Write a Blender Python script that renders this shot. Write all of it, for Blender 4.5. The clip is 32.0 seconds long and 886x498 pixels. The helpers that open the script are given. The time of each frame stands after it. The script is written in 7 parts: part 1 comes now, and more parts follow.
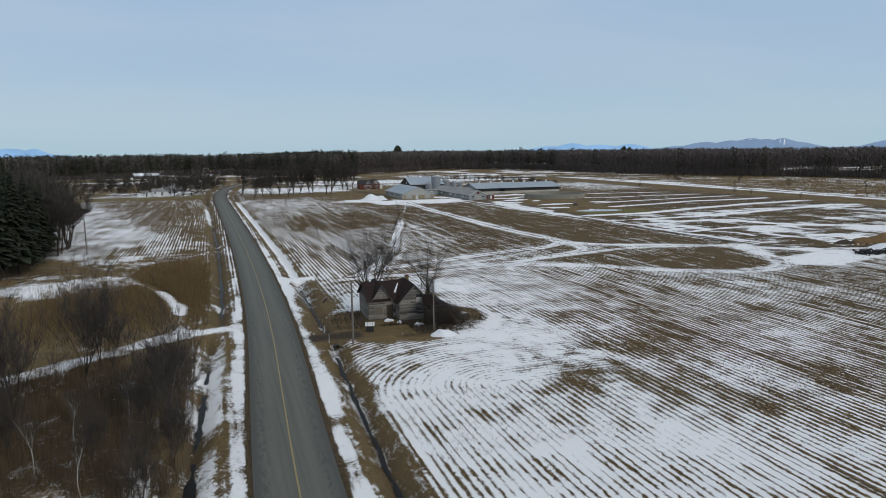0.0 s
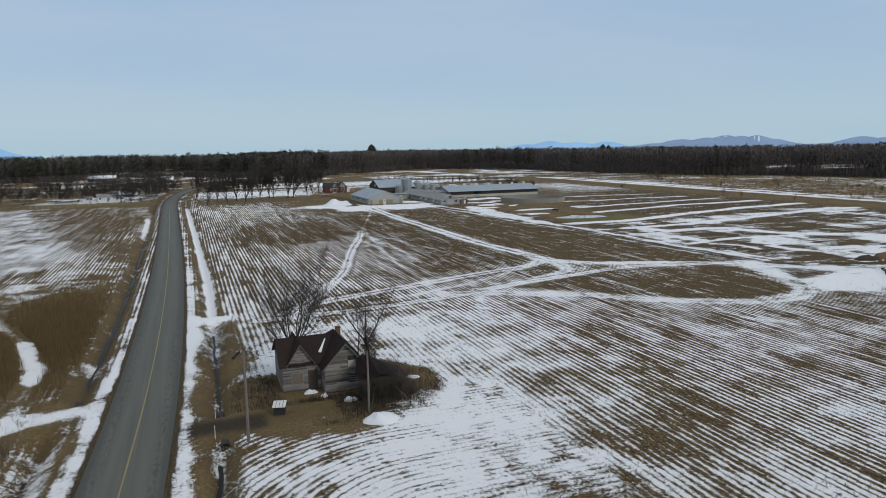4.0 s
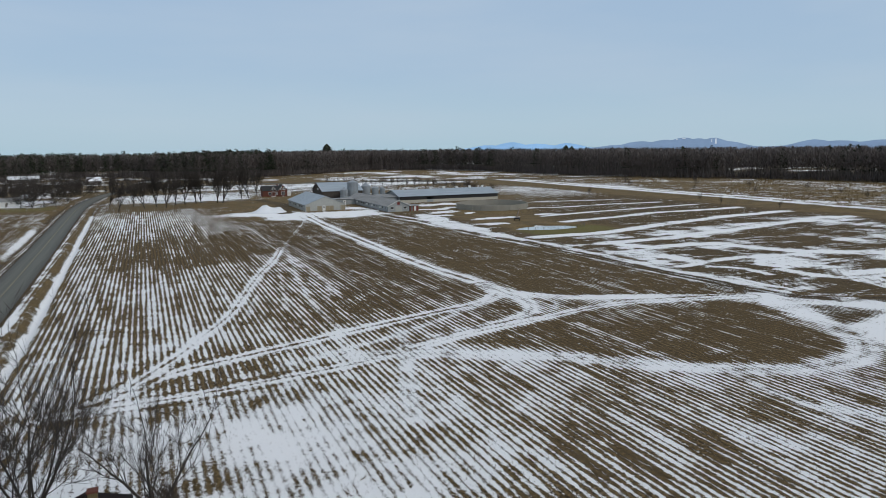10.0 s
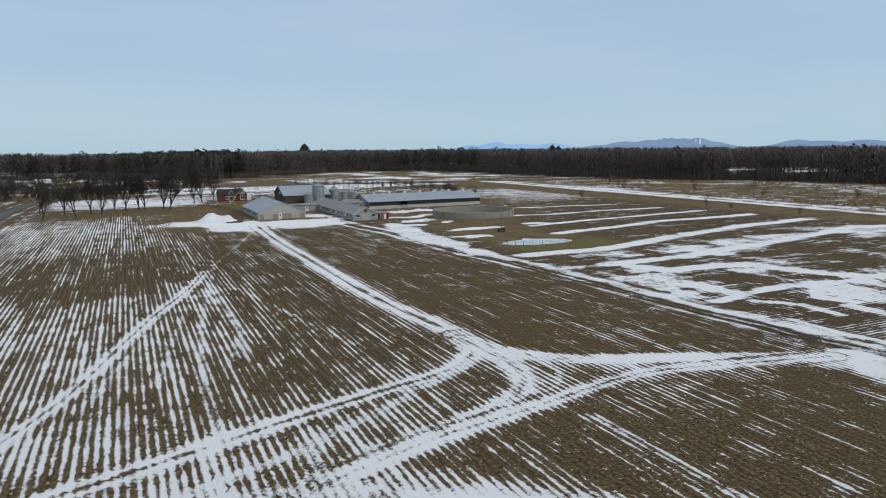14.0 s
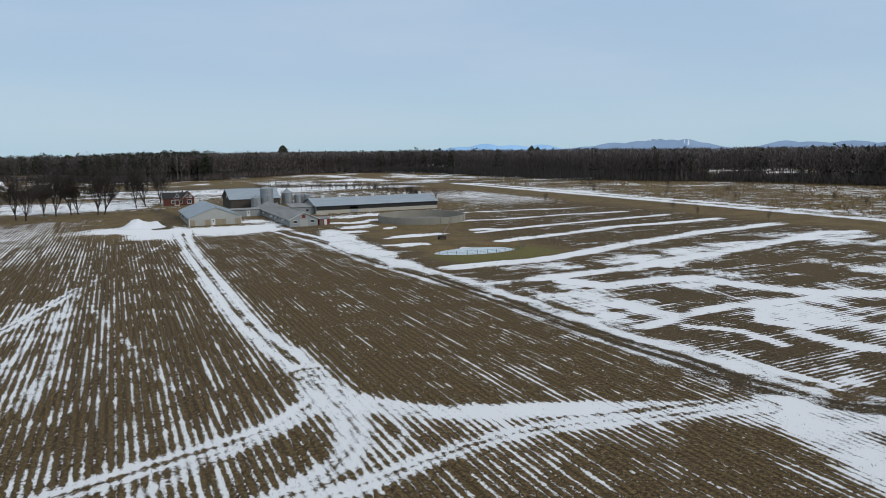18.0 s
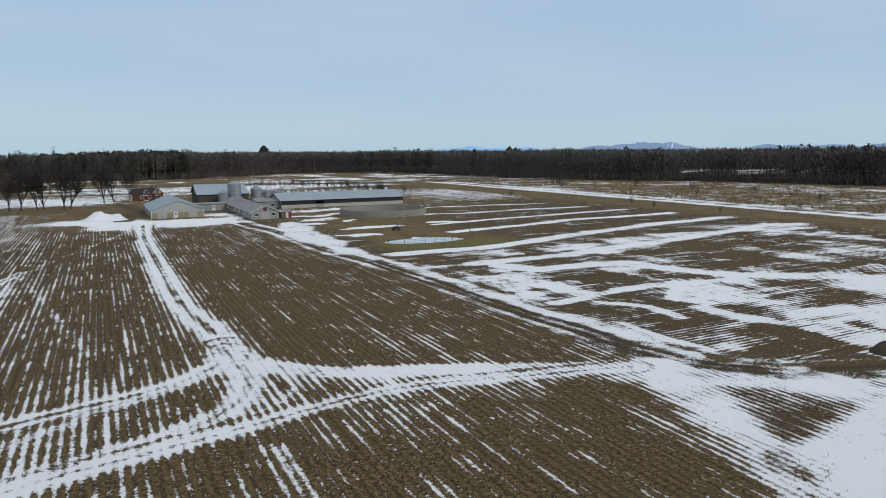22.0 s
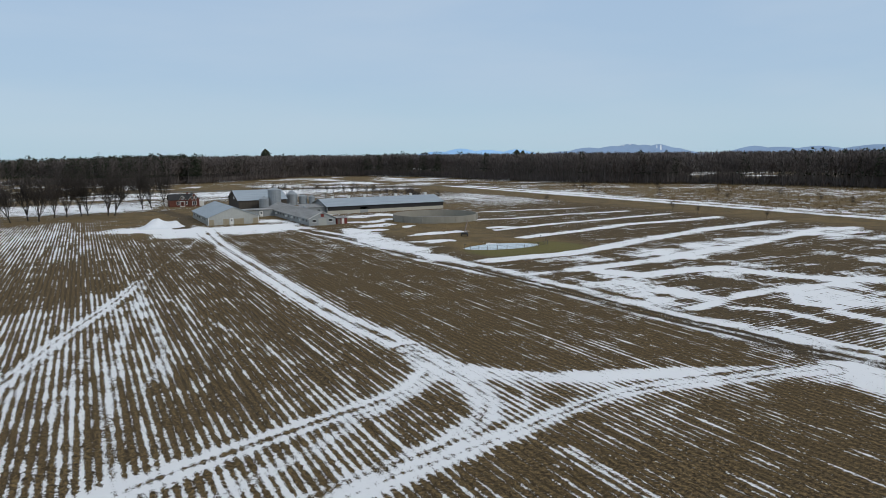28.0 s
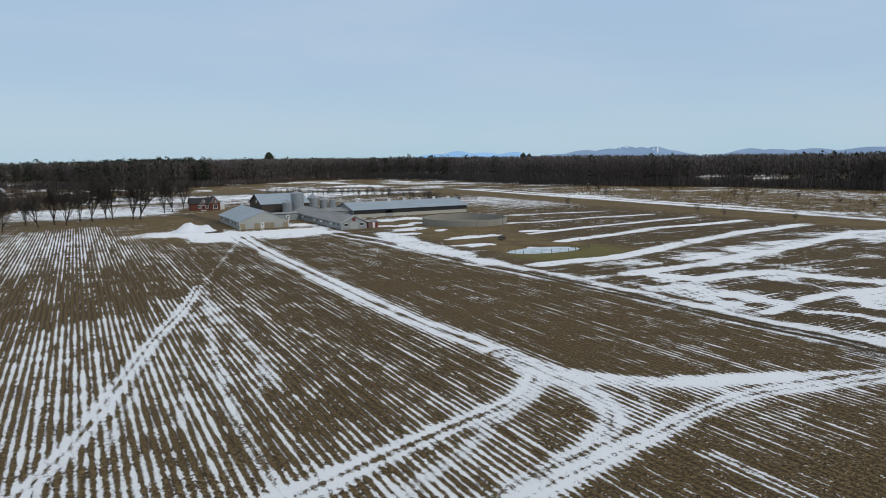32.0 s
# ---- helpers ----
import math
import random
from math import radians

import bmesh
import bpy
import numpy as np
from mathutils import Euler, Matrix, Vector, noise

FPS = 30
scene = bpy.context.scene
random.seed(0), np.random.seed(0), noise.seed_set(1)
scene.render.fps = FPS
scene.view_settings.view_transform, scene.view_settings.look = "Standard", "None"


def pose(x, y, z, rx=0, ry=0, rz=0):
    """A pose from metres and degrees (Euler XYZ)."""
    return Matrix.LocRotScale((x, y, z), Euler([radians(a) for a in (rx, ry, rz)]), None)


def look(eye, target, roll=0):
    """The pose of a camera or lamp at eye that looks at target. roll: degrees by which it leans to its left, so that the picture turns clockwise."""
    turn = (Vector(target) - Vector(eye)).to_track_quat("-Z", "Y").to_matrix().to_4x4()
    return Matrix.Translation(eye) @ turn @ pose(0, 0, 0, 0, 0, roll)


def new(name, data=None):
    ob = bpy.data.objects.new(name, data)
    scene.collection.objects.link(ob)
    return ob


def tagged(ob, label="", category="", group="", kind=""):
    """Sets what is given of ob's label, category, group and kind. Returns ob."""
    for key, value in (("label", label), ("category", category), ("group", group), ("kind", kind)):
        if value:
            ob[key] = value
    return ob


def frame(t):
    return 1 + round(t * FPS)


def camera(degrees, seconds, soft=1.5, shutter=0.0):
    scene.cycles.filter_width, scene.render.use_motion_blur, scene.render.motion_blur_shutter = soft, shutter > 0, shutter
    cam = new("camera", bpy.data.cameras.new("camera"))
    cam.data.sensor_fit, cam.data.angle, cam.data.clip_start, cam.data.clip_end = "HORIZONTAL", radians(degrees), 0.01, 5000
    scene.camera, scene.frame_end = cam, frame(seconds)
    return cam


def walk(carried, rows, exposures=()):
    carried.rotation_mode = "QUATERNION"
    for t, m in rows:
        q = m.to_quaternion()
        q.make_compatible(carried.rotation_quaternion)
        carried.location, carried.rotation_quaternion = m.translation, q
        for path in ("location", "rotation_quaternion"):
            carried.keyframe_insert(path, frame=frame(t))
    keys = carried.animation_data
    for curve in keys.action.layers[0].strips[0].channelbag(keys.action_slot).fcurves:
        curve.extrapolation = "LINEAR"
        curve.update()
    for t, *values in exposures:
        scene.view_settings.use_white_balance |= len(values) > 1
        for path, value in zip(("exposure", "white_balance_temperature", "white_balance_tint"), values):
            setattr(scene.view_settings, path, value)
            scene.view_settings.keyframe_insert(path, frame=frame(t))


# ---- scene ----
cam = camera(67.1, 32.0, soft=0.6)
PATH = [  # seconds, place, yaw, pitch, roll
    (0, 5.29, -2.84, 24.08, -18.89, -8.40, -0.61),
    (1, 7.82, 2.28, 24.50, -19.43, -8.47, -0.67),
    (2, 10.59, 7.58, 24.81, -19.91, -8.52, -0.68),
    (3, 13.90, 13.89, 25.12, -20.35, -8.61, -0.78),
    (3.5, 15.73, 17.15, 25.19, -20.54, -8.60, -0.84),
    (5.5, 21.66, 27.23, 24.99, -21.50, -8.49, -0.82),
    (6, 22.87, 29.41, 24.88, -21.85, -8.50, -0.71),
    (7, 25.76, 34.49, 24.48, -22.46, -8.53, -0.71),
    (8, 28.98, 39.99, 24.09, -23.00, -8.50, -0.74),
    (9, 32.11, 46.09, 24.44, -23.54, -8.56, -0.59),
    (10, 35.90, 51.61, 24.64, -23.97, -8.55, -0.56),
    (11, 40.02, 58.50, 24.54, -24.37, -8.53, -0.61),
    (12, 44.30, 65.46, 24.17, -24.70, -8.52, -0.63),
    (13, 48.55, 73.20, 24.15, -25.01, -8.50, -0.61),
    (14, 53.44, 81.51, 24.22, -25.27, -8.55, -0.55),
    (14.5, 55.51, 85.04, 24.47, -25.35, -8.55, -0.59),
    (16.5, 64.63, 91.78, 24.65, -25.70, -8.48, -0.55),
    (17, 67.66, 91.68, 24.42, -25.80, -8.47, -0.57),
    (18, 74.14, 89.66, 23.71, -25.98, -8.43, -0.64),
    (19, 79.90, 87.23, 22.64, -26.25, -8.34, -0.61),
    (20, 81.91, 85.02, 21.76, -26.51, -8.25, -0.52),
    (21, 81.89, 82.47, 21.07, -26.80, -8.27, -0.51),
    (22, 80.30, 81.77, 21.03, -27.09, -8.22, -0.41),
    (23, 76.99, 82.55, 21.30, -27.36, -8.22, -0.42),
    (24, 73.25, 83.94, 21.54, -27.54, -8.17, -0.38),
    (25, 69.15, 85.08, 21.97, -27.72, -8.14, -0.44),
    (26, 65.10, 86.57, 22.39, -27.94, -8.16, -0.47),
    (26.5, 63.12, 87.35, 22.52, -28.03, -8.11, -0.48),
    (28.5, 57.78, 90.03, 22.65, -28.26, -8.01, -0.61),
    (29, 56.53, 90.60, 22.76, -28.28, -7.97, -0.63),
    (30, 53.40, 91.72, 22.99, -28.45, -7.92, -0.53),
    (31, 50.82, 93.17, 23.10, -28.55, -7.86, -0.53),
    (32, 48.34, 94.55, 23.18, -28.61, -7.83, -0.62),
]


def aimed(x, y, z, yaw, pitch, roll):
    a, b = radians(yaw), radians(pitch)
    ahead = Vector((-math.sin(a) * math.cos(b), math.cos(a) * math.cos(b), math.sin(b)))
    return look((x, y, z), Vector((x, y, z)) + 100 * ahead, roll)


walk(cam, [(t, aimed(*row)) for t, *row in PATH], [(0, -0.03), (10, -0.02), (14, 0.05), (18, 0.07), (32, 0.06)])

# ---- sky and light: thin high overcast, soft weak sun behind the veil ----
SUN_EL, SUN_ROT = radians(32), radians(150)
world = bpy.data.worlds.new("world")
scene.world = world
world.use_nodes = True


def shade(tree, kind, **sets):
    node = tree.nodes.new(kind)
    for key, value in sets.items():
        if key in node.inputs:
            node.inputs[key].default_value = value
        else:
            setattr(node, key, value)
    return node


def build_sky():
    nt = world.node_tree
    nt.nodes.clear()
    out = nt.nodes.new("ShaderNodeOutputWorld")
    sky = nt.nodes.new("ShaderNodeTexSky")
    sky.sky_type, sky.sun_disc, sky.sun_elevation, sky.sun_rotation = "NISHITA", False, SUN_EL, SUN_ROT
    sky_bg = nt.nodes.new("ShaderNodeBackground")
    sky_bg.inputs["Strength"].default_value = 0.05
    nt.links.new(sky.outputs[0], sky_bg.inputs["Color"])
    # the cloud veil: pale grey-blue, a little lighter in streaks and towards the horizon
    co = nt.nodes.new("ShaderNodeTexCoord")
    sep = nt.nodes.new("ShaderNodeSeparateXYZ")
    nt.links.new(co.outputs["Generated"], sep.inputs[0])
    ramp = nt.nodes.new("ShaderNodeValToRGB")
    els = ramp.color_ramp.elements
    els[0].position, els[0].color = 0.0, (0.49, 0.685, 0.81, 1)
    els[1].position, els[1].color = 1.0, (0.66, 0.70, 0.76, 1)
    for pos, col in ((0.035, (0.505, 0.685, 0.825, 1)), (0.11, (0.46, 0.63, 0.82, 1)), (0.27, (0.43, 0.59, 0.81, 1)), (0.5, (0.60, 0.66, 0.74, 1))):
        e = els.new(pos)
        e.color = col
    nt.links.new(sep.outputs["Z"], ramp.inputs[0])
    mp = nt.nodes.new("ShaderNodeMapping")
    mp.inputs["Scale"].default_value = (1.6, 2.2, 9.0)
    mp.inputs["Rotation"].default_value = (0, 0.06, 0.5)
    nt.links.new(co.outputs["Generated"], mp.inputs[0])
    nz = nt.nodes.new("ShaderNodeTexNoise")
    nz.inputs["Scale"].default_value, nz.inputs["Detail"].default_value, nz.inputs["Roughness"].default_value = 1.5, 5.0, 0.5
    nt.links.new(mp.outputs[0], nz.inputs["Vector"])
    streak = nt.nodes.new("ShaderNodeMapRange")
    streak.inputs["From Min"].default_value, streak.inputs["From Max"].default_value = 0.38, 0.72
    streak.inputs["To Min"].default_value, streak.inputs["To Max"].default_value = 0.0, 0.42
    nt.links.new(nz.outputs["Fac"], streak.inputs["Value"])
    mix = nt.nodes.new("ShaderNodeMixRGB")
    mix.inputs["Color2"].default_value = (0.58, 0.70, 0.84, 1)
    nt.links.new(streak.outputs[0], mix.inputs["Fac"])
    nt.links.new(ramp.outputs[0], mix.inputs["Color1"])
    veil = nt.nodes.new("ShaderNodeBackground")
    veil.inputs["Strength"].default_value = 0.9
    nt.links.new(mix.outputs[0], veil.inputs["Color"])
    both = nt.nodes.new("ShaderNodeMixShader")
    both.inputs[0].default_value = 0.88
    nt.links.new(sky_bg.outputs[0], both.inputs[1])
    nt.links.new(veil.outputs[0], both.inputs[2])
    nt.links.new(both.outputs[0], out.inputs[0])


build_sky()
sun = new("sun", bpy.data.lights.new("sun", "SUN"))
sun.data.energy, sun.data.angle, sun.data.color = 1.15, radians(20), (1.0, 0.95, 0.88)
sun.matrix_world = look((0, 0, 100), (math.sin(SUN_ROT) * -60, -60 * math.cos(SUN_ROT), 100 - 60 * math.tan(SUN_EL)))


# ---- materials ----
class Mat:
    """A principled material with a few helpers for its nodes."""

    def __init__(self, name, color=(0.5, 0.5, 0.5), rough=0.8, metal=0.0, spec=0.3):
        self.m = bpy.data.materials.new(name)
        self.m.use_nodes = True
        self.t = self.m.node_tree
        self.b = self.t.nodes["Principled BSDF"]
        self.b.inputs["Base Color"].default_value = (*color, 1)
        self.b.inputs["Roughness"].default_value, self.b.inputs["Metallic"].default_value = rough, metal
        self.b.inputs["Specular IOR Level"].default_value = spec

    def n(self, kind, **sets):
        node = self.t.nodes.new(kind)
        for key, value in sets.items():
            node.inputs[key.replace("_", " ")].default_value = value
        return node

    def link(self, a, b):
        self.t.links.new(a, b)

    def coords(self, scale=(1, 1, 1), kind="Object", rot=(0, 0, 0)):
        co, mp = self.n("ShaderNodeTexCoord"), self.n("ShaderNodeMapping", Scale=scale, Rotation=rot)
        self.link(co.outputs[kind], mp.inputs[0])
        return mp.outputs[0]

    def noise(self, vec, scale=5.0, detail=4.0, rough=0.55):
        nz = self.n("ShaderNodeTexNoise", Scale=scale, Detail=detail, Roughness=rough)
        if vec is not None:
            self.link(vec, nz.inputs["Vector"])
        return nz.outputs["Fac"]

    def range(self, val, a, b, c=0.0, d=1.0, smooth=False):
        r = self.n("ShaderNodeMapRange", From_Min=a, From_Max=b, To_Min=c, To_Max=d)
        if smooth:
            r.interpolation_type = "SMOOTHSTEP"
        self.link(val, r.inputs["Value"])
        return r.outputs[0]

    def math(self, op, a, b=0.0):
        m = self.n("ShaderNodeMath")
        m.operation = op
        for i, v in enumerate((a, b)):
            if isinstance(v, (int, float)):
                m.inputs[i].default_value = v
            else:
                self.link(v, m.inputs[i])
        return m.outputs[0]

    def mix(self, fac, a, b, blend="MIX"):
        m = self.n("ShaderNodeMixRGB")
        m.blend_type = blend
        for i, v in enumerate((fac, a, b)):
            if isinstance(v, (int, float)):
                m.inputs[i].default_value = v
            elif isinstance(v, tuple):
                m.inputs[i].default_value = (*v, 1)
            else:
                self.link(v, m.inputs[i])
        return m.outputs[0]

    def attr(self, name):
        a = self.n("ShaderNodeAttribute")
        a.attribute_name = name
        return a.outputs["Fac"]

    def color(self, out):
        self.link(out, self.b.inputs["Base Color"])
        return self

    def bump(self, height, strength=0.4, dist=0.02):
        bp = self.n("ShaderNodeBump", Strength=strength, Distance=dist)
        self.link(height, bp.inputs["Height"])
        self.link(bp.outputs[0], self.b.inputs["Normal"])
        return self


def worn(name, a, b, rough=0.8, scale=1.0, stretch=(1, 1, 1), fine=12.0, metal=0.0, spec=0.3, bump=0.25, dist=0.02, island=0.0, obj=0.0):
    """Two-tone surface: broad stains of b over a, fine grain, light relief, and some change from piece to piece."""
    m = Mat(name, a, rough, metal, spec)
    vec = m.coords(stretch)
    big = m.noise(vec, 0.6 * scale, 5.0, 0.6)
    grain = m.noise(vec, fine * scale, 4.0, 0.65)
    col = m.mix(m.range(big, 0.35, 0.68), a, b)
    col = m.mix(0.7, col, m.mix(grain, tuple(0.62 * v for v in a), tuple(min(1, 1.35 * v) for v in b)))
    if island or obj:
        src = m.n("ShaderNodeNewGeometry").outputs["Random Per Island"] if island else m.n("ShaderNodeObjectInfo").outputs["Random"]
        k = island or obj
        hv = m.n("ShaderNodeHueSaturation")
        m.link(m.range(src, 0, 1, 1 - k, 1 + k), hv.inputs["Value"])
        m.link(col, hv.inputs["Color"])
        col = hv.outputs[0]
    m.color(col)
    m.bump(grain, bump, dist)
    return m.m


# the ground: snow lying between crop rows on soil, dry grass and mud
def ground_material():
    m = Mat("ground_snow_and_soil", (0.1, 0.08, 0.05), 0.9, 0, 0.2)
    co = m.n("ShaderNodeTexCoord").outputs["Object"]
    sep = m.n("ShaderNodeSeparateXYZ")
    m.link(co, sep.inputs[0])
    x, y = m.attr("rowpos"), sep.outputs["Y"]
    true_x = sep.outputs["X"]
    snow, stripe, cross, grass, mud = (m.attr(k) for k in ("snow", "stripe", "cross", "grass", "mud"))

    def at(scale, rot=0.0):
        mp = m.n("ShaderNodeMapping", Scale=scale, Rotation=(0, 0, rot))
        m.link(co, mp.inputs[0])
        return mp.outputs[0]

    # crop rows 0.76 m apart, along y, and along x where cross is 1; each row is torn on its own
    def rows(axis, along):
        ph = m.math("DIVIDE", axis, 0.762)
        ph = m.math("ADD", ph, m.math("MULTIPLY", m.math("SUBTRACT", m.noise(at((1, 1, 1)), 1.9, 4.0, 0.72), 0.5), 0.62))
        wave = m.math("SINE", m.math("MULTIPLY", ph, 2 * math.pi))
        row = m.math("FLOOR", m.math("ADD", ph, 0.25))
        vec = m.n("ShaderNodeCombineXYZ")
        m.link(m.math("MULTIPLY", row, 5.37), vec.inputs[0])
        m.link(m.math("MULTIPLY", along, 0.24), vec.inputs[1])
        dash = m.noise(vec.outputs[0], 1.0, 6.0, 0.68)
        vec2 = m.n("ShaderNodeCombineXYZ")
        m.link(m.math("MULTIPLY", row, 9.1), vec2.inputs[0])
        m.link(m.math("MULTIPLY", along, 0.05), vec2.inputs[1])
        vec3 = m.n("ShaderNodeCombineXYZ")
        m.link(m.math("MULTIPLY", row, 0.31), vec3.inputs[0])
        m.link(m.math("MULTIPLY", along, 0.028), vec3.inputs[1])
        torn = m.math("ADD", m.math("MULTIPLY", dash, 0.72), m.math("MULTIPLY", m.noise(vec2.outputs[0], 1.0, 1.0), 0.74))
        return wave, m.math("ADD", torn, m.math("MULTIPLY", m.math("SUBTRACT", m.noise(vec3.outputs[0], 1.0, 2.0), 0.46), 0.40))

    wave_y, dash_y = rows(x, y)
    wave_x, dash_x = rows(y, true_x)
    ridge, dash = m.mix(cross, wave_y, wave_x), m.mix(cross, dash_y, dash_x)
    loose = m.mix(cross, m.noise(at((1.0, 0.3, 1.0)), 0.9, 5.0, 0.62), m.noise(at((0.16, 1.0, 1.0)), 0.9, 5.0, 0.62))
    patch = m.noise(at((1, 1, 1)), 0.13, 5.0, 0.62)
    fine = m.noise(at((1, 1, 1)), 3.4, 5.0, 0.7)
    tiny = m.noise(at((1, 1, 1)), 12.0, 4.0, 0.7)
    clump = m.noise(at((1, 1, 1)), 0.45, 3.0, 0.6)

    total = m.math("ADD", snow, m.math("MULTIPLY", m.math("MULTIPLY", ridge, stripe), 0.255))
    total = m.math("ADD", total, m.math("MULTIPLY", m.math("MULTIPLY", m.math("SUBTRACT", dash, 0.745), stripe), 1.35))
    for src, k in ((loose, 0.45), (patch, 0.95), (clump, 0.62), (fine, 0.9), (tiny, 1.0)):
        part_of = m.math("MULTIPLY", m.math("SUBTRACT", src, 0.5), k)
        total = m.math("ADD", total, m.math("MULTIPLY", part_of, m.attr("speck")) if k in (0.9, 1.0) else part_of)
    cover = m.range(total, 0.498, 0.512, 0, 1, True)

    # what lies bare: stubble soil with pale straw flecks, tawny grass, wet mud
    straw = m.range(m.math("MULTIPLY", fine, tiny), 0.20, 0.33)
    soil = m.mix(straw, (0.024, 0.016, 0.007), (0.30, 0.205, 0.092))
    soil = m.mix(m.range(patch, 0.35, 0.65, 0, 0.45), soil, (0.104, 0.070, 0.029))
    soil = m.mix(m.math("MULTIPLY", m.range(ridge, -0.3, 0.8, 0.0, 0.6), stripe), soil, (0.032, 0.022, 0.012))
    tawny = m.mix(m.range(fine, 0.3, 0.7), (0.075, 0.052, 0.024), (0.275, 0.190, 0.086))
    tawny = m.mix(m.range(patch, 0.4, 0.6), tawny, m.mix(m.range(tiny, 0.3, 0.7), (0.070, 0.050, 0.025), (0.175, 0.125, 0.060)))
    green = m.mix(fine, (0.080, 0.074, 0.022), (0.215, 0.180, 0.062))
    bare = m.mix(m.range(grass, 0.0, 0.8), soil, tawny)
    bare = m.mix(m.range(grass, 1.2, 1.9), bare, green)
    wet = m.mix(tiny, (0.018, 0.015, 0.012), (0.05, 0.04, 0.03))
    bare = m.mix(mud, bare, wet)
    flake = m.mix(fine, (0.86, 0.87, 0.88), (0.95, 0.95, 0.95))
    flake = m.mix(m.math("MULTIPLY", m.range(total, 0.62, 0.5, 0, 0.16), tiny), flake, (0.42, 0.38, 0.32))
    m.color(m.mix(cover, bare, flake))
    h = m.math("ADD", m.math("MULTIPLY", cover, 0.5), m.math("ADD", m.math("MULTIPLY", tiny, 0.5), m.math("MULTIPLY", fine, 0.7)))
    m.bump(h, 0.9, 0.16)
    m.link(m.range(cover, 0, 1, 0.95, 0.6), m.b.inputs["Roughness"])
    return m.m


GROUND = ground_material()
SNOW = worn("packed_snow", (0.80, 0.83, 0.87), (0.70, 0.72, 0.74), 0.6, 1.2, fine=6, bump=0.6, dist=0.08)


def asphalt_material():
    m = Mat("worn_grey_asphalt", (0.1, 0.1, 0.09), 0.8, 0, 0.35)
    off = m.attr("across")
    streak = m.noise(m.coords((2.2, 0.05, 1)), 1.0, 5.0, 0.6)
    blot = m.noise(m.coords((0.9, 0.22, 1)), 1.0, 5.0, 0.65)
    grit = m.noise(m.coords((1, 1, 1)), 14.0, 4.0, 0.7)
    col = m.mix(m.range(streak, 0.3, 0.7), (0.066, 0.071, 0.060), (0.128, 0.129, 0.107))
    edge = m.range(m.math("ADD", m.math("ABSOLUTE", off), m.math("MULTIPLY", m.math("SUBTRACT", blot, 0.5), 0.16)), 0.70, 0.90, 0, 0.85)
    col = m.mix(edge, col, (0.040, 0.041, 0.037))
    # oil-dark spots along the wheel paths, pale lane middles
    wheel = m.range(m.math("ABSOLUTE", m.math("SUBTRACT", m.math("ABSOLUTE", off), 0.72)), 0.0, 0.22, 1, 0)
    spots = m.math("MULTIPLY", wheel, m.range(m.noise(m.coords((3.0, 0.9, 1)), 1.0, 4.0, 0.65), 0.505, 0.565))
    col = m.mix(m.math("MULTIPLY", spots, 0.75), col, (0.028, 0.028, 0.026))
    pale = m.range(m.math("ABSOLUTE", m.math("SUBTRACT", m.math("ABSOLUTE", off), 0.42)), 0.0, 0.28, 0.35, 0)
    col = m.mix(pale, col, (0.150, 0.149, 0.126))
    m.color(m.mix(0.35, col, m.mix(grit, (0.05, 0.05, 0.045), (0.19, 0.19, 0.165))))
    m.bump(grit, 0.2, 0.02)
    return m.m


ASPHALT = asphalt_material()
PAINT_Y = worn("faded_yellow_paint", (0.36, 0.28, 0.11), (0.20, 0.17, 0.10), 0.7, 2.0, fine=9)
WATER = Mat("ditch_water", (0.016, 0.016, 0.015), 0.35, 0, 0.05).m
ICE = worn("pond_ice", (0.50, 0.60, 0.66), (0.62, 0.70, 0.75), 0.3, 0.4, fine=3, bump=0.1)
CLAP = worn("weathered_grey_clapboard", (0.30, 0.28, 0.25), (0.09, 0.080, 0.068), 0.9, 0.7, (0.7, 0.7, 5), fine=6, island=0.45, bump=0.6)
BARNWOOD = worn("old_barn_boards", (0.10, 0.088, 0.075), (0.06, 0.052, 0.045), 0.9, 1.0, (3, 3, 0.3), fine=5, bump=0.4)
ROOF_DARK = worn("dark_rusted_sheet_roof", (0.019, 0.013, 0.012), (0.033, 0.020, 0.017), 0.6, 0.8, (2, 0.4, 0.4), fine=8, metal=0.0, spec=0.15)
ROOF_BLUE = worn("galvanised_blue_grey_roof", (0.27, 0.33, 0.39), (0.34, 0.39, 0.43), 0.5, 0.3, (0.3, 1, 1), fine=2, spec=0.4, bump=0.05)
ROOF_GREY = worn("weathered_tin_roof", (0.42, 0.42, 0.41), (0.14, 0.14, 0.135), 0.6, 0.6, (2, 0.25, 0.4), fine=3, spec=0.4, bump=0.08)
SIDING = worn("grey_steel_siding", (0.33, 0.35, 0.35), (0.26, 0.28, 0.28), 0.6, 0.5, (1, 1, 0.4), fine=4, bump=0.05)
SIDING_W = worn("pale_sheet_siding", (0.42, 0.43, 0.41), (0.33, 0.335, 0.31), 0.6, 0.4, (1, 1, 0.5), fine=4, bump=0.05)
PLY_GREY = worn("grey_plywood", (0.20, 0.17, 0.13), (0.13, 0.11, 0.085), 0.9, 1.5, (1, 1, 0.4), fine=5)
BEIGE = worn("beige_barn_wall", (0.52, 0.49, 0.42), (0.40, 0.38, 0.32), 0.85, 0.5, fine=4)
PLY = worn("stained_plywood", (0.36, 0.31, 0.22), (0.25, 0.21, 0.14), 0.85, 1.2, (1, 1, 0.4), fine=5)
GALV = worn("galvanised_steel_bin", (0.36, 0.39, 0.41), (0.27, 0.30, 0.32), 0.45, 0.6, (1, 1, 2), fine=4, metal=0.4, spec=0.5, bump=0.05)
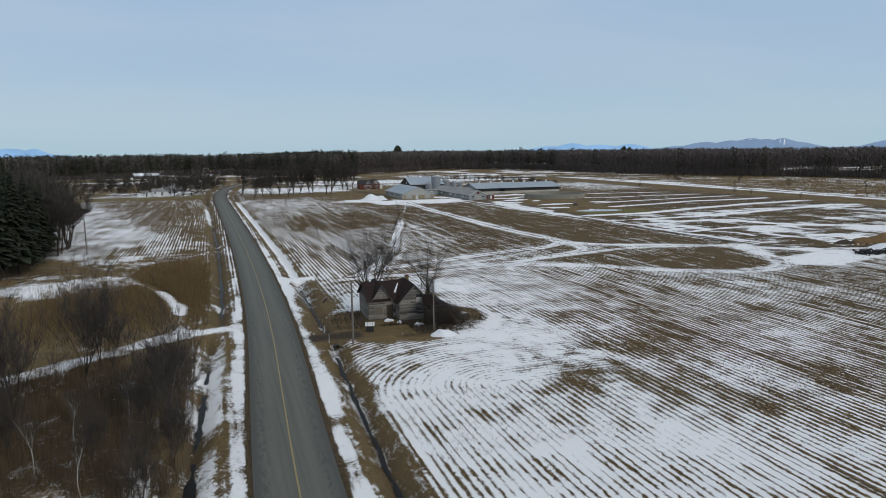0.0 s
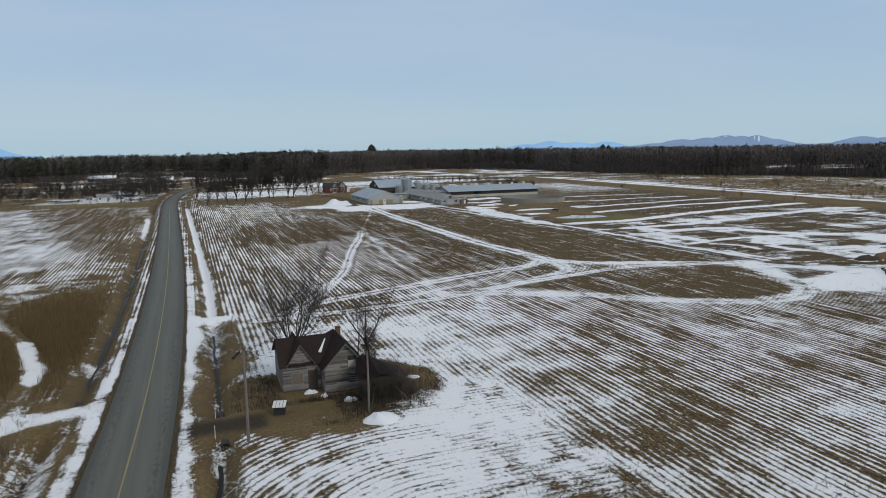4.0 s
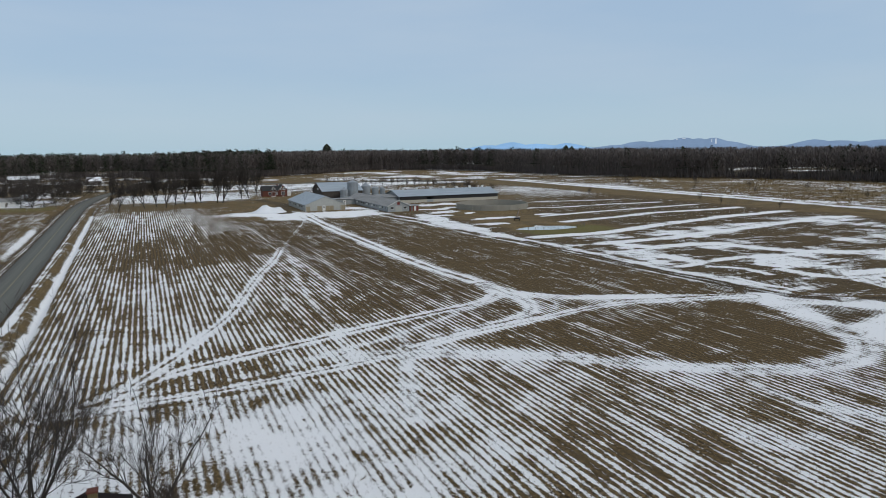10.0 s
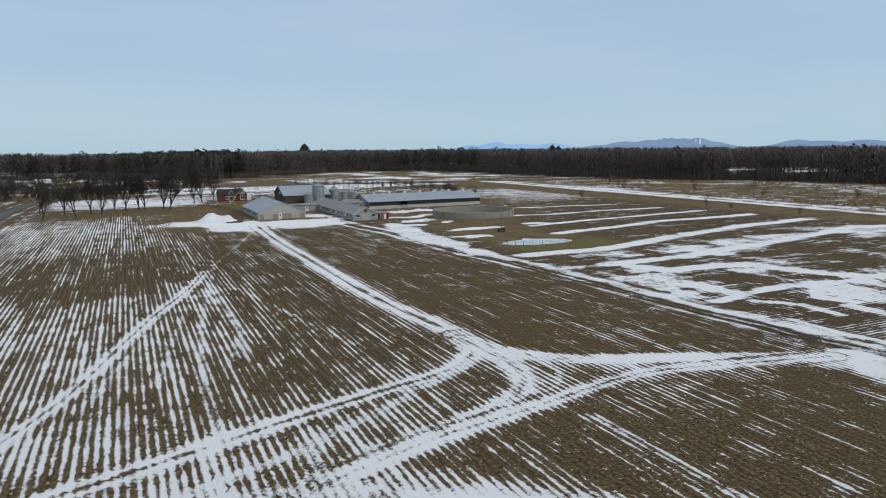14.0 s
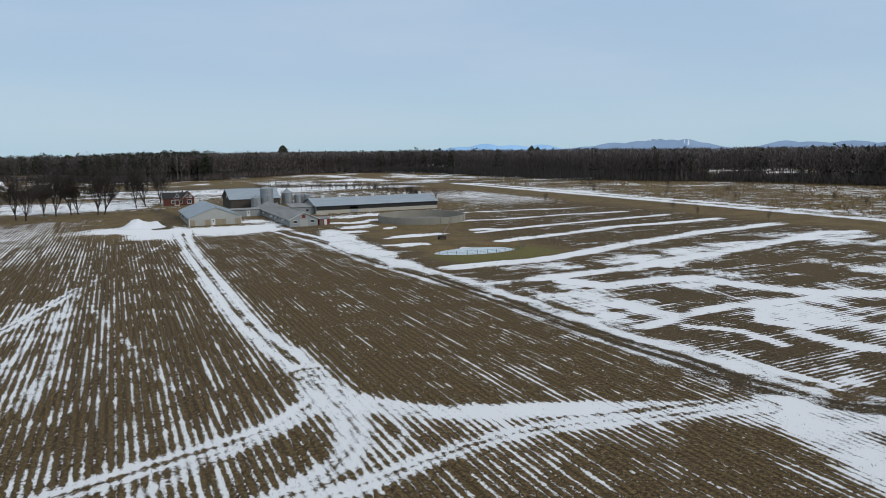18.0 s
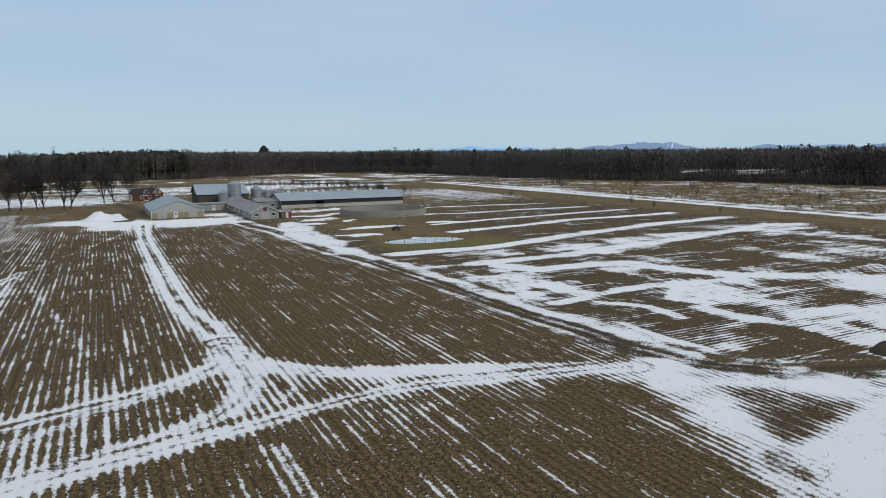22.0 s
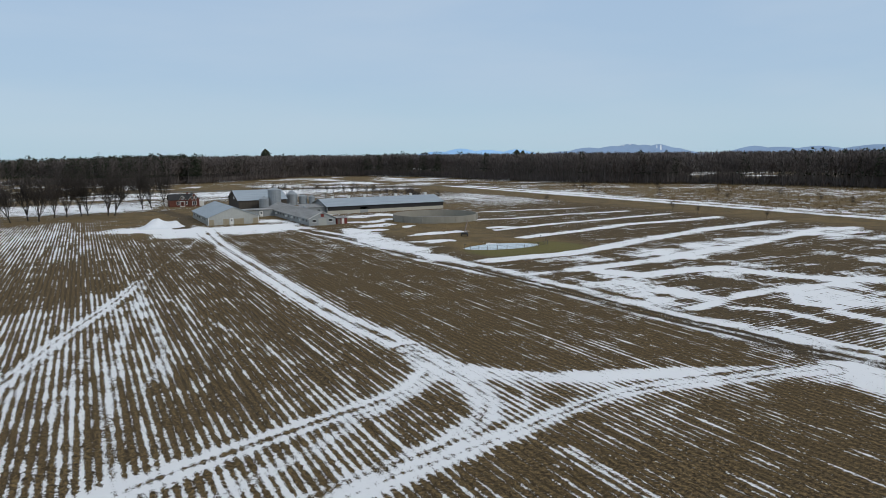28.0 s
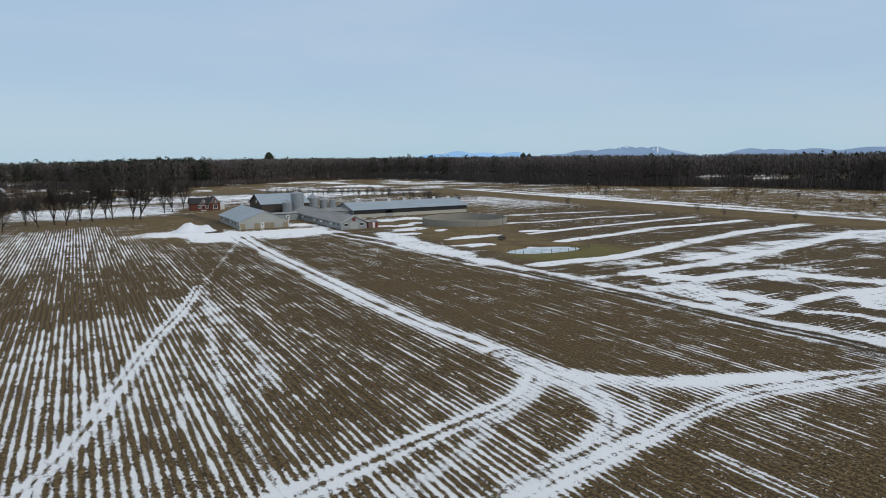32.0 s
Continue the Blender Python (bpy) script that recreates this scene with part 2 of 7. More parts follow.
WHITE = worn("white_paint", (0.74, 0.74, 0.72), (0.62, 0.62, 0.60), 0.6, 1.0, fine=8, bump=0.05)
BLACK = worn("black_board", (0.02, 0.02, 0.021), (0.035, 0.035, 0.035), 0.7, 1.0, fine=8, bump=0.05)
BRICK = worn("red_brick", (0.16, 0.055, 0.038), (0.11, 0.042, 0.03), 0.9, 1.5, fine=10, bump=0.2)
RED = worn("red_board", (0.22, 0.045, 0.035), (0.14, 0.035, 0.03), 0.8, 1.5, fine=8)
CONCRETE = worn("stained_concrete", (0.36, 0.345, 0.295), (0.21, 0.195, 0.16), 0.9, 0.6, (1, 1, 0.35), fine=4)
GREYWOOD = worn("grey_weathered_pole", (0.20, 0.18, 0.155), (0.13, 0.115, 0.10), 0.9, 2.0, (4, 4, 0.3), fine=8)
BARK = worn("grey_brown_bark", (0.072, 0.061, 0.051), (0.042, 0.036, 0.031), 0.95, 1.5, (3, 3, 0.5), fine=8, bump=0.5)
TWIG = worn("bare_twigs", (0.072, 0.061, 0.053), (0.048, 0.041, 0.036), 0.95, 0.5, fine=3, island=0.3, bump=0.0)
BIRCH = worn("pale_birch_bark", (0.52, 0.50, 0.46), (0.30, 0.28, 0.25), 0.8, 2.0, (1, 1, 4), fine=8)
NEEDLE = worn("dark_pine_needles", (0.022, 0.029, 0.017), (0.034, 0.040, 0.023), 0.9, 0.5, fine=2, island=0.4, bump=0.0)
WOODS = worn("leafless_woods", (0.148, 0.126, 0.115), (0.108, 0.092, 0.086), 0.95, 0.05, fine=2, island=0.35, bump=0.0)
WOODTRUNK = worn("woods_trunks", (0.18, 0.165, 0.152), (0.09, 0.078, 0.068), 0.95, 0.1, fine=1, island=0.5, bump=0.0)
REED = worn("tawny_reeds", (0.20, 0.135, 0.060), (0.125, 0.087, 0.041), 0.9, 0.3, fine=3, island=0.35, bump=0.0)
STRAW = worn("corn_stubble_straw", (0.20, 0.15, 0.085), (0.10, 0.075, 0.043), 0.9, 0.3, fine=3, island=0.5, bump=0.0)
BRUSH = worn("brown_brush", (0.066, 0.052, 0.039), (0.112, 0.080, 0.045), 0.95, 0.3, fine=3, island=0.4, bump=0.0)
VINE = worn("dry_vines", (0.043, 0.035, 0.029), (0.066, 0.053, 0.042), 0.95, 1.0, fine=5, island=0.3, bump=0.0)
TURF = worn("dark_turf", (0.070, 0.052, 0.030), (0.040, 0.031, 0.022), 0.95, 0.8, fine=3, bump=0.7, dist=0.2)
DIRT = worn("ochre_earth", (0.205, 0.128, 0.052), (0.115, 0.074, 0.036), 0.95, 0.5, fine=2, bump=0.6, dist=0.2)
TYRE = worn("black_tyre_rubber", (0.016, 0.016, 0.017), (0.03, 0.03, 0.03), 0.8, 2.0, fine=8, obj=0.3)
GLASS = Mat("dark_window_glass", (0.02, 0.025, 0.03), 0.1, 0, 0.5).m
WIRE = Mat("black_cable", (0.02, 0.02, 0.02), 0.6).m


# backdrop colour that also emits, so its brightness is partly painted, not lit
def glowing_backdrop(name, col):
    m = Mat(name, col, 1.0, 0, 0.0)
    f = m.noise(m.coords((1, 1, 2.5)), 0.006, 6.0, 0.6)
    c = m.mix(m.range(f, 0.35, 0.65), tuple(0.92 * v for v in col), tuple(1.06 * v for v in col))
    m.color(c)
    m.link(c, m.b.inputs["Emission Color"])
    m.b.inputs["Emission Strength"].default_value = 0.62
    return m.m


# the blue of these hills is distance haze put into the base colour
HILL_FAR, HILL_NEAR = glowing_backdrop("distant_hill_haze_glow", (0.20, 0.34, 0.52)), glowing_backdrop("nearer_hill_haze_glow", (0.155, 0.22, 0.32))
PISTE = glowing_backdrop("ski_run_snow_glow", (0.55, 0.60, 0.66))


# ---- building helpers ----
def mesh_of(name, verts, faces, material, smooth=False):
    me = bpy.data.meshes.new(name)
    me.from_pydata([tuple(v) for v in verts], [], faces)
    me.materials.append(material)
    if smooth:
        me.polygons.foreach_set("use_smooth", [True] * len(me.polygons))
    me.update()
    return me


def mesh_np(name, verts, faces, material):
    """A mesh from arrays; faces all have the same number of corners."""
    me = bpy.data.meshes.new(name)
    n, k = faces.shape
    me.vertices.add(len(verts))
    me.vertices.foreach_set("co", np.ascontiguousarray(verts, np.float32).ravel())
    me.loops.add(n * k)
    me.loops.foreach_set("vertex_index", np.ascontiguousarray(faces, np.int32).ravel())
    me.polygons.add(n)
    me.polygons.foreach_set("loop_start", np.arange(0, n * k, k, dtype=np.int32))
    me.polygons.foreach_set("loop_total", np.full(n, k, np.int32))
    me.materials.append(material)
    me.update(calc_edges=True)
    return me


def part(name, data, material=None, parent=None, label="", at=None):
    """One mesh object under a thing or a part. data: a mesh, a bmesh or (verts, faces)."""
    if isinstance(data, bmesh.types.BMesh):
        me = bpy.data.meshes.new(name)
        data.to_mesh(me)
        data.free()
        me.materials.append(material)
    elif isinstance(data, tuple):
        me = mesh_of(name, data[0], data[1], material)
    else:
        me = data
    ob = new(name, me)
    if parent is not None:
        ob.parent = parent
    if at is not None:
        ob.matrix_basis = at
    if label:
        ob["label"] = label
    return ob


def thing(name, label, category, at=None, group="", kind=""):
    ob = new(name)
    ob.empty_display_size = 0.3
    if at is not None:
        ob.matrix_basis = at
    return tagged(ob, label, category, group, kind)


def box_bm(x0, x1, y0, y1, z0, z1, bevel=0.0):
    bm = bmesh.new()
    bmesh.ops.create_cube(bm, size=1.0, matrix=Matrix.LocRotScale(((x0 + x1) / 2, (y0 + y1) / 2, (z0 + z1) / 2), None, (x1 - x0, y1 - y0, z1 - z0)))
    if bevel:
        bmesh.ops.bevel(bm, geom=bm.edges[:], offset=bevel, segments=1, affect="EDGES")
    return bm


def boxes_bm(items):
    bm = bmesh.new()
    for x0, x1, y0, y1, z0, z1 in items:
        bmesh.ops.create_cube(bm, size=1.0, matrix=Matrix.LocRotScale(((x0 + x1) / 2, (y0 + y1) / 2, (z0 + z1) / 2), None, (x1 - x0, y1 - y0, z1 - z0)))
    return bm


def prism(points, a, b):
    """A slab: the outline points (x, y, z) pushed by the vector from a to b."""
    d = Vector(b) - Vector(a)
    n = len(points)
    v = [Vector(p) for p in points] + [Vector(p) + d for p in points]
    f = [tuple(range(n)), tuple(reversed(range(n, 2 * n)))] + [(i, (i + 1) % n, n + (i + 1) % n, n + i) for i in range(n)]
    bm = bmesh.new()
    vs = [bm.verts.new(p) for p in v]
    for q in f:
        bm.faces.new([vs[i] for i in q])
    bmesh.ops.recalc_face_normals(bm, faces=bm.faces[:])
    return bm


def tube_arrays(path, radii, sides=6):
    """Vertices and quads of a tapering tube along a path."""
    path = [Vector(p) for p in path]
    verts, faces = [], []
    for i, p in enumerate(path):
        d = (path[min(i + 1, len(path) - 1)] - path[max(i - 1, 0)]).normalized()
        a = d.orthogonal().normalized()
        b = d.cross(a)
        for k in range(sides):
            th = 2 * math.pi * k / sides
            verts.append(p + radii[i] * (math.cos(th) * a + math.sin(th) * b))
    for i in range(len(path) - 1):
        for k in range(sides):
            faces.append((i * sides + k, i * sides + (k + 1) % sides, (i + 1) * sides + (k + 1) % sides, (i + 1) * sides + k))
    faces.append(tuple(reversed(range(sides))))
    faces.append(tuple(range(len(verts) - sides, len(verts))))
    return verts, faces


def catmull(points, step=2.0):
    pts = [Vector(p) for p in points]
    pts = [2 * pts[0] - pts[1]] + pts + [2 * pts[-1] - pts[-2]]
    out = []
    for i in range(1, len(pts) - 2):
        p0, p1, p2, p3 = pts[i - 1 : i + 3]
        n = max(2, int((p2 - p1).length / step))
        for k in range(n):
            t = k / n
            out.append(0.5 * (2 * p1 + (p2 - p0) * t + (2 * p0 - 5 * p1 + 4 * p2 - p3) * t * t + (3 * p1 - p0 - 3 * p2 + p3) * t**3))
    out.append(pts[-2])
    return out


# ---- the plan of the ground ----
def value_noise(x, y, seed):
    rng = np.random.RandomState(seed)
    g = rng.rand(256, 256)
    xi, yi = np.floor(x).astype(int), np.floor(y).astype(int)
    fx, fy = x - xi, y - yi
    fx, fy = fx * fx * (3 - 2 * fx), fy * fy * (3 - 2 * fy)
    a, b = g[xi % 256, yi % 256], g[(xi + 1) % 256, yi % 256]
    c, d = g[xi % 256, (yi + 1) % 256], g[(xi + 1) % 256, (yi + 1) % 256]
    return (a * (1 - fx) + b * fx) * (1 - fy) + (c * (1 - fx) + d * fx) * fy


def fbm(x, y, size, seed, octaves=3):
    out, amp = 0, 0.5
    for k in range(octaves):
        out = out + amp * value_noise(x / size * 2**k + 17 * k, y / size * 2**k + 31 * k, seed + k)
        amp *= 0.5
    return out / (1 - 0.5**octaves)


def line_gap(x, y, pts, reach=None):
    """Distance to a polyline, signed to its right, and the length along it; far off beyond reach."""
    px, py = [p[0] for p in pts], [p[1] for p in pts]
    if reach is not None and x.size > 64:
        near = (x > min(px) - reach) & (x < max(px) + reach) & (y > min(py) - reach) & (y < max(py) + reach)
        whole = [np.full(x.shape, 1e6), np.zeros(x.shape), np.zeros(x.shape)]
        if near.any():
            for full, some in zip(whole, line_gap(x[near], y[near], pts)):
                full[near] = some
        return whole
    best, side, along, run = np.full(x.shape, 1e9), np.zeros(x.shape), np.zeros(x.shape), 0.0
    for (ax, ay), (bx, by) in zip(pts[:-1], pts[1:]):
        dx, dy = bx - ax, by - ay
        ln = math.hypot(dx, dy)
        t = np.clip(((x - ax) * dx + (y - ay) * dy) / ln**2, 0, 1)
        d = np.hypot(x - ax - t * dx, y - ay - t * dy)
        near = d < best
        best = np.where(near, d, best)
        side = np.where(near, np.sign((x - ax) * dy - (y - ay) * dx), side)
        along = np.where(near, run + t * ln, along)
        run += ln
    return best, side, along


def inside(x, y, pts):
    """Depth within a closed outline in metres, negative outside."""
    ring = list(pts) + [pts[0]]
    d, _, _ = line_gap(x, y, ring, 15)
    odd = np.zeros(x.shape, bool)
    for (ax, ay), (bx, by) in zip(ring[:-1], ring[1:]):
        if ay != by:
            odd ^= ((ay > y) != (by > y)) & (x < (bx - ax) * (y - ay) / (by - ay) + ax)
    return np.where(odd, d, -d)


def sig(v, soft):
    return 1 / (1 + np.exp(-np.clip(v / soft, -40, 40)))


def area(x, y, x0, x1, y0, y1, soft=2.0):
    return sig(x - x0, soft) * sig(x1 - x, soft) * sig(y - y0, soft) * sig(y1 - y, soft)


def blob(x, y, cx, cy, rx, ry, soft=0.15):
    return sig(1 - np.hypot((x - cx) / rx, (y - cy) / ry), soft)


ROAD = [(7.5, -150), (9.4, 0), (9.8, 40), (11.9, 95), (12.3, 150), (11.4, 220), (9.6, 310), (8.6, 380), (10.6, 436), (17, 490), (28, 528), (45, 551), (72, 563), (115, 562), (170, 552), (300, 525), (520, 480)]
ROAD_LINE = [(p.x, p.y) for p in catmull([(a, b, 0) for a, b in ROAD], 6)]
ROAD_HALF = 3.15
# snow-packed tracks in the field
TRACKS = []


def track(line, half, deep, marks=0.0):
    """A trodden line in the snow: its course, half width, depth of snow and strength of the wheel marks."""
    TRACKS.append(([(p.x, p.y) for p in catmull([(a, b, 0) for a, b in line], 4)], half, deep, marks))


# the lane from the yard, and its three ways on at the fork
track([(92, 312), (90.3, 286), (89.2, 252), (89.3, 227), (89.1, 207), (89.1, 192), (89.5, 181), (90, 173), (91, 165), (91.3, 158), (91, 152)], 2.35, 0.66, 0.26)
track([(91.5, 160), (92, 153), (94, 147), (98, 143.2), (102, 141), (107, 138.6), (113, 135.9), (119, 133), (129, 128.6)], 1.85, 0.80)
track([(91.5, 158), (91, 153), (89, 149.3), (85.5, 146.2), (82, 144.6), (76.8, 143.3), (72.7, 142), (68.3, 140.6), (64.4, 139.3), (60.9, 138), (52.4, 135), (43.7, 132), (36, 129), (30, 122.5)], 1.75, 0.60, 0.25)
track([(88.5, 148), (84.5, 145), (82, 143.5), (78.9, 141.6), (75.6, 139.3), (71.6, 136.9), (68.3, 135.1), (63, 132.2), (55, 129.1), (47, 125.7), (40.4, 122.1)], 0.8, 0.60)
track([(91, 156), (91.3, 150), (91.4, 145), (90.2, 139.6), (86.6, 135.4), (81.5, 132.9), (75.5, 131), (66, 128)], 1.7, 0.62, 0.1)
track([(126, 129.8), (118, 131.8), (112, 133.2), (105, 135), (98, 134.7), (90, 133), (82, 131.3), (75, 130), (66, 127), (57, 124.2), (50, 123), (43, 122), (37, 121.4), (26, 121)], 1.25, 0.62, 0.2)
track([(94.4, 150), (95.3, 143), (94.6, 139.4), (92.4, 136.6)], 0.3, 0.60)
# round the bare leaf of stubble, and across the corner
track([(58, 127), (66, 124), (72, 120.3), (79.8, 115.9), (84.6, 111.1), (89.8, 107.2), (95, 103.7), (101, 101.1), (110, 100.4), (116, 103.3), (121, 109)], 2.1, 0.60, 0.06)
track([(93, 102), (92.3, 94), (94.8, 89.8), (96.7, 86.5)], 0.8, 0.58)
track([(66, 133), (63, 124), (60.5, 117), (57, 106)], 0.9, 0.60, 0.1)
track([(90.6, 128), (90.6, 119), (90.4, 110)], 0.22, 0.60)
# the spread of sledge and tractor lines in the west field
track([(69.5, 231), (62.9, 187.5), (59.8, 160.4), (59, 137)], 0.4, 0.60)
track([(65, 215), (58.5, 178.7), (55, 155.7)], 0.4, 0.60)
track([(63, 208), (54.9, 180.5), (51.4, 164.6), (48.8, 152.5)], 0.5, 0.64)
track([(66, 222), (71, 197), (74.6, 178), (78, 160)], 0.35, 0.54)
track([(64.5, 205), (66, 182), (65, 168), (62.5, 158)], 0.4, 0.58)
track([(88.5, 292), (76.1, 251.4), (66.7, 222)], 0.35, 0.56)
track([(66.7, 223), (62.2, 206), (56, 188), (52, 174.6), (48.8, 163), (46, 154), (41.2, 143), (38.5, 136.7), (33, 127)], 1.15, 0.64, 0.22)
track([(66.5, 221), (66.3, 194.2), (66, 174.2), (64.8, 158.8)], 0.35, 0.56)

# the bare leaf of stubble between the tracks, the open snow beyond its tip, and the mud patch in that snow
LEAF = [(72, 127), (80, 129.6), (86, 131), (93, 132.2), (101, 133.2), (108, 132), (113, 130.3), (119, 129.5), (122.5, 125.5), (120, 117), (117.4, 109), (114.6, 104.4), (109.8, 103), (102.9, 103.1), (96.4, 105.8), (90.9, 109.4), (85.8, 113.4), (81, 118.2), (75.3, 122.6)]
OPEN_SNOW = [(128.5, 132), (124.3, 125.5), (121.8, 119), (118.4, 111.2), (115.6, 105), (117, 100.5), (127, 98.5), (139, 101), (150, 105), (147, 112), (141, 116), (135.4, 121.3), (131.2, 127.2)]
MUD_PATCH = [(128.6, 121), (133.6, 119), (134.5, 113.4), (127.3, 111.9), (123, 111.2), (125.4, 116)]
FORK_BARE = [(89.2, 146), (88.2, 141), (86.4, 137.6), (83, 135.4), (80.2, 135), (81.2, 139), (83, 143)]
FORK_GORE = [(92.6, 140.6), (97, 139.4), (100, 138.2), (96, 136.4), (92, 135.4)]
FORK_ROWS = [(81.5, 141.5), (77, 139), (72, 136), (63, 131), (57, 127.5), (60, 125.5), (66, 127), (75, 130.5), (80, 132), (82, 135), (80, 136.5)]


# the edge of the far woods
WOOD_EDGE = [(-900, 560), (-500, 600), (-250, 650), (-120, 700), (-3, 770), (81, 684), (172, 709), (281, 806), (366, 724), (378, 565), (412, 466), (457, 406), (480, 319), (530, 200), (590, 60), (640, -100)]
# long drifts of old snow in the muddy fields: course, half width, depth
DRIFTS = [
    ([(134, 209), (155, 208.5), (184, 216.6), (220, 225), (262, 230)], 3.6, 1.0),
    ([(163, 237.4), (207, 247), (256, 250)], 3.0, 1.0),
    ([(168, 258.5), (208.5, 264.4), (252, 269)], 2.6, 0.95),
    ([(176, 285), (212, 287), (246, 287)], 2.4, 0.95),
    ([(184, 313), (215, 313), (244, 308)], 2.4, 0.9),
    ([(190, 356), (222, 351)], 2.4, 0.9),
    ([(143, 191), (165, 191.4), (183, 195), (202, 197.5), (244, 206.5), (285, 205)], 3.2, 1.0),
    ([(146, 187), (150, 180), (168.5, 178.8), (171, 168.5), (176, 158.5), (196, 144), (225, 128)], 3.4, 0.95),
    ([(136, 156), (147, 158.5), (157.5, 160), (159.7, 156.3), (153, 150.9), (154.4, 146)], 1.8, 1.0),
    ([(142, 154), (145.8, 149), (145.1, 142.2)], 1.5, 0.95),
    ([(151.6, 144.6), (151.3, 138.9), (153.7, 132.9), (161, 132), (172, 133)], 2.2, 0.95),
    ([(136.6, 143.5), (136.2, 135.5), (137.4, 130)], 0.8, 0.95),
]
FARM_LANE = [(118, 300), (121.5, 270), (123, 250), (125, 222), (128.3, 194), (129.8, 168), (130.6, 146), (131, 135), (132.8, 127), (138, 122), (148, 117.5), (165, 111), (190, 102)]


def plan(x, y):
    """Height and cover of the ground at x, y."""
    d, side, along = line_gap(x, y, ROAD_LINE)
    off = d * side
    lo = fbm(x, y, 40, 3) - 0.5
    mid = fbm(x, y, 9, 11) - 0.5
    z = 0.25 * lo * sig(d - 18, 4)
    snow, stripe, cross = 0.46 + 0.5 * lo, np.full(x.shape, 1.0), np.zeros(x.shape)
    grass, mud = np.zeros(x.shape), np.zeros(x.shape)

    def put(arr, w, val):
        return arr * (1 - w) + val * w

    # -- fields to the right of the road
    near = area(x, y, 17, 150, -60, 128, 3)
    snow = put(snow, near, 0.54 - 0.10 * sig(x - 62, 6) + 0.5 * lo + 0.2 * mid)
    snow = put(snow, area(x, y, 17, 46, 20, 79, 4), 0.66 + 0.35 * mid)
    for cx, cy, rx, ry, val in ((41, 63, 5, 6, 0.44), (50, 67, 6, 3.5, 0.40), (45, 58, 5, 4, 0.46), (56, 64, 6, 4, 0.42), (66, 77, 9, 6, 0.36), (60, 84, 8, 6, 0.42), (86, 82, 16, 9, 0.40), (110, 82, 14, 12, 0.36), (74, 60, 12, 9, 0.45), (53, 49, 6, 4, 0.46)):
        snow = put(snow, blob(x, y, cx, cy, rx, ry, 0.28), val + 0.45 * mid)
    snow, stripe = put(snow, area(x, y, 38, 58, 80, 104, 3), 0.66 + 0.3 * mid), put(stripe, area(x, y, 17, 58, 40, 112, 4), 0.6)
    snow = put(snow, area(x, y, 36, 64, 98, 128, 4), 0.54 + 0.3 * mid)
    lee = area(x, y, 20, 52, 88, 123, 3)
    snow, stripe = put(snow, lee, 0.66 + 0.5 * mid), put(stripe, lee, 0.4)
    snow = put(snow, area(x, y, 64, 110, 88, 126, 5), 0.42 + 0.3 * mid)
    snow = put(snow, area(x, y, 20, 90, 126, 300, 4), 0.345 + 0.45 * lo)
    v_x = np.interp(y, [124, 137, 164, 193, 222, 274, 306], [32, 37, 48, 56, 66, 79.5, 92])
    fan = sig(x - v_x, 0.8) * sig(v_x + 14 - x, 3) * area(x, y, 20, 90, 128, 222, 3)
    snow = put(snow, fan, 0.40 + 0.12 * sig(v_x + 6 - x, 1.5) + 0.3 * lo - 0.12 * sig(150 - y, 6))
    west = sig(v_x - x, 1.5) * area(x, y, 22, 90, 128, 205, 5)
    snow = put(snow, west, 0.385 + 0.5 * lo)
    snow = put(snow, area(x, y, 27, 63, 203 + 10 * mid, 257 + 12 * mid, 2.0), 0.10 + 0.4 * lo)
    snow = put(snow, area(x, y, 20, 88, 262, 300, 6), 0.42 + 0.3 * lo)
    snow = put(snow, area(x, y, 67, 90, 146, 300, 3), 0.24 + 0.3 * lo)
    for wx in (68.6, 70.9, 79.2, 81.4):
        rut = np.exp(-(((x - wx) / 0.45) ** 2)) * area(x, y, 60, 90, 140, 250, 6)
        snow, mud = put(snow, rut, 0.12), put(mud, rut, 0.3)
    snow = put(snow, area(x, y, 92, 128, 120, 292, 1.0) * sig(y - 142.6 + 0.43 * (x - 99), 0.4) * sig(y - 130, 1), 0.14 + 0.25 * lo)
    snow = put(snow, area(x, y, 100, 122, 225, 290, 4), 0.22)
    stripe = put(stripe, area(x, y, 93, 127, 141, 292, 1.0), 0.8)
    # the dense rows in the fork and the bare leaf between the tracks
    snow = put(snow, sig(inside(x, y, FORK_ROWS), 0.7), 0.39 + 0.3 * mid)
    for ring, val in ((FORK_BARE, 0.26), (FORK_GORE, 0.30)):
        snow = put(snow, sig(inside(x, y, ring) + 0.6, 0.3), val)
    leaf = sig(inside(x, y, LEAF) + 1.5 * mid, 0.4)
    snow = put(snow, leaf, 0.08 + 0.3 * lo + 0.14 * sig(y - 127 - 0.25 * (x - 100), 1.2) * sig(x - 92, 3))
    stripe = put(stripe, leaf, 0.9)
    # -- muddy fields beyond the farm lane, drifts lying along x
    lane_x = np.interp(y, [p[1] for p in FARM_LANE[::-1]], [p[0] for p in FARM_LANE[::-1]])
    far = sig(x - lane_x - 3, 1.5) * sig(292 - x, 3) * sig(y - 85, 10) * sig(335 - y, 6)
    upper = sig(y - (206 + 0.12 * (x - 140)), 3)
    wob = 5 * (fbm(x, y, 24, 41, 4) - 0.5)
    drift, rag = np.zeros(x.shape), 0.30 + 0.75 * fbm(x, y, 26, 87, 3) + 0.65 * fbm(x * 0.6, y * 2.4, 8, 88, 3)
    for line, w, a in DRIFTS:
        g, _, _ = line_gap(x + 0.5 * wob, y + 0.7 * wob, line, 18)
        drift = np.maximum(drift, a * np.exp(-((g / (0.85 * w)) ** 3)) * rag)
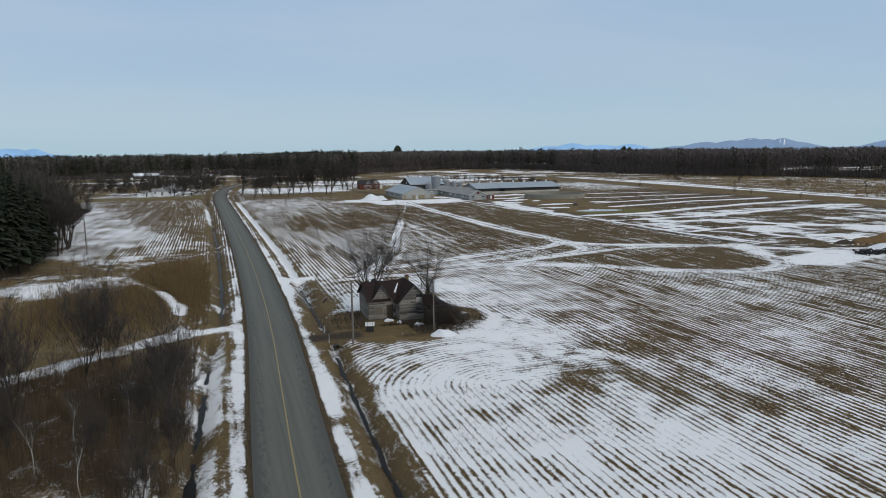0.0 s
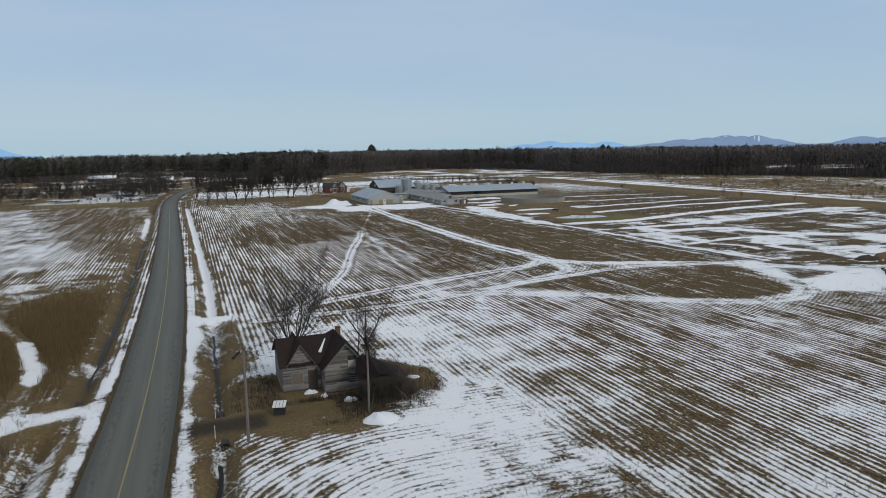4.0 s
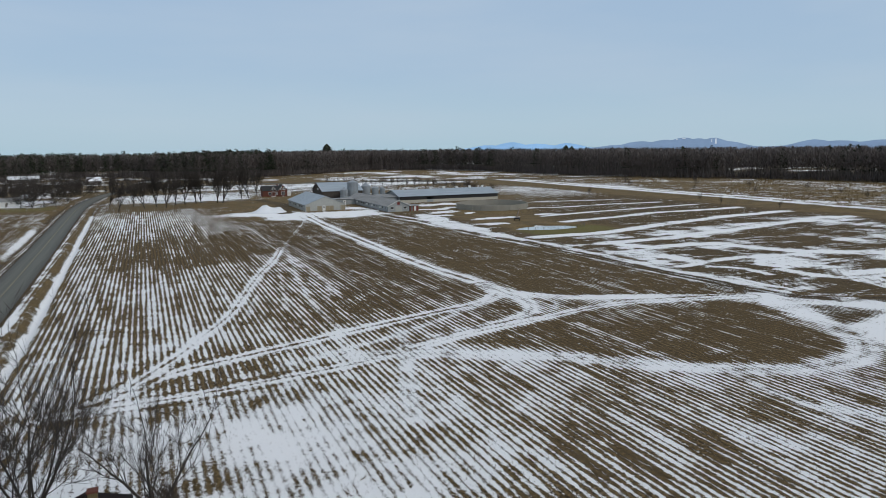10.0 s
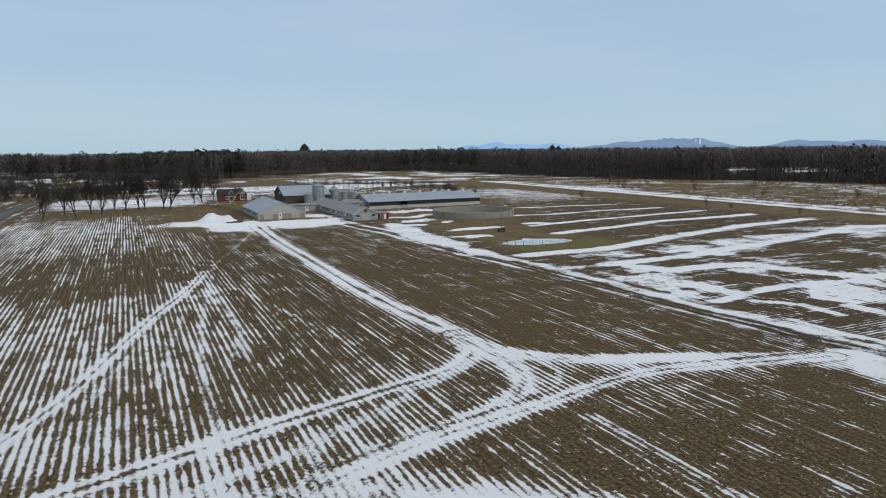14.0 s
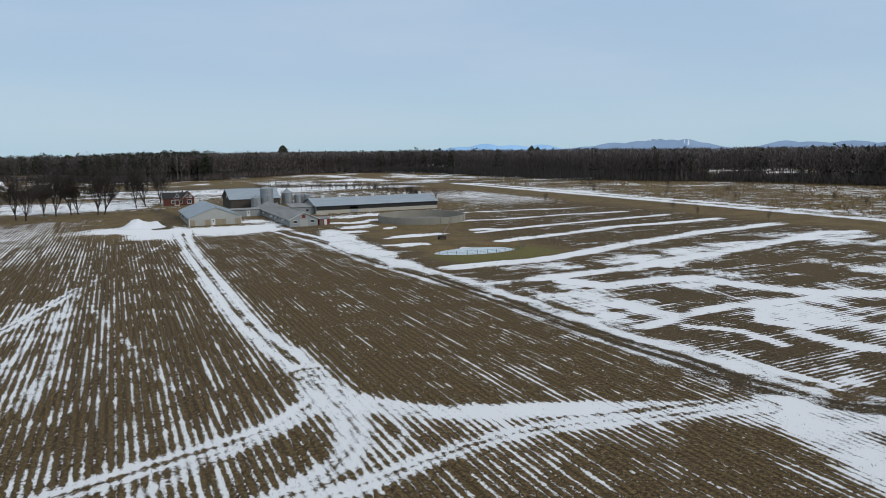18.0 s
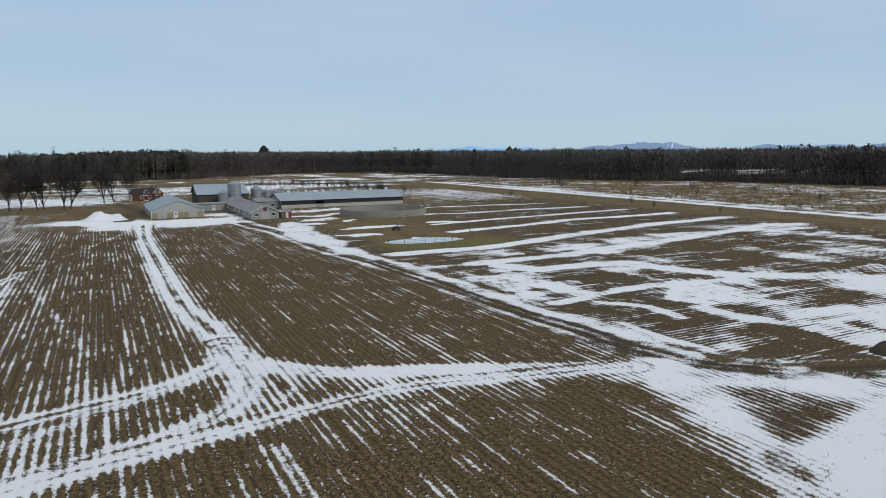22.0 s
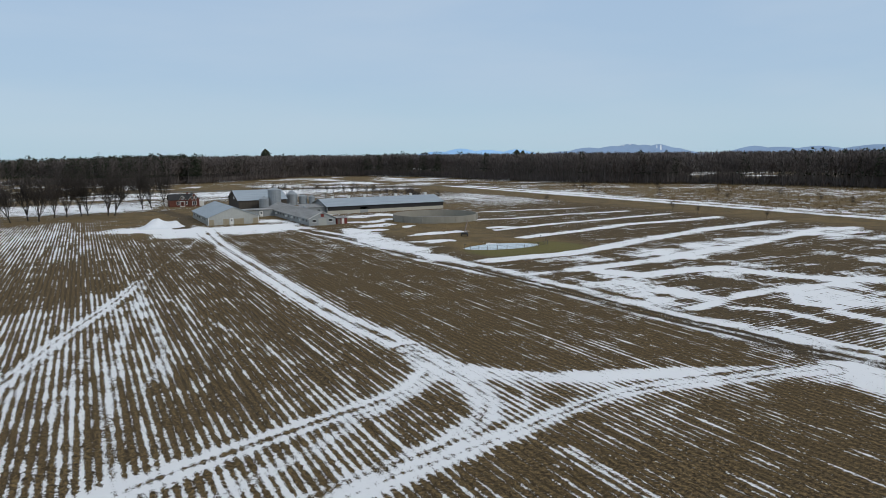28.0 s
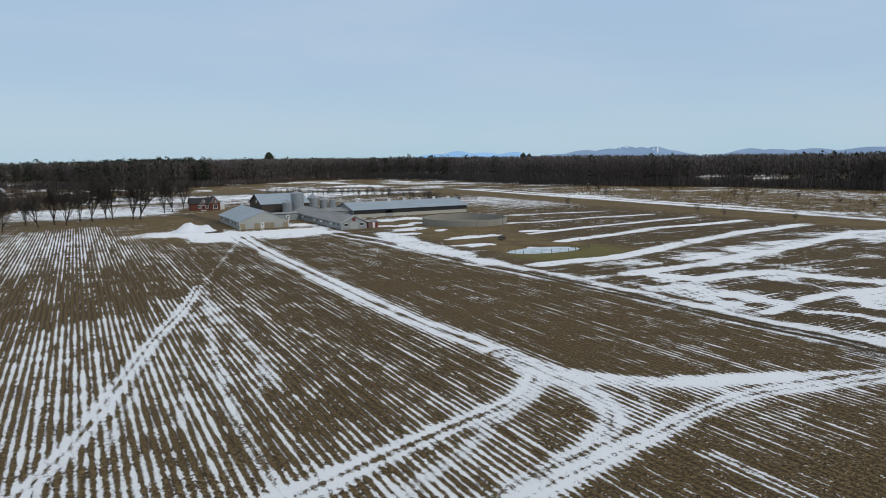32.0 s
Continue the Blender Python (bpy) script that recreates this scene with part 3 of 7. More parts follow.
    streaks = 0.8 * (0.55 + 0.6 * fbm(x * 0.5, y * 2.2, 9, 78, 4)) * sig(0.6 * fbm(x * 1.5, y * 0.38, 11, 77, 4) + 0.4 * fbm(x * 0.4, y * 1.5, 9, 79, 4) - 0.53, 0.025) * (1 - upper)
    drift = np.maximum(drift, streaks)
    snow = put(snow, far, 0.25 - 0.04 * upper + drift * 0.38 + 0.1 * lo + 0.35 * (fbm(x * 0.35, y * 1.9, 5, 93, 3) - 0.5))
    stripe, cross, mud = put(stripe, far, 0.55), put(cross, far, 1), put(mud, far, 0.24 + 0.3 * lo)
    # -- the farm lane: rutted mud and snow
    ld, ls, la = line_gap(x, y, FARM_LANE)
    lane = sig(4.3 - ld + 2.5 * mid, 0.5) * sig(310 - y, 4)
    lo2 = ld * ls + 3.0 * (fbm(x, y, 26, 5) - 0.5)
    streak = fbm(lo2 * 7, la * 0.5, 6, 15) - 0.5
    snow, stripe = put(snow, lane, 0.44 + 0.5 * streak + 0.26 * np.exp(-(((lo2 + 2.6) / 1.5) ** 2)) * sig(y - 138, 4) + 0.2 * np.exp(-(((lo2 - 3.0) / 0.9) ** 2))), put(stripe, lane, 0.0)
    south = sig(150 - y, 6)
    for c in (-0.3, 1.5):
        rut = lane * np.exp(-(((lo2 - c) / (0.40 + 0.2 * south)) ** 2))
        snow, mud = put(snow, 0.95 * rut, 0.16 + 0.4 * streak), put(mud, rut, 0.85)
    churn = lane * south * sig(lo2 - 0.5, 0.5) * sig(4.5 - lo2, 0.8)
    snow, mud = put(snow, 0.7 * churn, 0.36 + 0.9 * streak), put(mud, churn, 0.6)
    belt, _, _ = line_gap(x, y, [(131, 284), (127, 262), (126.5, 240), (127, 222), (127.8, 204)])
    belt = sig(np.interp(y, [200, 236, 280], [1.0, 4.4, 4.6]) - belt + 5 * mid, 0.5)
    snow, stripe, mud = put(snow, belt, 0.74), put(stripe, belt, 0.35), put(mud, belt, 0)
    white = sig(inside(x, y, OPEN_SNOW) - 0.6 + 4 * mid, 0.5)
    snow, stripe, mud = put(snow, white, 0.80 + 0.35 * mid - 0.12 * sig(y - 119, 2)), put(stripe, white, 0.35), put(mud, white * sig(118 - y, 2), 0)
    patchy = sig(inside(x, y, MUD_PATCH) + 3 * mid, 0.5)
    snow, stripe, mud = put(snow, patchy, 0.30 + 0.3 * mid), put(stripe, patchy, 0.6), put(mud, patchy, 0.35)
    # -- farmyard
    yard = area(x, y, 60, 215, 296, 440, 4)
    snow, stripe = put(snow, yard, 0.28 + 0.5 * lo), put(stripe, yard, 0.1)
    grass = put(grass, yard, 0.7)
    apron = area(x, y, 76, 121 + 8 * mid, 289 + 0.10 * (x - 76) + 14 * mid, 313, 1.2)
    snow = put(snow, apron, 0.86)
    snow = put(snow, blob(x, y, 78, 318, 15, 9, 0.2), 0.9)
    snow = put(snow, area(x, y, 112, 121, 320, 330, 1.2), 0.85)
    berm = area(x, y, 136, 164 + 0.22 * (y - 240), 238, 318, 2.0) + area(x, y, 138, 168, 212, 240, 2.0)
    berm = np.clip(berm, 0, 1)
    grass, mud, snow, stripe = put(grass, berm, 1.0 + 0.9 * lo), put(mud, berm, 0.0), put(snow, berm, 0.12 + 0.3 * mid), put(stripe, berm, 0)
    for cx, cy, rx, ry in ((146, 303, 9, 4), (141, 290, 7, 5), (157, 305, 8, 2.5), (136, 277, 4, 3), (148, 262, 6, 3.5), (139, 242, 4, 4), (170, 263, 6, 3), (156, 322, 12, 4), (176, 262, 10, 2), (150, 282, 3, 2)):
        snow = put(snow, blob(x + 16 * mid, y + 11 * (fbm(x, y, 9, 52) - 0.5), cx, cy, rx, ry, 0.16), 0.82 + 0.3 * mid)
    lawn = sig(1 - np.hypot((x - 152) / 17, (y - 220) / 13), 0.08)
    grass, snow = put(grass, lawn, 2.0), put(snow, lawn, 0.12)
    strip = sig(drift - 0.60, 0.06) * sig(x - 133, 1) * sig(320 - y, 3)
    snow, grass, mud = put(snow, strip, 0.80 + 0.3 * mid), put(grass, strip, 0.2), put(mud, strip, 0)
    # mound round the tank
    td = np.hypot(x - 166.2, y - 294.5)
    z = z + 0.5 * np.exp(-((np.clip(td - 15, 0, 99) / 8) ** 2)) * sig(td - 14.3, 0.3) * sig(300 + 0.3 * (x - 166) - y, 4)
    # pond bed
    pond = sig(1 - np.hypot((x - 150.5) / 10.5, (y - 229) / 6.0), 0.05)
    z, snow = z - 0.9 * pond, put(snow, pond, 0.75)
    # drive from the farmhouse to the yard
    drive, _, _ = line_gap(x, y, [(20, 432), (60, 408), (88, 396), (93, 360), (88, 330), (86, 318)])
    snow, mud = put(snow, sig(3 - drive, 0.6), 0.2), put(mud, sig(3 - drive, 0.6), 0.55)
    verge = area(x, y, 22, 92, 340, 420, 5) * sig(y - (352 + 0.35 * (x - 22)), 3)
    grass, stripe = put(grass, verge, 1.0), put(stripe, verge, 0)
    snow = put(snow, verge, 0.2)
    snow = put(snow, area(x, y, 24, 88, 398, 470, 6), 0.66 + 0.5 * lo)
    # -- fields far behind the farm
    back = sig(y - 440, 10) + sig(x - 294, 4) * sig(y - 60, 20)
    back = np.clip(back, 0, 1)
    snow, stripe, cross = put(snow, back, 0.46 + 0.9 * (fbm(x * 0.35, y * 1.6, 45, 61) - 0.5)), put(stripe, back, 0.15), put(cross, back, 1)
    scrub = np.clip(sig(x - 310, 6), 0, 1)
    grass, snow = put(grass, scrub, 0.7), put(snow, scrub, 0.40 + 0.5 * (fbm(x, y, 22, 71) - 0.5))
    band = sig(x - 262, 2.5) * sig(288 - x, 2.5)
    grass, snow, stripe, mud = put(grass, band, 1.15), put(snow, band, 0.08), put(stripe, band, 0), put(mud, band, 0.0)
    wd, ws, _ = line_gap(x, y, WOOD_EDGE)
    litter = sig(-ws * wd - 4, 3)
    snow, grass, mud, stripe = put(snow, litter, 0.1), put(grass, litter, 0.8), put(mud, litter, 0.4), put(stripe, litter, 0)
    lane2 = (1 - litter) * np.maximum(np.exp(-(((x - 293 - 3 * lo) / 2.4) ** 2)), 0.85 * np.exp(-(((x - 304 - 4 * lo) / 1.8) ** 2)))
    snow, stripe = put(snow, lane2, 0.9), put(stripe, lane2, 0)
    grass = put(grass, sig(x - 299, 2) * sig(308 - x, 2), 1.1)
    # -- left of the road
    left = sig(-off - 9, 1.5)
    grass, stripe = put(grass, left, 1.0), put(stripe, left, 0.0)
    snow = put(snow, left, 0.36 + 1.3 * (fbm(x, y, 22, 23) - 0.5))
    lf = left * area(x, y, -70, 4, 172, 372, 4)
    snow, stripe, grass = put(snow, lf, 0.22 + 0.4 * lo), put(stripe, lf, 1.0), put(grass, lf, 0.1)
    white = lf * sig(-5 - 0.27 * (y - 200) - x, 3)
    snow, stripe = put(snow, white, 0.58 + 0.4 * mid), put(stripe, white, 0.7)
    snow = put(snow, left * area(x, y, -90, 3, 148, 184, 5), 0.42 + 1.2 * mid)
    reeds = left * sig(1 - np.hypot((x + 2 + 0.06 * (y - 122)) / 7.5, (y - 122) / 30) + 1.2 * mid, 0.10)
    snow, grass = put(snow, reeds, 0.12), put(grass, reeds, 1.25)
    brush = left * sig(84 - y, 4) * sig(fbm(x, y, 16, 33) - 0.42, 0.04)
    snow, grass, mud = put(snow, brush, 0.28 + 0.6 * mid), put(grass, brush, 0.9), put(mud, brush, 0.5)
    lawn2 = area(x, y, -60, 2, 380, 402, 2)
    grass, snow = put(grass, lawn2, 1.8), put(snow, lawn2, 0.1)
    snow = put(snow, area(x, y, -60, 2, 402, 420, 4), 0.6)
    # -- the abandoned yard
    yd = np.hypot((x - 30.2) / 11.6, (y - 87.0) / 10.0)
    yardw = sig(1 - yd - 0.45 * mid, 0.04) * sig(off - 6, 1)
    grass, snow, stripe = put(grass, yardw, 0.95), put(snow, yardw, 0.14 + 0.3 * mid), put(stripe, yardw, 0)
    mud = put(mud, yardw, np.clip(0.25 + 1.6 * mid, 0, 0.8))
    ring = np.exp(-((yd - 1.13) / 0.09) ** 2) * sig(x - 27, 2) * sig(97 - y, 3)
    snow, stripe = put(snow, ring, 0.66 + 0.4 * mid), put(stripe, ring * 0.9, 0.2)
    ring2 = np.exp(-((yd - 1.27) / 0.05) ** 2) * sig(x - 33, 2) * sig(92 - y, 3)
    snow = put(snow, ring2, 0.42 + 0.3 * mid)
    rough = area(x, y, 16, 22.6 + 5 * mid, 84, 123, 0.6)
    grass, snow, stripe = put(grass, rough, 0.95), put(snow, rough, 0.22 + 0.7 * mid), put(stripe, rough, 0)
    drivew = area(x, y, 13, 23.5 + 4 * mid, 81.0 + mid, 84.2 + mid, 0.3)
    snow, mud, grass = put(snow, drivew, 0.1), put(mud, drivew, 0.9), put(grass, drivew, 0.3)
    # rows swing round the near side of the yard
    swing = (x > 12) & (x < 47) & (y > 58) & (y < 84)
    rowpos = np.where(swing, np.where(x < 33, 33 - np.hypot(x - 33, y - 58), 33 - (y - 58)), x)
    turn = area(x, y, 16, 38, 56, 76, 2.5)
    snow, stripe = put(snow, turn, 0.68 + 0.5 * mid), put(stripe, turn, 0.5)
    seam = area(x, y, 36, 48, 54, 84, 2.0)
    snow, stripe = put(snow, seam, 0.50 + 0.9 * mid + 0.012 * (y - 64)), put(stripe, seam, 0.15)
    # -- snow-packed tracks
    for pts, half, deep, marks in TRACKS:
        td, ts, _ = line_gap(x, y, pts, 12)
        w = sig(half - td + 0.5 * mid, 0.22) * sig(306 - y, 3)
        wheel = -marks * np.cos(td * ts * 2 * math.pi / (half * 0.95)) * np.exp(-((td / (half * 0.75)) ** 4))
        if marks > 0.11:
            snow = put(snow, 0.8 * np.exp(-(((td - half - 0.45) / 0.35) ** 2)) * sig(306 - y, 3), 0.24)
        snow, stripe = put(snow, w, deep + 0.03 + wheel + 0.2 * mid), put(stripe, w, 0.36)
        mud, grass = put(mud, w, 0), put(grass, w, 0)
    # -- road verges: shoulder snow, ditch banks, a drift at the field's edge
    nearroad = sig(24 - d, 1.0)
    right = sig(off, 0.2)
    out = sig(d - ROAD_HALF, 0.1)
    wide_l = np.interp(y, [-50, 60, 93, 112, 150, 175], [4.9, 5.0, 5.2, 4.3, 3.3, 2.4])
    wide_r = np.interp(y, [-50, 93, 104, 124, 132, 230, 330], [5.1, 4.9, 4.6, 5.0, 4.6, 4.3, 4.1])
    shoulder = out * sig(np.where(off > 0, wide_r, wide_l) + 1.3 * mid - d, 0.25) * sig(400 - y, 8)
    ditch_on = (1 - area(x, y, 12, 22, 79.5, 85.6, 0.3)) * (1 - area(x, y, 14, 24, 123.0, 127.6, 0.3)) * (1 - area(x, y, -4, 9, 87, 94.5, 0.3)) * sig(400 - y, 10)
    bank = sig(d - 5.0, 0.4) * sig(8.9 - d + 1.2 * mid, 0.3)
    grass, stripe, snow, mud = put(grass, bank, 1.0), put(stripe, bank, 0), put(snow, bank, 0.24 + 0.5 * mid), put(mud, bank, 0.1)
    snow, stripe = put(snow, shoulder, 0.74 + 0.5 * mid), put(stripe, shoulder, 0)
    dc = np.where(off > 0, 7.1, np.where(y < 90, 7.7, 6.6))
    z = z - ditch_on * 1.05 * np.exp(-(((d - dc) / 1.15) ** 2))
    snow = put(snow, ditch_on * np.exp(-(((d - dc) / 0.7) ** 2)) * (off > 0), 0.30 + 0.6 * (fbm(x, y, 14, 91) - 0.3))
    mud = put(mud, ditch_on * np.exp(-(((d - dc) / 0.6) ** 2)), 0.6)
    mud, grass, snow = put(mud, drivew, 0.9), put(grass, drivew, 0.3), put(snow, drivew * sig(d - 5.2, 0.3), 0.05)
    entry = area(x, y, 14, 23.5, 123.8, 126.6, 0.5)
    snow, stripe, mud = put(snow, entry, 0.78), put(stripe, entry, 0.1), put(mud, entry, 0)
    edge = right * np.exp(-(((d - 7.4 - 0.6 * mid) / 0.85) ** 4)) * sig(y - 126, 2) * sig(345 - y, 8)
    snow, stripe = put(snow, edge, 0.88), put(stripe, edge, 0)
    ledge = (1 - right) * np.exp(-(((d - 7.6) / 0.9) ** 2)) * area(x, y, -20, 20, 240, 310, 4)
    snow = put(snow, ledge, 0.85)
    lstrip = (1 - right) * np.exp(-(((d - 8.0) / 2.0) ** 2)) * sig(84 - y, 3)
    snow = put(snow, lstrip, 0.46 + 0.9 * mid)
    second = (1 - right) * np.exp(-(((d - 6.5 - 0.8 * mid) / 0.75) ** 4)) * sig(87 - y, 2)
    snow, mud = put(snow, second, 0.62 + 0.8 * mid), put(mud, second, 0)
    # the farm crossing on the left, and a trodden path up the meadow
    cd, _, _ = line_gap(x, y, [(10, 94), (5.4, 91.6), (1.6, 91.2), (-2.7, 89), (-6, 86.4), (-14, 80), (-26, 72), (-60, 60)])
    crossing = (1 - right) * sig(np.interp(x, [-20, 0, 6, 9], [2.4, 1.8, 1.5, 3.0]) - cd + 3 * mid, 0.3)
    path, _, _ = line_gap(x, y, [(0, 92), (-0.3, 99.5), (-0.9, 108), (-4.6, 121.6), (-8.2, 130), (-13.8, 138.8), (-22, 146)])
    walkway = sig(np.interp(y, [92, 125, 140], [0.6, 0.9, 1.3]) - path + 3 * mid, 0.3) * (1 - right)
    for w in (crossing, walkway):
        snow, mud, stripe = put(snow, w, 0.68 + 0.5 * mid), put(mud, w, 0), put(stripe, w, 0)
    lane3 = sig(ROAD_HALF + 0.3 - d, 0.15)
    snow = put(snow, lane3, -0.3)
    mud = put(mud, sig(ROAD_HALF + 0.7 - d, 0.15), 0.6)
    z = z * (1 - sig(ROAD_HALF + 0.8 - d, 0.2))
    speck = 1 - 0.40 * np.clip(np.maximum(np.maximum(far, back), np.maximum(yard, berm)), 0, 1)
    return z, snow, stripe, cross, grass, mud, rowpos, speck


def spaced(lo, hi, a, b, step, grow=1.10):
    """Grid lines: even between a and b, growing wider out to lo and hi."""
    mid = list(np.arange(a, b + step / 2, step))
    left, s, p = [], step, a
    while p > lo:
        s *= grow
        p -= s
        left.append(max(p, lo))
    right, s, p = [], step, mid[-1]
    while p < hi:
        s *= grow
        p += s
        right.append(min(p, hi))
    return np.array(left[::-1] + mid + right)


def build_ground():
    gx = spaced(-4600, 4600, -18, 142, 0.42, 1.035)
    gy = spaced(-1200, 4700, 42, 250, 0.42, 1.035)
    X, Y = np.meshgrid(gx, gy)
    z, snow, stripe, cross, grass, mud, rowpos, speck = plan(X, Y)
    nx, ny = len(gx), len(gy)
    v = np.stack([X, Y, z], -1).reshape(-1, 3)
    i = np.arange((nx - 1) * (ny - 1))
    a = (i // (nx - 1)) * nx + i % (nx - 1)
    me = mesh_np("ground", v, np.stack([a, a + 1, a + nx + 1, a + nx], -1), GROUND)
    me.polygons.foreach_set("use_smooth", np.ones(len(me.polygons), bool))
    for key, val in (("snow", snow), ("stripe", stripe), ("cross", cross), ("grass", grass), ("mud", mud), ("rowpos", rowpos), ("speck", speck)):
        at = me.attributes.new(key, "FLOAT", "POINT")
        at.data.foreach_set("value", np.ascontiguousarray(val, np.float32).ravel())
    return tagged(new("ground", me), "flat farmland with melting snow between stubble rows", "ground", kind="structure")


ground = build_ground()


def ground_z(x, y):
    return float(plan(np.array([[float(x)]]), np.array([[float(y)]]))[0][0, 0])


def ribbon(line, a, b, z, crown=0.0):
    """A strip along a line between the offsets a and b to its right."""
    verts, faces = [], []
    for i, (x, y) in enumerate(line):
        x0, y0 = line[max(i - 1, 0)]
        x1, y1 = line[min(i + 1, len(line) - 1)]
        ln = math.hypot(x1 - x0, y1 - y0)
        nx, ny = (y1 - y0) / ln, -(x1 - x0) / ln
        for k in range(5):
            o = a + (b - a) * k / 4
            verts.append((x + nx * o, y + ny * o, z + crown * (1 - abs(2 * k / 4 - 1))))
    for i in range(len(line) - 1):
        for k in range(4):
            faces.append((i * 5 + k, i * 5 + k + 1, i * 5 + k + 6, i * 5 + k + 5))
    return verts, faces


road = part("road", ribbon(ROAD_LINE, -ROAD_HALF, ROAD_HALF, 0.05, 0.05), ASPHALT)
across = road.data.attributes.new("across", "FLOAT", "POINT")
across.data.foreach_set("value", [(i % 5) / 2 - 1.0 for i in range(len(road.data.vertices))])
tagged(road, "worn grey two-lane country road with patched edges", "road", kind="structure")
part("centre_line", ribbon(ROAD_LINE, -0.07, 0.07, 0.106), PAINT_Y, road, "faded yellow centre line")
WET_R = [(x + 7.1, y) for x, y in ROAD_LINE if 20 < y < 79]
WET_R2 = [(x + 7.1, y) for x, y in ROAD_LINE if 86 < y < 122.5]
WET_L = [(x - 6.6, y) for x, y in ROAD_LINE if 95 < y < 235]
WET_L2 = [(x - 7.7, y) for x, y in ROAD_LINE if 20 < y < 86]
def wet_strip(line, seed, wide, gaps):
    """Standing water of uneven width, broken where gaps is high."""
    fine = [(p.x, p.y) for p in catmull([(a, b, 0) for a, b in line], 0.8)]
    verts, faces, run = [], [], False
    for i, (x, y) in enumerate(fine):
        n1, n2 = noise.noise(Vector((y * 0.35, seed, 0))), noise.noise(Vector((y * 0.8, seed, 5)))
        w = wide * (1 + 0.9 * n1 + 0.5 * n2) - gaps * (0.5 + noise.noise(Vector((y * 0.12, seed, 9))))
        ok = w > 0.06
        if ok:
            c = 0.25 * noise.noise(Vector((y * 0.25, seed, 3)))
            verts += [(x - w + c, y, -0.88), (x + w + c, y, -0.88)]
            if run:
                n = len(verts)
                faces.append((n - 4, n - 3, n - 1, n - 2))
        run = ok
    return verts, faces


for k, (line, wide, gaps) in enumerate(((WET_R, 0.2, 0.04), (WET_R2, 0.2, 0.04), (WET_L, 0.25, 0.1), (WET_L2, 0.45, 0.6))):
    tagged(part("ditch_water", wet_strip(line, k * 3.7, wide, gaps), WATER), "dark meltwater standing in the roadside ditch", "water", kind="structure")
tagged(part("pond_ice", ([(150.5 + 10.2 * math.cos(a / 24 * math.tau), 229 + 5.7 * math.sin(a / 24 * math.tau), -0.45) for a in range(24)], [tuple(range(24))]), ICE), "pale frozen pond with slushy ice", "pond", kind="structure")


# ---- hills on the horizon ----
def hill(name, label, material, radius, bumps, base=-30):
    """A long hill across the horizon: bumps are (bearing, half width, height above the eye) in degrees and metres."""
    a0, a1 = min(b[0] - 2.4 * b[1] for b in bumps), max(b[0] + 2.4 * b[1] for b in bumps)
    cols = 90
    verts, faces = [], []
    for i in range(cols + 1):
        a = a0 + (a1 - a0) * i / cols
        h = 0.0
        for c, w, k in bumps:
            h = max(h, k * math.exp(-(((a - c) / w) ** 2)))
        h += 2.2 * noise.noise(Vector((a * 2.2, radius, 0))) + 1.0 * noise.noise(Vector((a * 7, radius, 3)))
        fade = min(1, (a - a0) / 1.2, (a1 - a) / 1.2)
        h = 18 + h * max(0, fade)
        th = radians(a)
        for k, (dr, f) in enumerate(((-120, 0.0), (-40, 0.62), (0, 1.0), (90, 0.3))):
            r = radius + dr
            hh = base + (h - base) * f + (2.5 * noise.noise(Vector((a * 3, k, 9))) if k == 1 else 0)
            verts.append((r * math.sin(th), r * math.cos(th), hh))
    for i in range(cols):
        for k in range(3):
            faces.append((i * 4 + k, i * 4 + k + 1, i * 4 + k + 5, i * 4 + k + 4))
    return tagged(new(name, mesh_of(name, verts, faces, material, True)), label, "hill", kind="structure")


hill("backdrop_hill", "low far hill on the horizon, painted haze blue and glowing", HILL_FAR, 4350, [(-13.6, 1.6, 40), (-12.2, 0.9, 38)])
hill("backdrop_hill", "far mountain range with haze painted in as glowing blue", HILL_FAR, 4400, [(28.0, 1.5, 25), (29.9, 1.6, 42), (32.0, 2.0, 31), (34.5, 1.4, 33)])
ski_hill = hill("backdrop_hill", "mountain with snowy ski runs, painted haze blue-grey and glowing", HILL_NEAR, 4250, [(38.4, 1.6, 17), (40.3, 1.9, 38), (42.2, 1.9, 45), (43.5, 1.6, 56), (44.6, 1.4, 51), (45.7, 1.4, 53), (46.8, 1.3, 32)])
hill("backdrop_hill", "long mountain ridge, painted haze blue-grey and glowing", HILL_NEAR, 4300, [(52.6, 1.5, 37), (54.2, 2.0, 30), (56.8, 2.0, 32), (60.5, 2.6, 36), (64.5, 2.4, 26)])
# snowy ski runs, given a glow of their own to look sunlit
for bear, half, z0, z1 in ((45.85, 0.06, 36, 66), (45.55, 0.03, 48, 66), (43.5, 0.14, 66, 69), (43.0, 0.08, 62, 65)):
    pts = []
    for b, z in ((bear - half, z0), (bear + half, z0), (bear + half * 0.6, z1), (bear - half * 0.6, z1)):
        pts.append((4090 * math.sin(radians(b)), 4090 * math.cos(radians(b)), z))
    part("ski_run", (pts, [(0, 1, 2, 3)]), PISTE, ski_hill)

# ---- trees ----
def tubes_join(list_of):
    verts, faces = [], []
    for v, f in list_of:
        n = len(verts)
        verts += v
        faces += [tuple(i + n for i in q) for q in f]
    return verts, faces


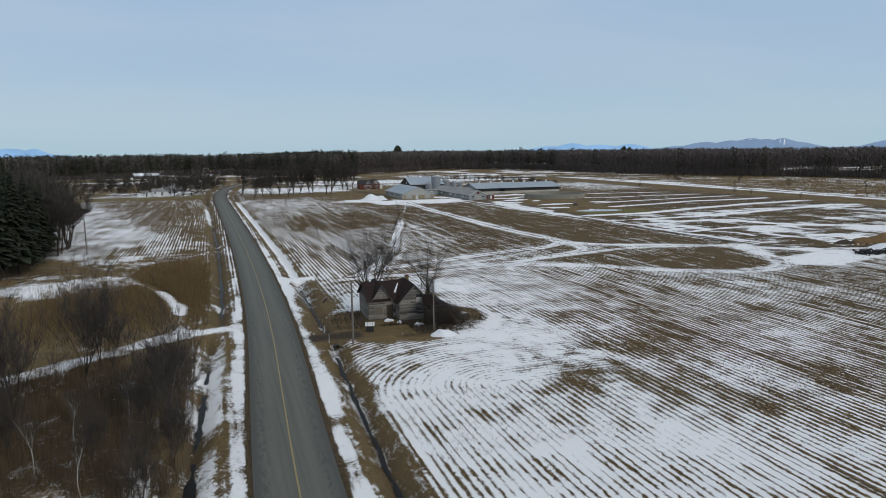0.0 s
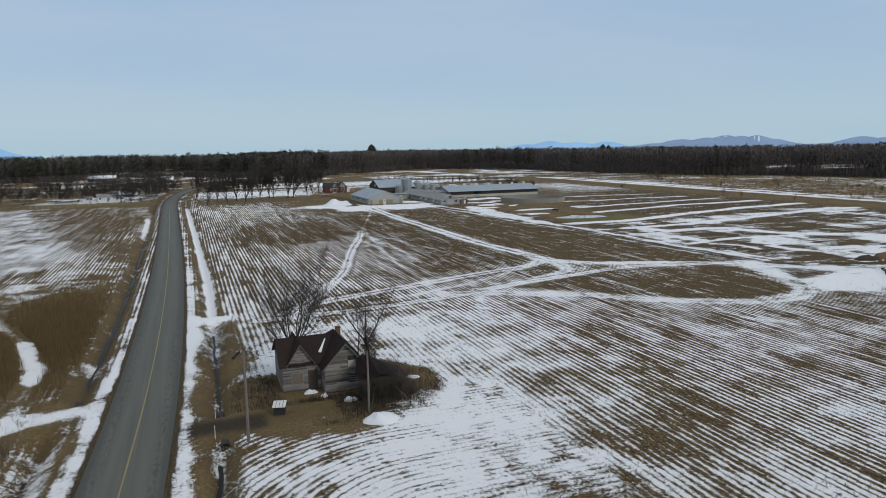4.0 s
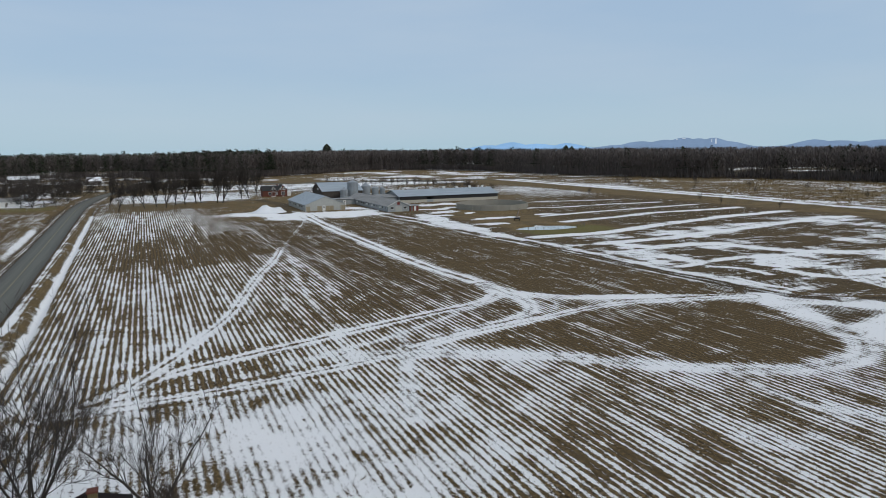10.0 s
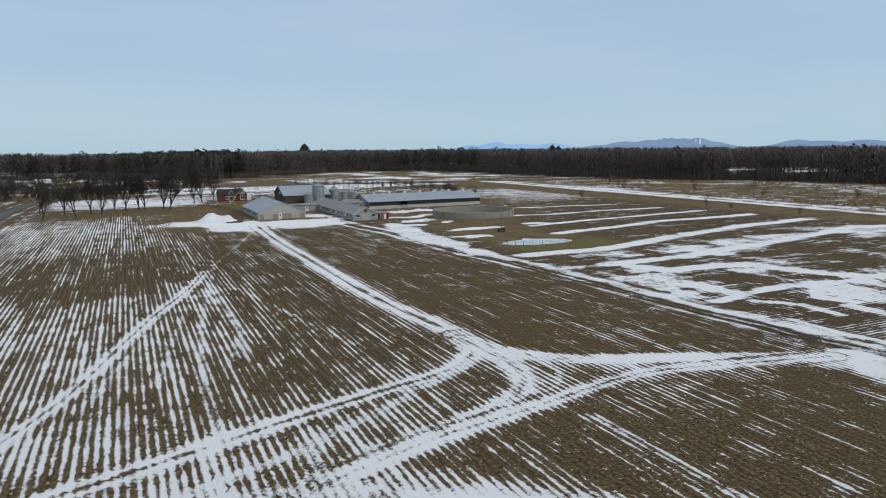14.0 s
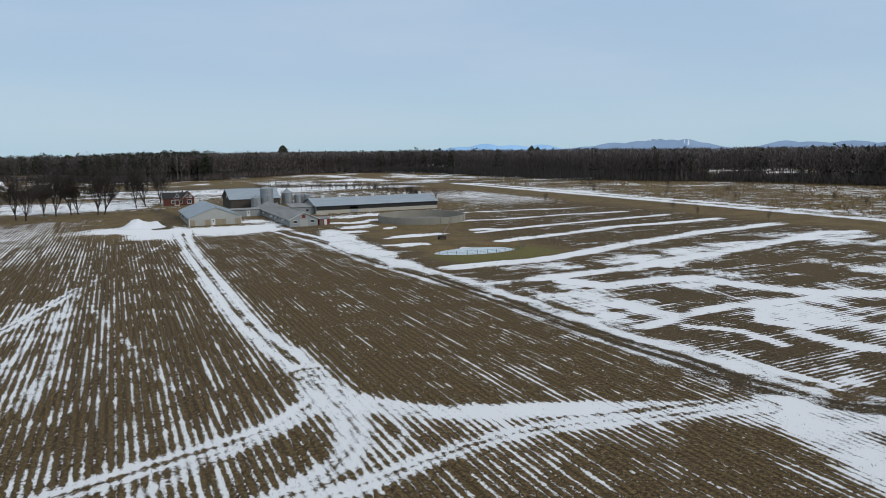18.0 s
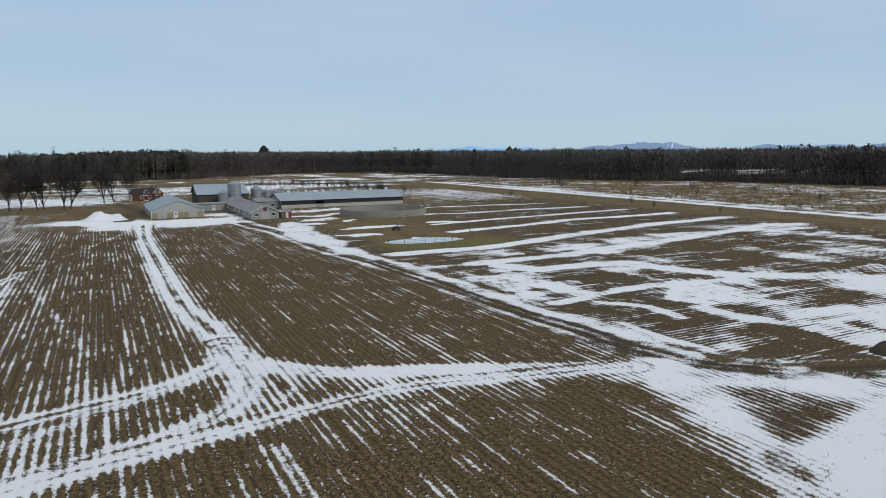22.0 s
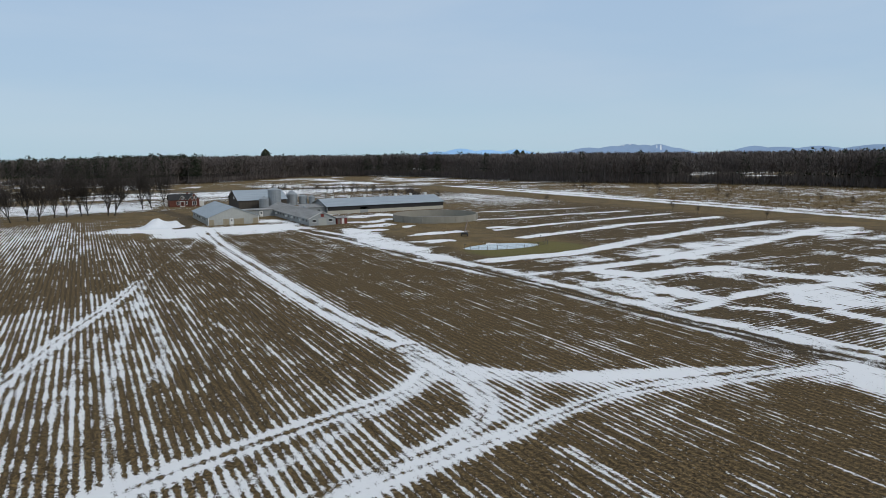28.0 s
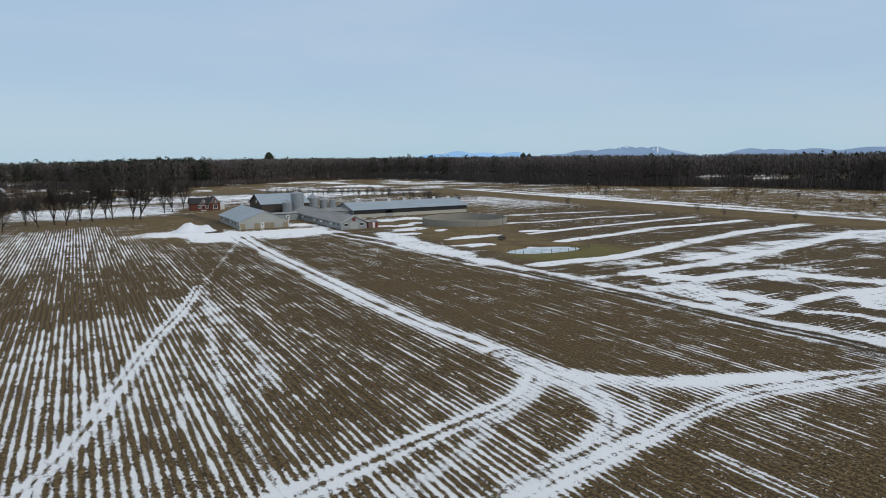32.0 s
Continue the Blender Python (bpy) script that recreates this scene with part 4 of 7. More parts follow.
def bare_tree(seed, h, spread=0.42, fork=0.28, limbs=4, twigs=2200, thick=0.022, sway=0.12, twig_w=0.012, twig_len=0.075, up=0.35):
    """A leafless tree of height h: meshes of its trunk with limbs, and of its crown of branches and twigs."""
    rng = random.Random(seed)
    wood, crown, tips = [], [], []

    def grow(p, d, length, r, level):
        n = 4 if level < 2 else 3
        path, radii = [p.copy()], [r]
        for k in range(n):
            d = (d + Vector((rng.gauss(0, sway), rng.gauss(0, sway), rng.gauss(0, sway * 0.5) + (0.06 if level else 0.0)))).normalized()
            p = p + d * length / n
            path.append(p.copy())
            radii.append(r * (1 - 0.45 * (k + 1) / n))
        (wood if level < 3 else crown).append(tube_arrays(path, radii, 7 if level == 0 else 5 if level == 1 else 4 if level == 2 else 3))
        if level >= 2:
            tips.append((path, d, length))
        return path, d, radii[-1]

    def branch(p, d, length, r, level):
        path, d, r1 = grow(p, d, length, r, level)
        if level >= 4:
            return
        kids = limbs if level == 0 else 5 if level == 1 else 3
        for k in range(kids):
            side = Vector((rng.gauss(0, 1), rng.gauss(0, 1), rng.gauss(0.1, 0.4)))
            if level == 0:
                a = (k + 0.4 * rng.random()) / kids * math.tau
                side = Vector((math.cos(a), math.sin(a), 0))
            side = (side - d * side.dot(d)).normalized()
            lean = spread * (0.55 + 0.75 * rng.random()) if level == 0 else 0.25 if k == 0 else 0.45 + 0.4 * rng.random()
            nd = (d * math.cos(lean) + side * math.sin(lean) + Vector((0, 0, up * 0.4))).normalized()
            t = 1.0 if (k == 0 or level == 0) else 0.3 + 0.65 * rng.random()
            if level == 0:
                t = 0.75 + 0.25 * rng.random()
            i = min(int(t * (len(path) - 1)), len(path) - 2)
            at = path[i].lerp(path[i + 1], min(1, t * (len(path) - 1) - i))
            if level == 0:
                ln = h * (1 - fork) * (0.42 + 0.16 * rng.random())
            else:
                ln = length * (0.62 + 0.14 * rng.random()) if k == 0 else length * (0.40 + 0.22 * rng.random()) * (1.25 - 0.5 * t)
            branch(at, nd, ln, r1 * (0.8 if k == 0 else 0.6) if level else r1 * 0.7, level + 1)

    branch(Vector((0, 0, -0.15)), Vector((rng.gauss(0, 0.03), rng.gauss(0, 0.03), 1)).normalized(), h * fork, h * thick, 0)
    tv, tf = [], []
    for _ in range(twigs):
        path, d, length = rng.choice(tips)
        k = rng.randint(1, len(path) - 1)
        p = path[k - 1].lerp(path[k], rng.random())
        dd = (d + Vector((rng.gauss(0, 0.55), rng.gauss(0, 0.55), rng.gauss(0.2, 0.45)))).normalized()
        ln = h * twig_len * (0.5 + rng.random())
        w = h * twig_w * 0.1 * (0.7 + 0.6 * rng.random())
        s = dd.orthogonal().normalized()
        s = (s * math.cos(rng.random() * 6.3) + dd.cross(s) * math.sin(rng.random() * 6.3)) * w
        mid = p + dd * ln * 0.5 + Vector((0, 0, ln * 0.05))
        n = len(tv)
        tv += [p - s, p + s, mid + s * 0.7, mid - s * 0.7, p + dd * ln + Vector((0, 0, ln * 0.16))]
        tf += [(n, n + 1, n + 2, n + 3), (n + 3, n + 2, n + 4)]
    wv, wf = tubes_join(wood)
    cv, cf = tubes_join(crown + [(tv, tf)])
    top = sorted(v.z for v in cv)[int(len(cv) * 0.975)]
    for v in wv + cv:
        v *= h / top
    return mesh_of("trunk", wv, wf, BARK, True), mesh_of("crown", cv, cf, TWIG)


def tree_thing(name, meshes, label, at, group=""):
    t = thing(name, label, "tree", at, group)
    part("trunk", meshes[0], parent=t)
    part("crown", meshes[1], parent=t)
    return t


def conifer(seed, h, width=0.17, bare=0.12, layers=40, per=15):
    """A spruce or pine: trunk, and a crown of many drooping needle sprays with an uneven outline."""
    rng = random.Random(seed)
    trunk = tube_arrays([(0, 0, -0.2), (0.03 * h * rng.gauss(0, 0.2), 0, h * 0.5), (0, 0, h * 0.97)], [h * 0.016, h * 0.011, h * 0.002], 6)
    v, f = [], []
    for k in range(layers):
        t = bare + (1 - bare) * k / layers
        z = h * t
        reach = h * width * (1 - (t - bare) / (1 - bare)) ** 0.75 * (0.75 + 0.5 * rng.random()) + 0.15
        for _ in range(per):
            a = rng.random() * math.tau
            r = reach * (0.55 + 0.6 * rng.random())
            drop = -0.22 * r * (0.5 + rng.random())
            c, s = math.cos(a), math.sin(a)
            w = r * 0.17 * (0.6 + 0.8 * rng.random())
            zz = z + rng.gauss(0, h * 0.012)
            n = len(v)
            for rr, side, dz in ((0.1 * r, 0.0, 0.1), (0.55 * r, w, drop * 0.3), (r, 0.25 * w, drop), (r * 0.92, -0.3 * w, drop * 0.8), (0.5 * r, -w, drop * 0.35)):
                v.append(Vector((c * rr - s * side, s * rr + c * side, zz + dz)))
            f += [(n, n + 1, n + 2), (n, n + 2, n + 3), (n, n + 3, n + 4)]
    return mesh_of("trunk", *trunk, BARK, True), mesh_of("crown", v, f, NEEDLE)


# ---- far woods: joined, past counting ----
EDGE = [(p.x, p.y) for p in catmull([(a, b, 0) for a, b in WOOD_EDGE], 25)]


def scatter_edge(rng, count, deep0, deep1, power=1.6):
    seg = np.array(EDGE)
    d = np.diff(seg, axis=0)
    ln = np.hypot(*d.T)
    cum = np.r_[0, np.cumsum(ln)]
    s = rng.rand(count) * cum[-1]
    i = np.clip(np.searchsorted(cum, s) - 1, 0, len(ln) - 1)
    t = (s - cum[i]) / ln[i]
    p = seg[i] + d[i] * t[:, None]
    nrm = np.stack([-d[i, 1], d[i, 0]], -1) / ln[i][:, None]
    deep = deep0 + (deep1 - deep0) * rng.rand(count) ** power
    return p + nrm * (deep + 8 * (fbm(p[:, 0], p[:, 1], 30, 5) - 0.5))[:, None]


def templates(kind, rng, n):
    """Small sets of triangles for one tree of height 1."""
    out = []
    for _ in range(n):
        tri = []
        if kind == "trunk":
            w = 0.009
            lean = rng.randn(2) * 0.02
            for k in range(3):
                a, b = k * 2.094, (k + 1) * 2.094
                tri.append([(w * math.cos(a), w * math.sin(a), 0), (w * math.cos(b), w * math.sin(b), 0), (lean[0], lean[1], 0.7)])
        elif kind == "bare":
            for k in range(46):
                if k < 38:
                    z, tilt, ln = 0.36 + 0.54 * rng.rand(), 0.1 + 0.9 * rng.rand(), 0.07 + 0.08 * rng.rand()
                    r0 = 0.02 + 0.10 * rng.rand() * (1.25 - z)
                else:
                    z, tilt, ln, r0 = 0.01 + 0.1 * rng.rand(), 0.1 + 0.5 * rng.rand(), 0.08 + 0.14 * rng.rand(), 0.2 * rng.rand()
                a = rng.rand() * math.tau
                ca, sa = math.cos(a), math.sin(a)
                w = 0.006 + 0.010 * rng.rand()
                p = np.array([ca * r0, sa * r0, z])
                q = p + np.array([ca * math.sin(tilt), sa * math.sin(tilt), math.cos(tilt)]) * ln
                s = np.array([-sa, ca, 0]) * w
                tri.append([p - s, p + s, q])
        else:
            lop = rng.randn(2) * 0.02
            for _ in range(115):
                t = rng.rand() ** 1.15
                z = 0.30 + 0.67 * t
                a = rng.rand() * math.tau
                r = (0.13 * (1 - t) ** 0.55 + 0.035) * (0.35 + 0.75 * rng.rand())
                ca, sa = math.cos(a), math.sin(a)
                w = 0.024 * (0.7 + 0.9 * rng.rand())
                c = np.array([ca * r + lop[0], sa * r + lop[1], z])
                u, q = rng.randn(3), rng.randn(3)
                u, q = u / np.linalg.norm(u) * w, q / np.linalg.norm(q) * w
                tri.append([c - u, c + u, c + q * 1.6])
        out.append(np.array(tri))
    return out


def scatter_mesh(name, spots, heights, temps, rng, material, wide=1.0):
    chunks = []
    pick = rng.randint(0, len(temps), len(spots))
    ang = rng.rand(len(spots)) * math.tau
    for k, tp in enumerate(temps):
        sel = pick == k
        if not sel.any():
            continue
        c, s = np.cos(ang[sel])[:, None, None], np.sin(ang[sel])[:, None, None]
        h = heights[sel][:, None, None]
        x = (tp[None, :, :, 0] * c - tp[None, :, :, 1] * s) * h * wide + spots[sel, 0][:, None, None]
        y = (tp[None, :, :, 0] * s + tp[None, :, :, 1] * c) * h * wide + spots[sel, 1][:, None, None]
        z = tp[None, :, :, 2] * h + (spots[sel, 2][:, None, None] if spots.shape[1] > 2 else 0)
        chunks.append(np.stack([x, y, z], -1).reshape(-1, 3))
    v = np.concatenate(chunks)
    return mesh_np(name, v, np.arange(len(v)).reshape(-1, 3), material)


def build_woods():
    rng = np.random.RandomState(5)
    spots = np.concatenate([scatter_edge(rng, 13500, 0, 150), scatter_edge(rng, 7000, 120, 1000, 1.0)])
    extra = np.stack([rng.uniform(230, 430, 1500), rng.uniform(815, 1150, 1500)], -1)
    spots = np.concatenate([spots, extra])
    heights = 20.5 + 4.5 * rng.rand(len(spots)) + 3 * (fbm(spots[:, 0], spots[:, 1], 90, 8) - 0.5) - 2.0 * np.clip((120 - spots[:, 0]) / 150, 0, 1)
    ob = new("far_woods", scatter_mesh("far_woods", spots, heights, templates("bare", rng, 9), rng, WOODS, 1.25))
    tagged(ob, "dense leafless grey-brown woods round the fields", "woods", kind="stuff")
    ob = new("far_trunks", scatter_mesh("far_trunks", spots[:9000], heights[:9000], templates("trunk", rng, 5), rng, WOODTRUNK))
    tagged(ob, "pale and dark trunks standing in the woods", "woods", kind="stuff")
    keep = fbm(spots[:, 0], spots[:, 1], 110, 19) > 0.56
    left = spots[:, 0] < 150
    pick = (keep & (rng.rand(len(spots)) < 0.09)) | (left & (rng.rand(len(spots)) < 0.30)) | (rng.rand(len(spots)) < 0.012)
    ob = new("far_pines", scatter_mesh("far_pines", spots[pick] + rng.randn(pick.sum(), 2) * 3, heights[pick] * (0.93 + 0.17 * rng.rand(pick.sum())), templates("pine", rng, 8), rng, NEEDLE, 1.2))
    tagged(ob, "dark green pines among the bare woods", "woods", kind="stuff")


build_woods()

# the tall pine above the skyline, and a pair further along
pine_a, pine_b = conifer(3, 1.0, 0.27, 0.52, 20, 12), conifer(8, 1.0, 0.16, 0.25, 26, 9)
for (x, y), hh, ms in (((296, 1071), 31, pine_a), ((463, 676), 25.5, pine_b), ((468, 672), 24.5, pine_b), ((472, 679), 23.5, pine_a), ((520, 560), 22, pine_b)):
    t = tree_thing("pine_tree", ms, "tall dark pine rising above the bare woods", pose(x, y, 0, 0, 0, x * 7 % 360), "skyline pines")
    t.scale = (hh, hh, hh)

# roadside maples, one row before the farm
maples = [bare_tree(20 + k, 14.0, 0.40, 0.12, 8, 4000, 0.018, 0.09, 0.014, 0.085, 0.62) for k in range(4)]
MAPLES = [(25.5, 360, 0.85), (31, 381, 0.8), (35.5, 371, 0.8), (40.3, 379, 1.0), (44.2, 372.5, 0.95), (48.6, 387, 0.9), (52.8, 385.5, 1.0), (57.8, 388, 1.02), (60.2, 389.5, 0.97), (67.2, 385.5, 1.1), (69.4, 383.5, 1.0), (81.6, 411, 1.08), (85.6, 415.5, 1.0), (93, 437, 0.95), (20.5, 398, 0.9)]
for k, (x, y, s) in enumerate(MAPLES):
    t = tree_thing("maple_tree", maples[k % 4], "bare grey maple in a row along the lane", pose(x, y, 0, 0, 0, 77 * k), "maples along the lane")
    t.scale = (s * 1.24, s * 1.24, s * 1.27)

# broad trees and garden trees round the white house across the road
broad = [bare_tree(40 + k, 12.5, 1.15, 0.05, 10, 5200, 0.014, 0.12, 0.022, 0.10, 0.22) for k in range(2)]
for k, (x, y, s) in enumerate(((-37, 414, 1.15), (-26, 425, 0.9), (-10.6, 401, 1.05), (-5, 420, 1.1), (-48, 420, 0.9), (-60, 405, 1.0), (0, 436, 1.15), (-16, 440, 1.1), (-75, 430, 1.0), (-90, 410, 1.1), (5, 470, 1.0), (-30, 470, 1.1), (40, 480, 0.9), (-2, 500, 1.0), (-110, 440, 1.1), (-60, 480, 1.0))):
    t = tree_thing("broad_tree", broad[k % 2], "spreading leafless tree near the white house", pose(x, y, 0, 0, 0, 61 * k), "trees by the white house")
    t.scale = (s, s, s)
shrub_c = conifer(77, 2.6, 0.3, 0.02, 12, 9)
for x, y, s in ((-15.4, 402.6, 1.0), (-6.5, 404, 1.15), (-30, 404, 0.8)):
    tree_thing("garden_conifer", shrub_c, "small dark clipped conifer on the lawn", pose(x, y, 0, 0, 0, x * 9), "garden conifers").scale = (s, s, s)

# conifers and bare trees closing the left side of the meadow
spruces = [conifer(90 + k, 19.5, 0.20, 0.16, 48, 22) for k in range(3)]
for k, (x, y, s) in enumerate(((-34, 156, 0.9), (-33, 163, 0.95), (-33, 174, 0.9), (-35, 146, 1.1), (-33, 152, 1.1), (-38, 160, 1.2), (-34.5, 168, 1.05), (-41, 172, 1.15), (-36, 181, 1.0), (-45, 150, 1.1), (-50, 163, 1.2), (-37, 193, 0.95), (-44, 188, 1.1), (-48, 200, 1.05), (-43, 214, 0.9), (-56, 185, 1.15), (-52, 228, 1.0), (-58, 248, 1.1))):
    tree_thing("spruce_tree", spruces[k % 3], "dense dark spruce beside the snowy meadow", pose(x, y, 0, 0, 0, 47 * k), "spruces by the meadow").scale = (s, s, s)
meadow_bare = [bare_tree(60 + k, 12.0, 0.4, 0.3, 3, 2600, 0.016, 0.09, 0.022, 0.085, 0.5) for k in range(2)]
tree_rng = random.Random(31)
MEADOW_EDGE = catmull([(-31, 176, 0), (-31.5, 190, 0), (-35, 208, 0), (-45, 238, 0), (-53, 266, 0), (-60, 300, 0), (-70, 345, 0)], 3.6)
for k, p in enumerate(MEADOW_EDGE):
    for back in (0.0, 4.5 + 3 * tree_rng.random()) if k % 8 else (0.0,):
        x, y, sc = p.x - back + tree_rng.gauss(0, 0.9), p.y + tree_rng.gauss(0, 1.2), tree_rng.uniform(1.05, 1.42)
        tree_thing("meadow_tree", meadow_bare[k % 2], "slim leafless tree at the meadow's edge", pose(x, y, 0, 0, 0, 83 * k + 40 * back), "bare trees by the meadow").scale = (sc, sc, sc)

# two clumps behind the abandoned house
yard_tree = bare_tree(7, 13.4, 0.80, 0.08, 9, 2900, 0.018, 0.11, 0.011, 0.10, 0.28)
t = tree_thing("yard_tree", yard_tree, "wide leafless tree with many stems behind the ruined house", pose(27.9, 98.6, 0, 0, 0, 20))
thin_tree = bare_tree(12, 11.8, 0.55, 0.32, 3, 520, 0.022, 0.11, 0.010, 0.085, 0.35)
tree_thing("yard_tree", thin_tree, "thin leafless tree with a vine-wrapped trunk behind the ruin", pose(35.6, 92.6, 0, 0, 0, 0))
tree_thing("yard_tree", bare_tree(14, 9.6, 0.34, 0.36, 3, 600, 0.012, 0.10, 0.010, 0.08, 0.5), "slim half-dead tree leaning behind the ruin", pose(34.2, 93.6, 0, 0, 8, 40))

# shrubby trees on the near left, by the crossing
shrubs = [bare_tree(30 + k, 11.0, 0.34, 0.08, 7, 2600, 0.011, 0.09, 0.014, 0.085, 0.6) for k in range(3)]
for k, (x, y, s) in enumerate(((-8.9, 75.2, 1.12), (-8.0, 79.8, 1.05), (-6.2, 77.2, 0.8), (1.0, 57.5, 1.0), (0.2, 61.5, 0.9), (-1.2, 55.5, 0.8), (-13.2, 65.2, 1.1), (-16.5, 70, 1.0), (-11.5, 57, 0.6), (-15.5, 60, 0.8), (-17, 54, 0.75), (-19, 76, 0.8), (-22, 84, 0.75), (1.2, 50, 0.6), (-0.5, 44, 0.55), (-5, 53, 0.5), (-24, 66, 0.9))):
    tree_thing("wild_shrub", shrubs[k % 3], "tall leafless shrub with many thin stems", pose(x, y, -0.1, 0, 0, 53 * k), "shrubs on the wet ground").scale = (s, s, s)
birch = bare_tree(55, 7.0, 0.3, 0.5, 3, 300, 0.009, 0.08, 0.014, 0.08, 0.5)
birch[0].materials[0] = BIRCH
for x, y, s in ((-3.2, 62, 0.75), (-6.5, 56, 0.8), (-4.8, 47.5, 0.7), (-8.5, 51, 0.8)):
    tree_thing("birch_tree", birch, "young white birch among the brush", pose(x, y, 0, 0, 0, x * 40), "birches").scale = (s, s, s)

# field-edge shrubs
field_bush = [bare_tree(70 + k, 5.0, 0.34, 0.1, 5, 420, 0.009, 0.1, 0.03, 0.12, 0.8) for k in range(2)]
BUSHES = [(318, 397, 1.5), (300, 371, 1.3), (244, 334.5, 1.0), (260.5, 275.6, 1.0), (256, 259.6, 0.8), (342, 361, 1.1), (330, 420, 1.0), (352, 330, 1.2), (322, 300, 0.9), (360, 300, 1.2), (345, 270, 1.0), (310, 330, 0.8), (262, 236, 0.7), (370, 390, 1.2), (335, 250, 0.9), (380, 240, 1.1), (208, 372, 1.3)]
HEDGE_LINE = [(152, 512), (160, 508), (168, 503), (174, 500), (180, 496), (184, 491), (189, 484), (193, 478), (198, 471), (203, 464), (206, 455), (207, 445), (208.5, 434), (209, 424), (210, 414), (209.5, 403), (209, 392)]
HEDGE = [(p.x + 1.3 * math.sin(7 * p.y), p.y) for p in catmull([(a, b, 0) for a, b in HEDGE_LINE], 2.6)]
for k, (x, y, s) in enumerate(BUSHES + [(x, y, 0.95 + 0.5 * math.sin(x * 3.1 + y) ** 2) for x, y in HEDGE]):
    tree_thing("field_shrub", field_bush[k % 2], "bushy leafless shrub at the field's edge", pose(x, y, 0, 0, 0, 71 * k), "shrubs at the field edges").scale = (s, s, s)


# ---- reeds, brush and scrub: stuff ----
def blades(name, label, spots, heights, material, rng, per=5, width=0.03, lean=0.35, category="grass"):
    n = len(spots) * per
    base = np.repeat(spots, per, 0) + rng.randn(n, 2) * min(0.22, float(np.mean(heights)))
    h = np.repeat(heights, per) * (0.55 + 0.7 * rng.rand(n))
    a = rng.rand(n) * math.tau
    l = lean * h * rng.randn(n)
    w = width * (0.6 + 0.8 * rng.rand(n))
    dx, dy = np.cos(a), np.sin(a)
    z0 = -0.05
    v = np.empty((n, 3, 3), np.float32)
    v[:, 0] = np.stack([base[:, 0] - dy * w, base[:, 1] + dx * w, np.full(n, z0)], -1)
    v[:, 1] = np.stack([base[:, 0] + dy * w, base[:, 1] - dx * w, np.full(n, z0)], -1)
    v[:, 2] = np.stack([base[:, 0] + dx * l, base[:, 1] + dy * l, h], -1)
    ob = new(name, mesh_np(name, v.reshape(-1, 3), np.arange(3 * n).reshape(-1, 3), material))
    return tagged(ob, label, category, kind="stuff")


def off_road(p, gap=9.5):
    return line_gap(p[:, 0], p[:, 1], ROAD_LINE)[0] > gap


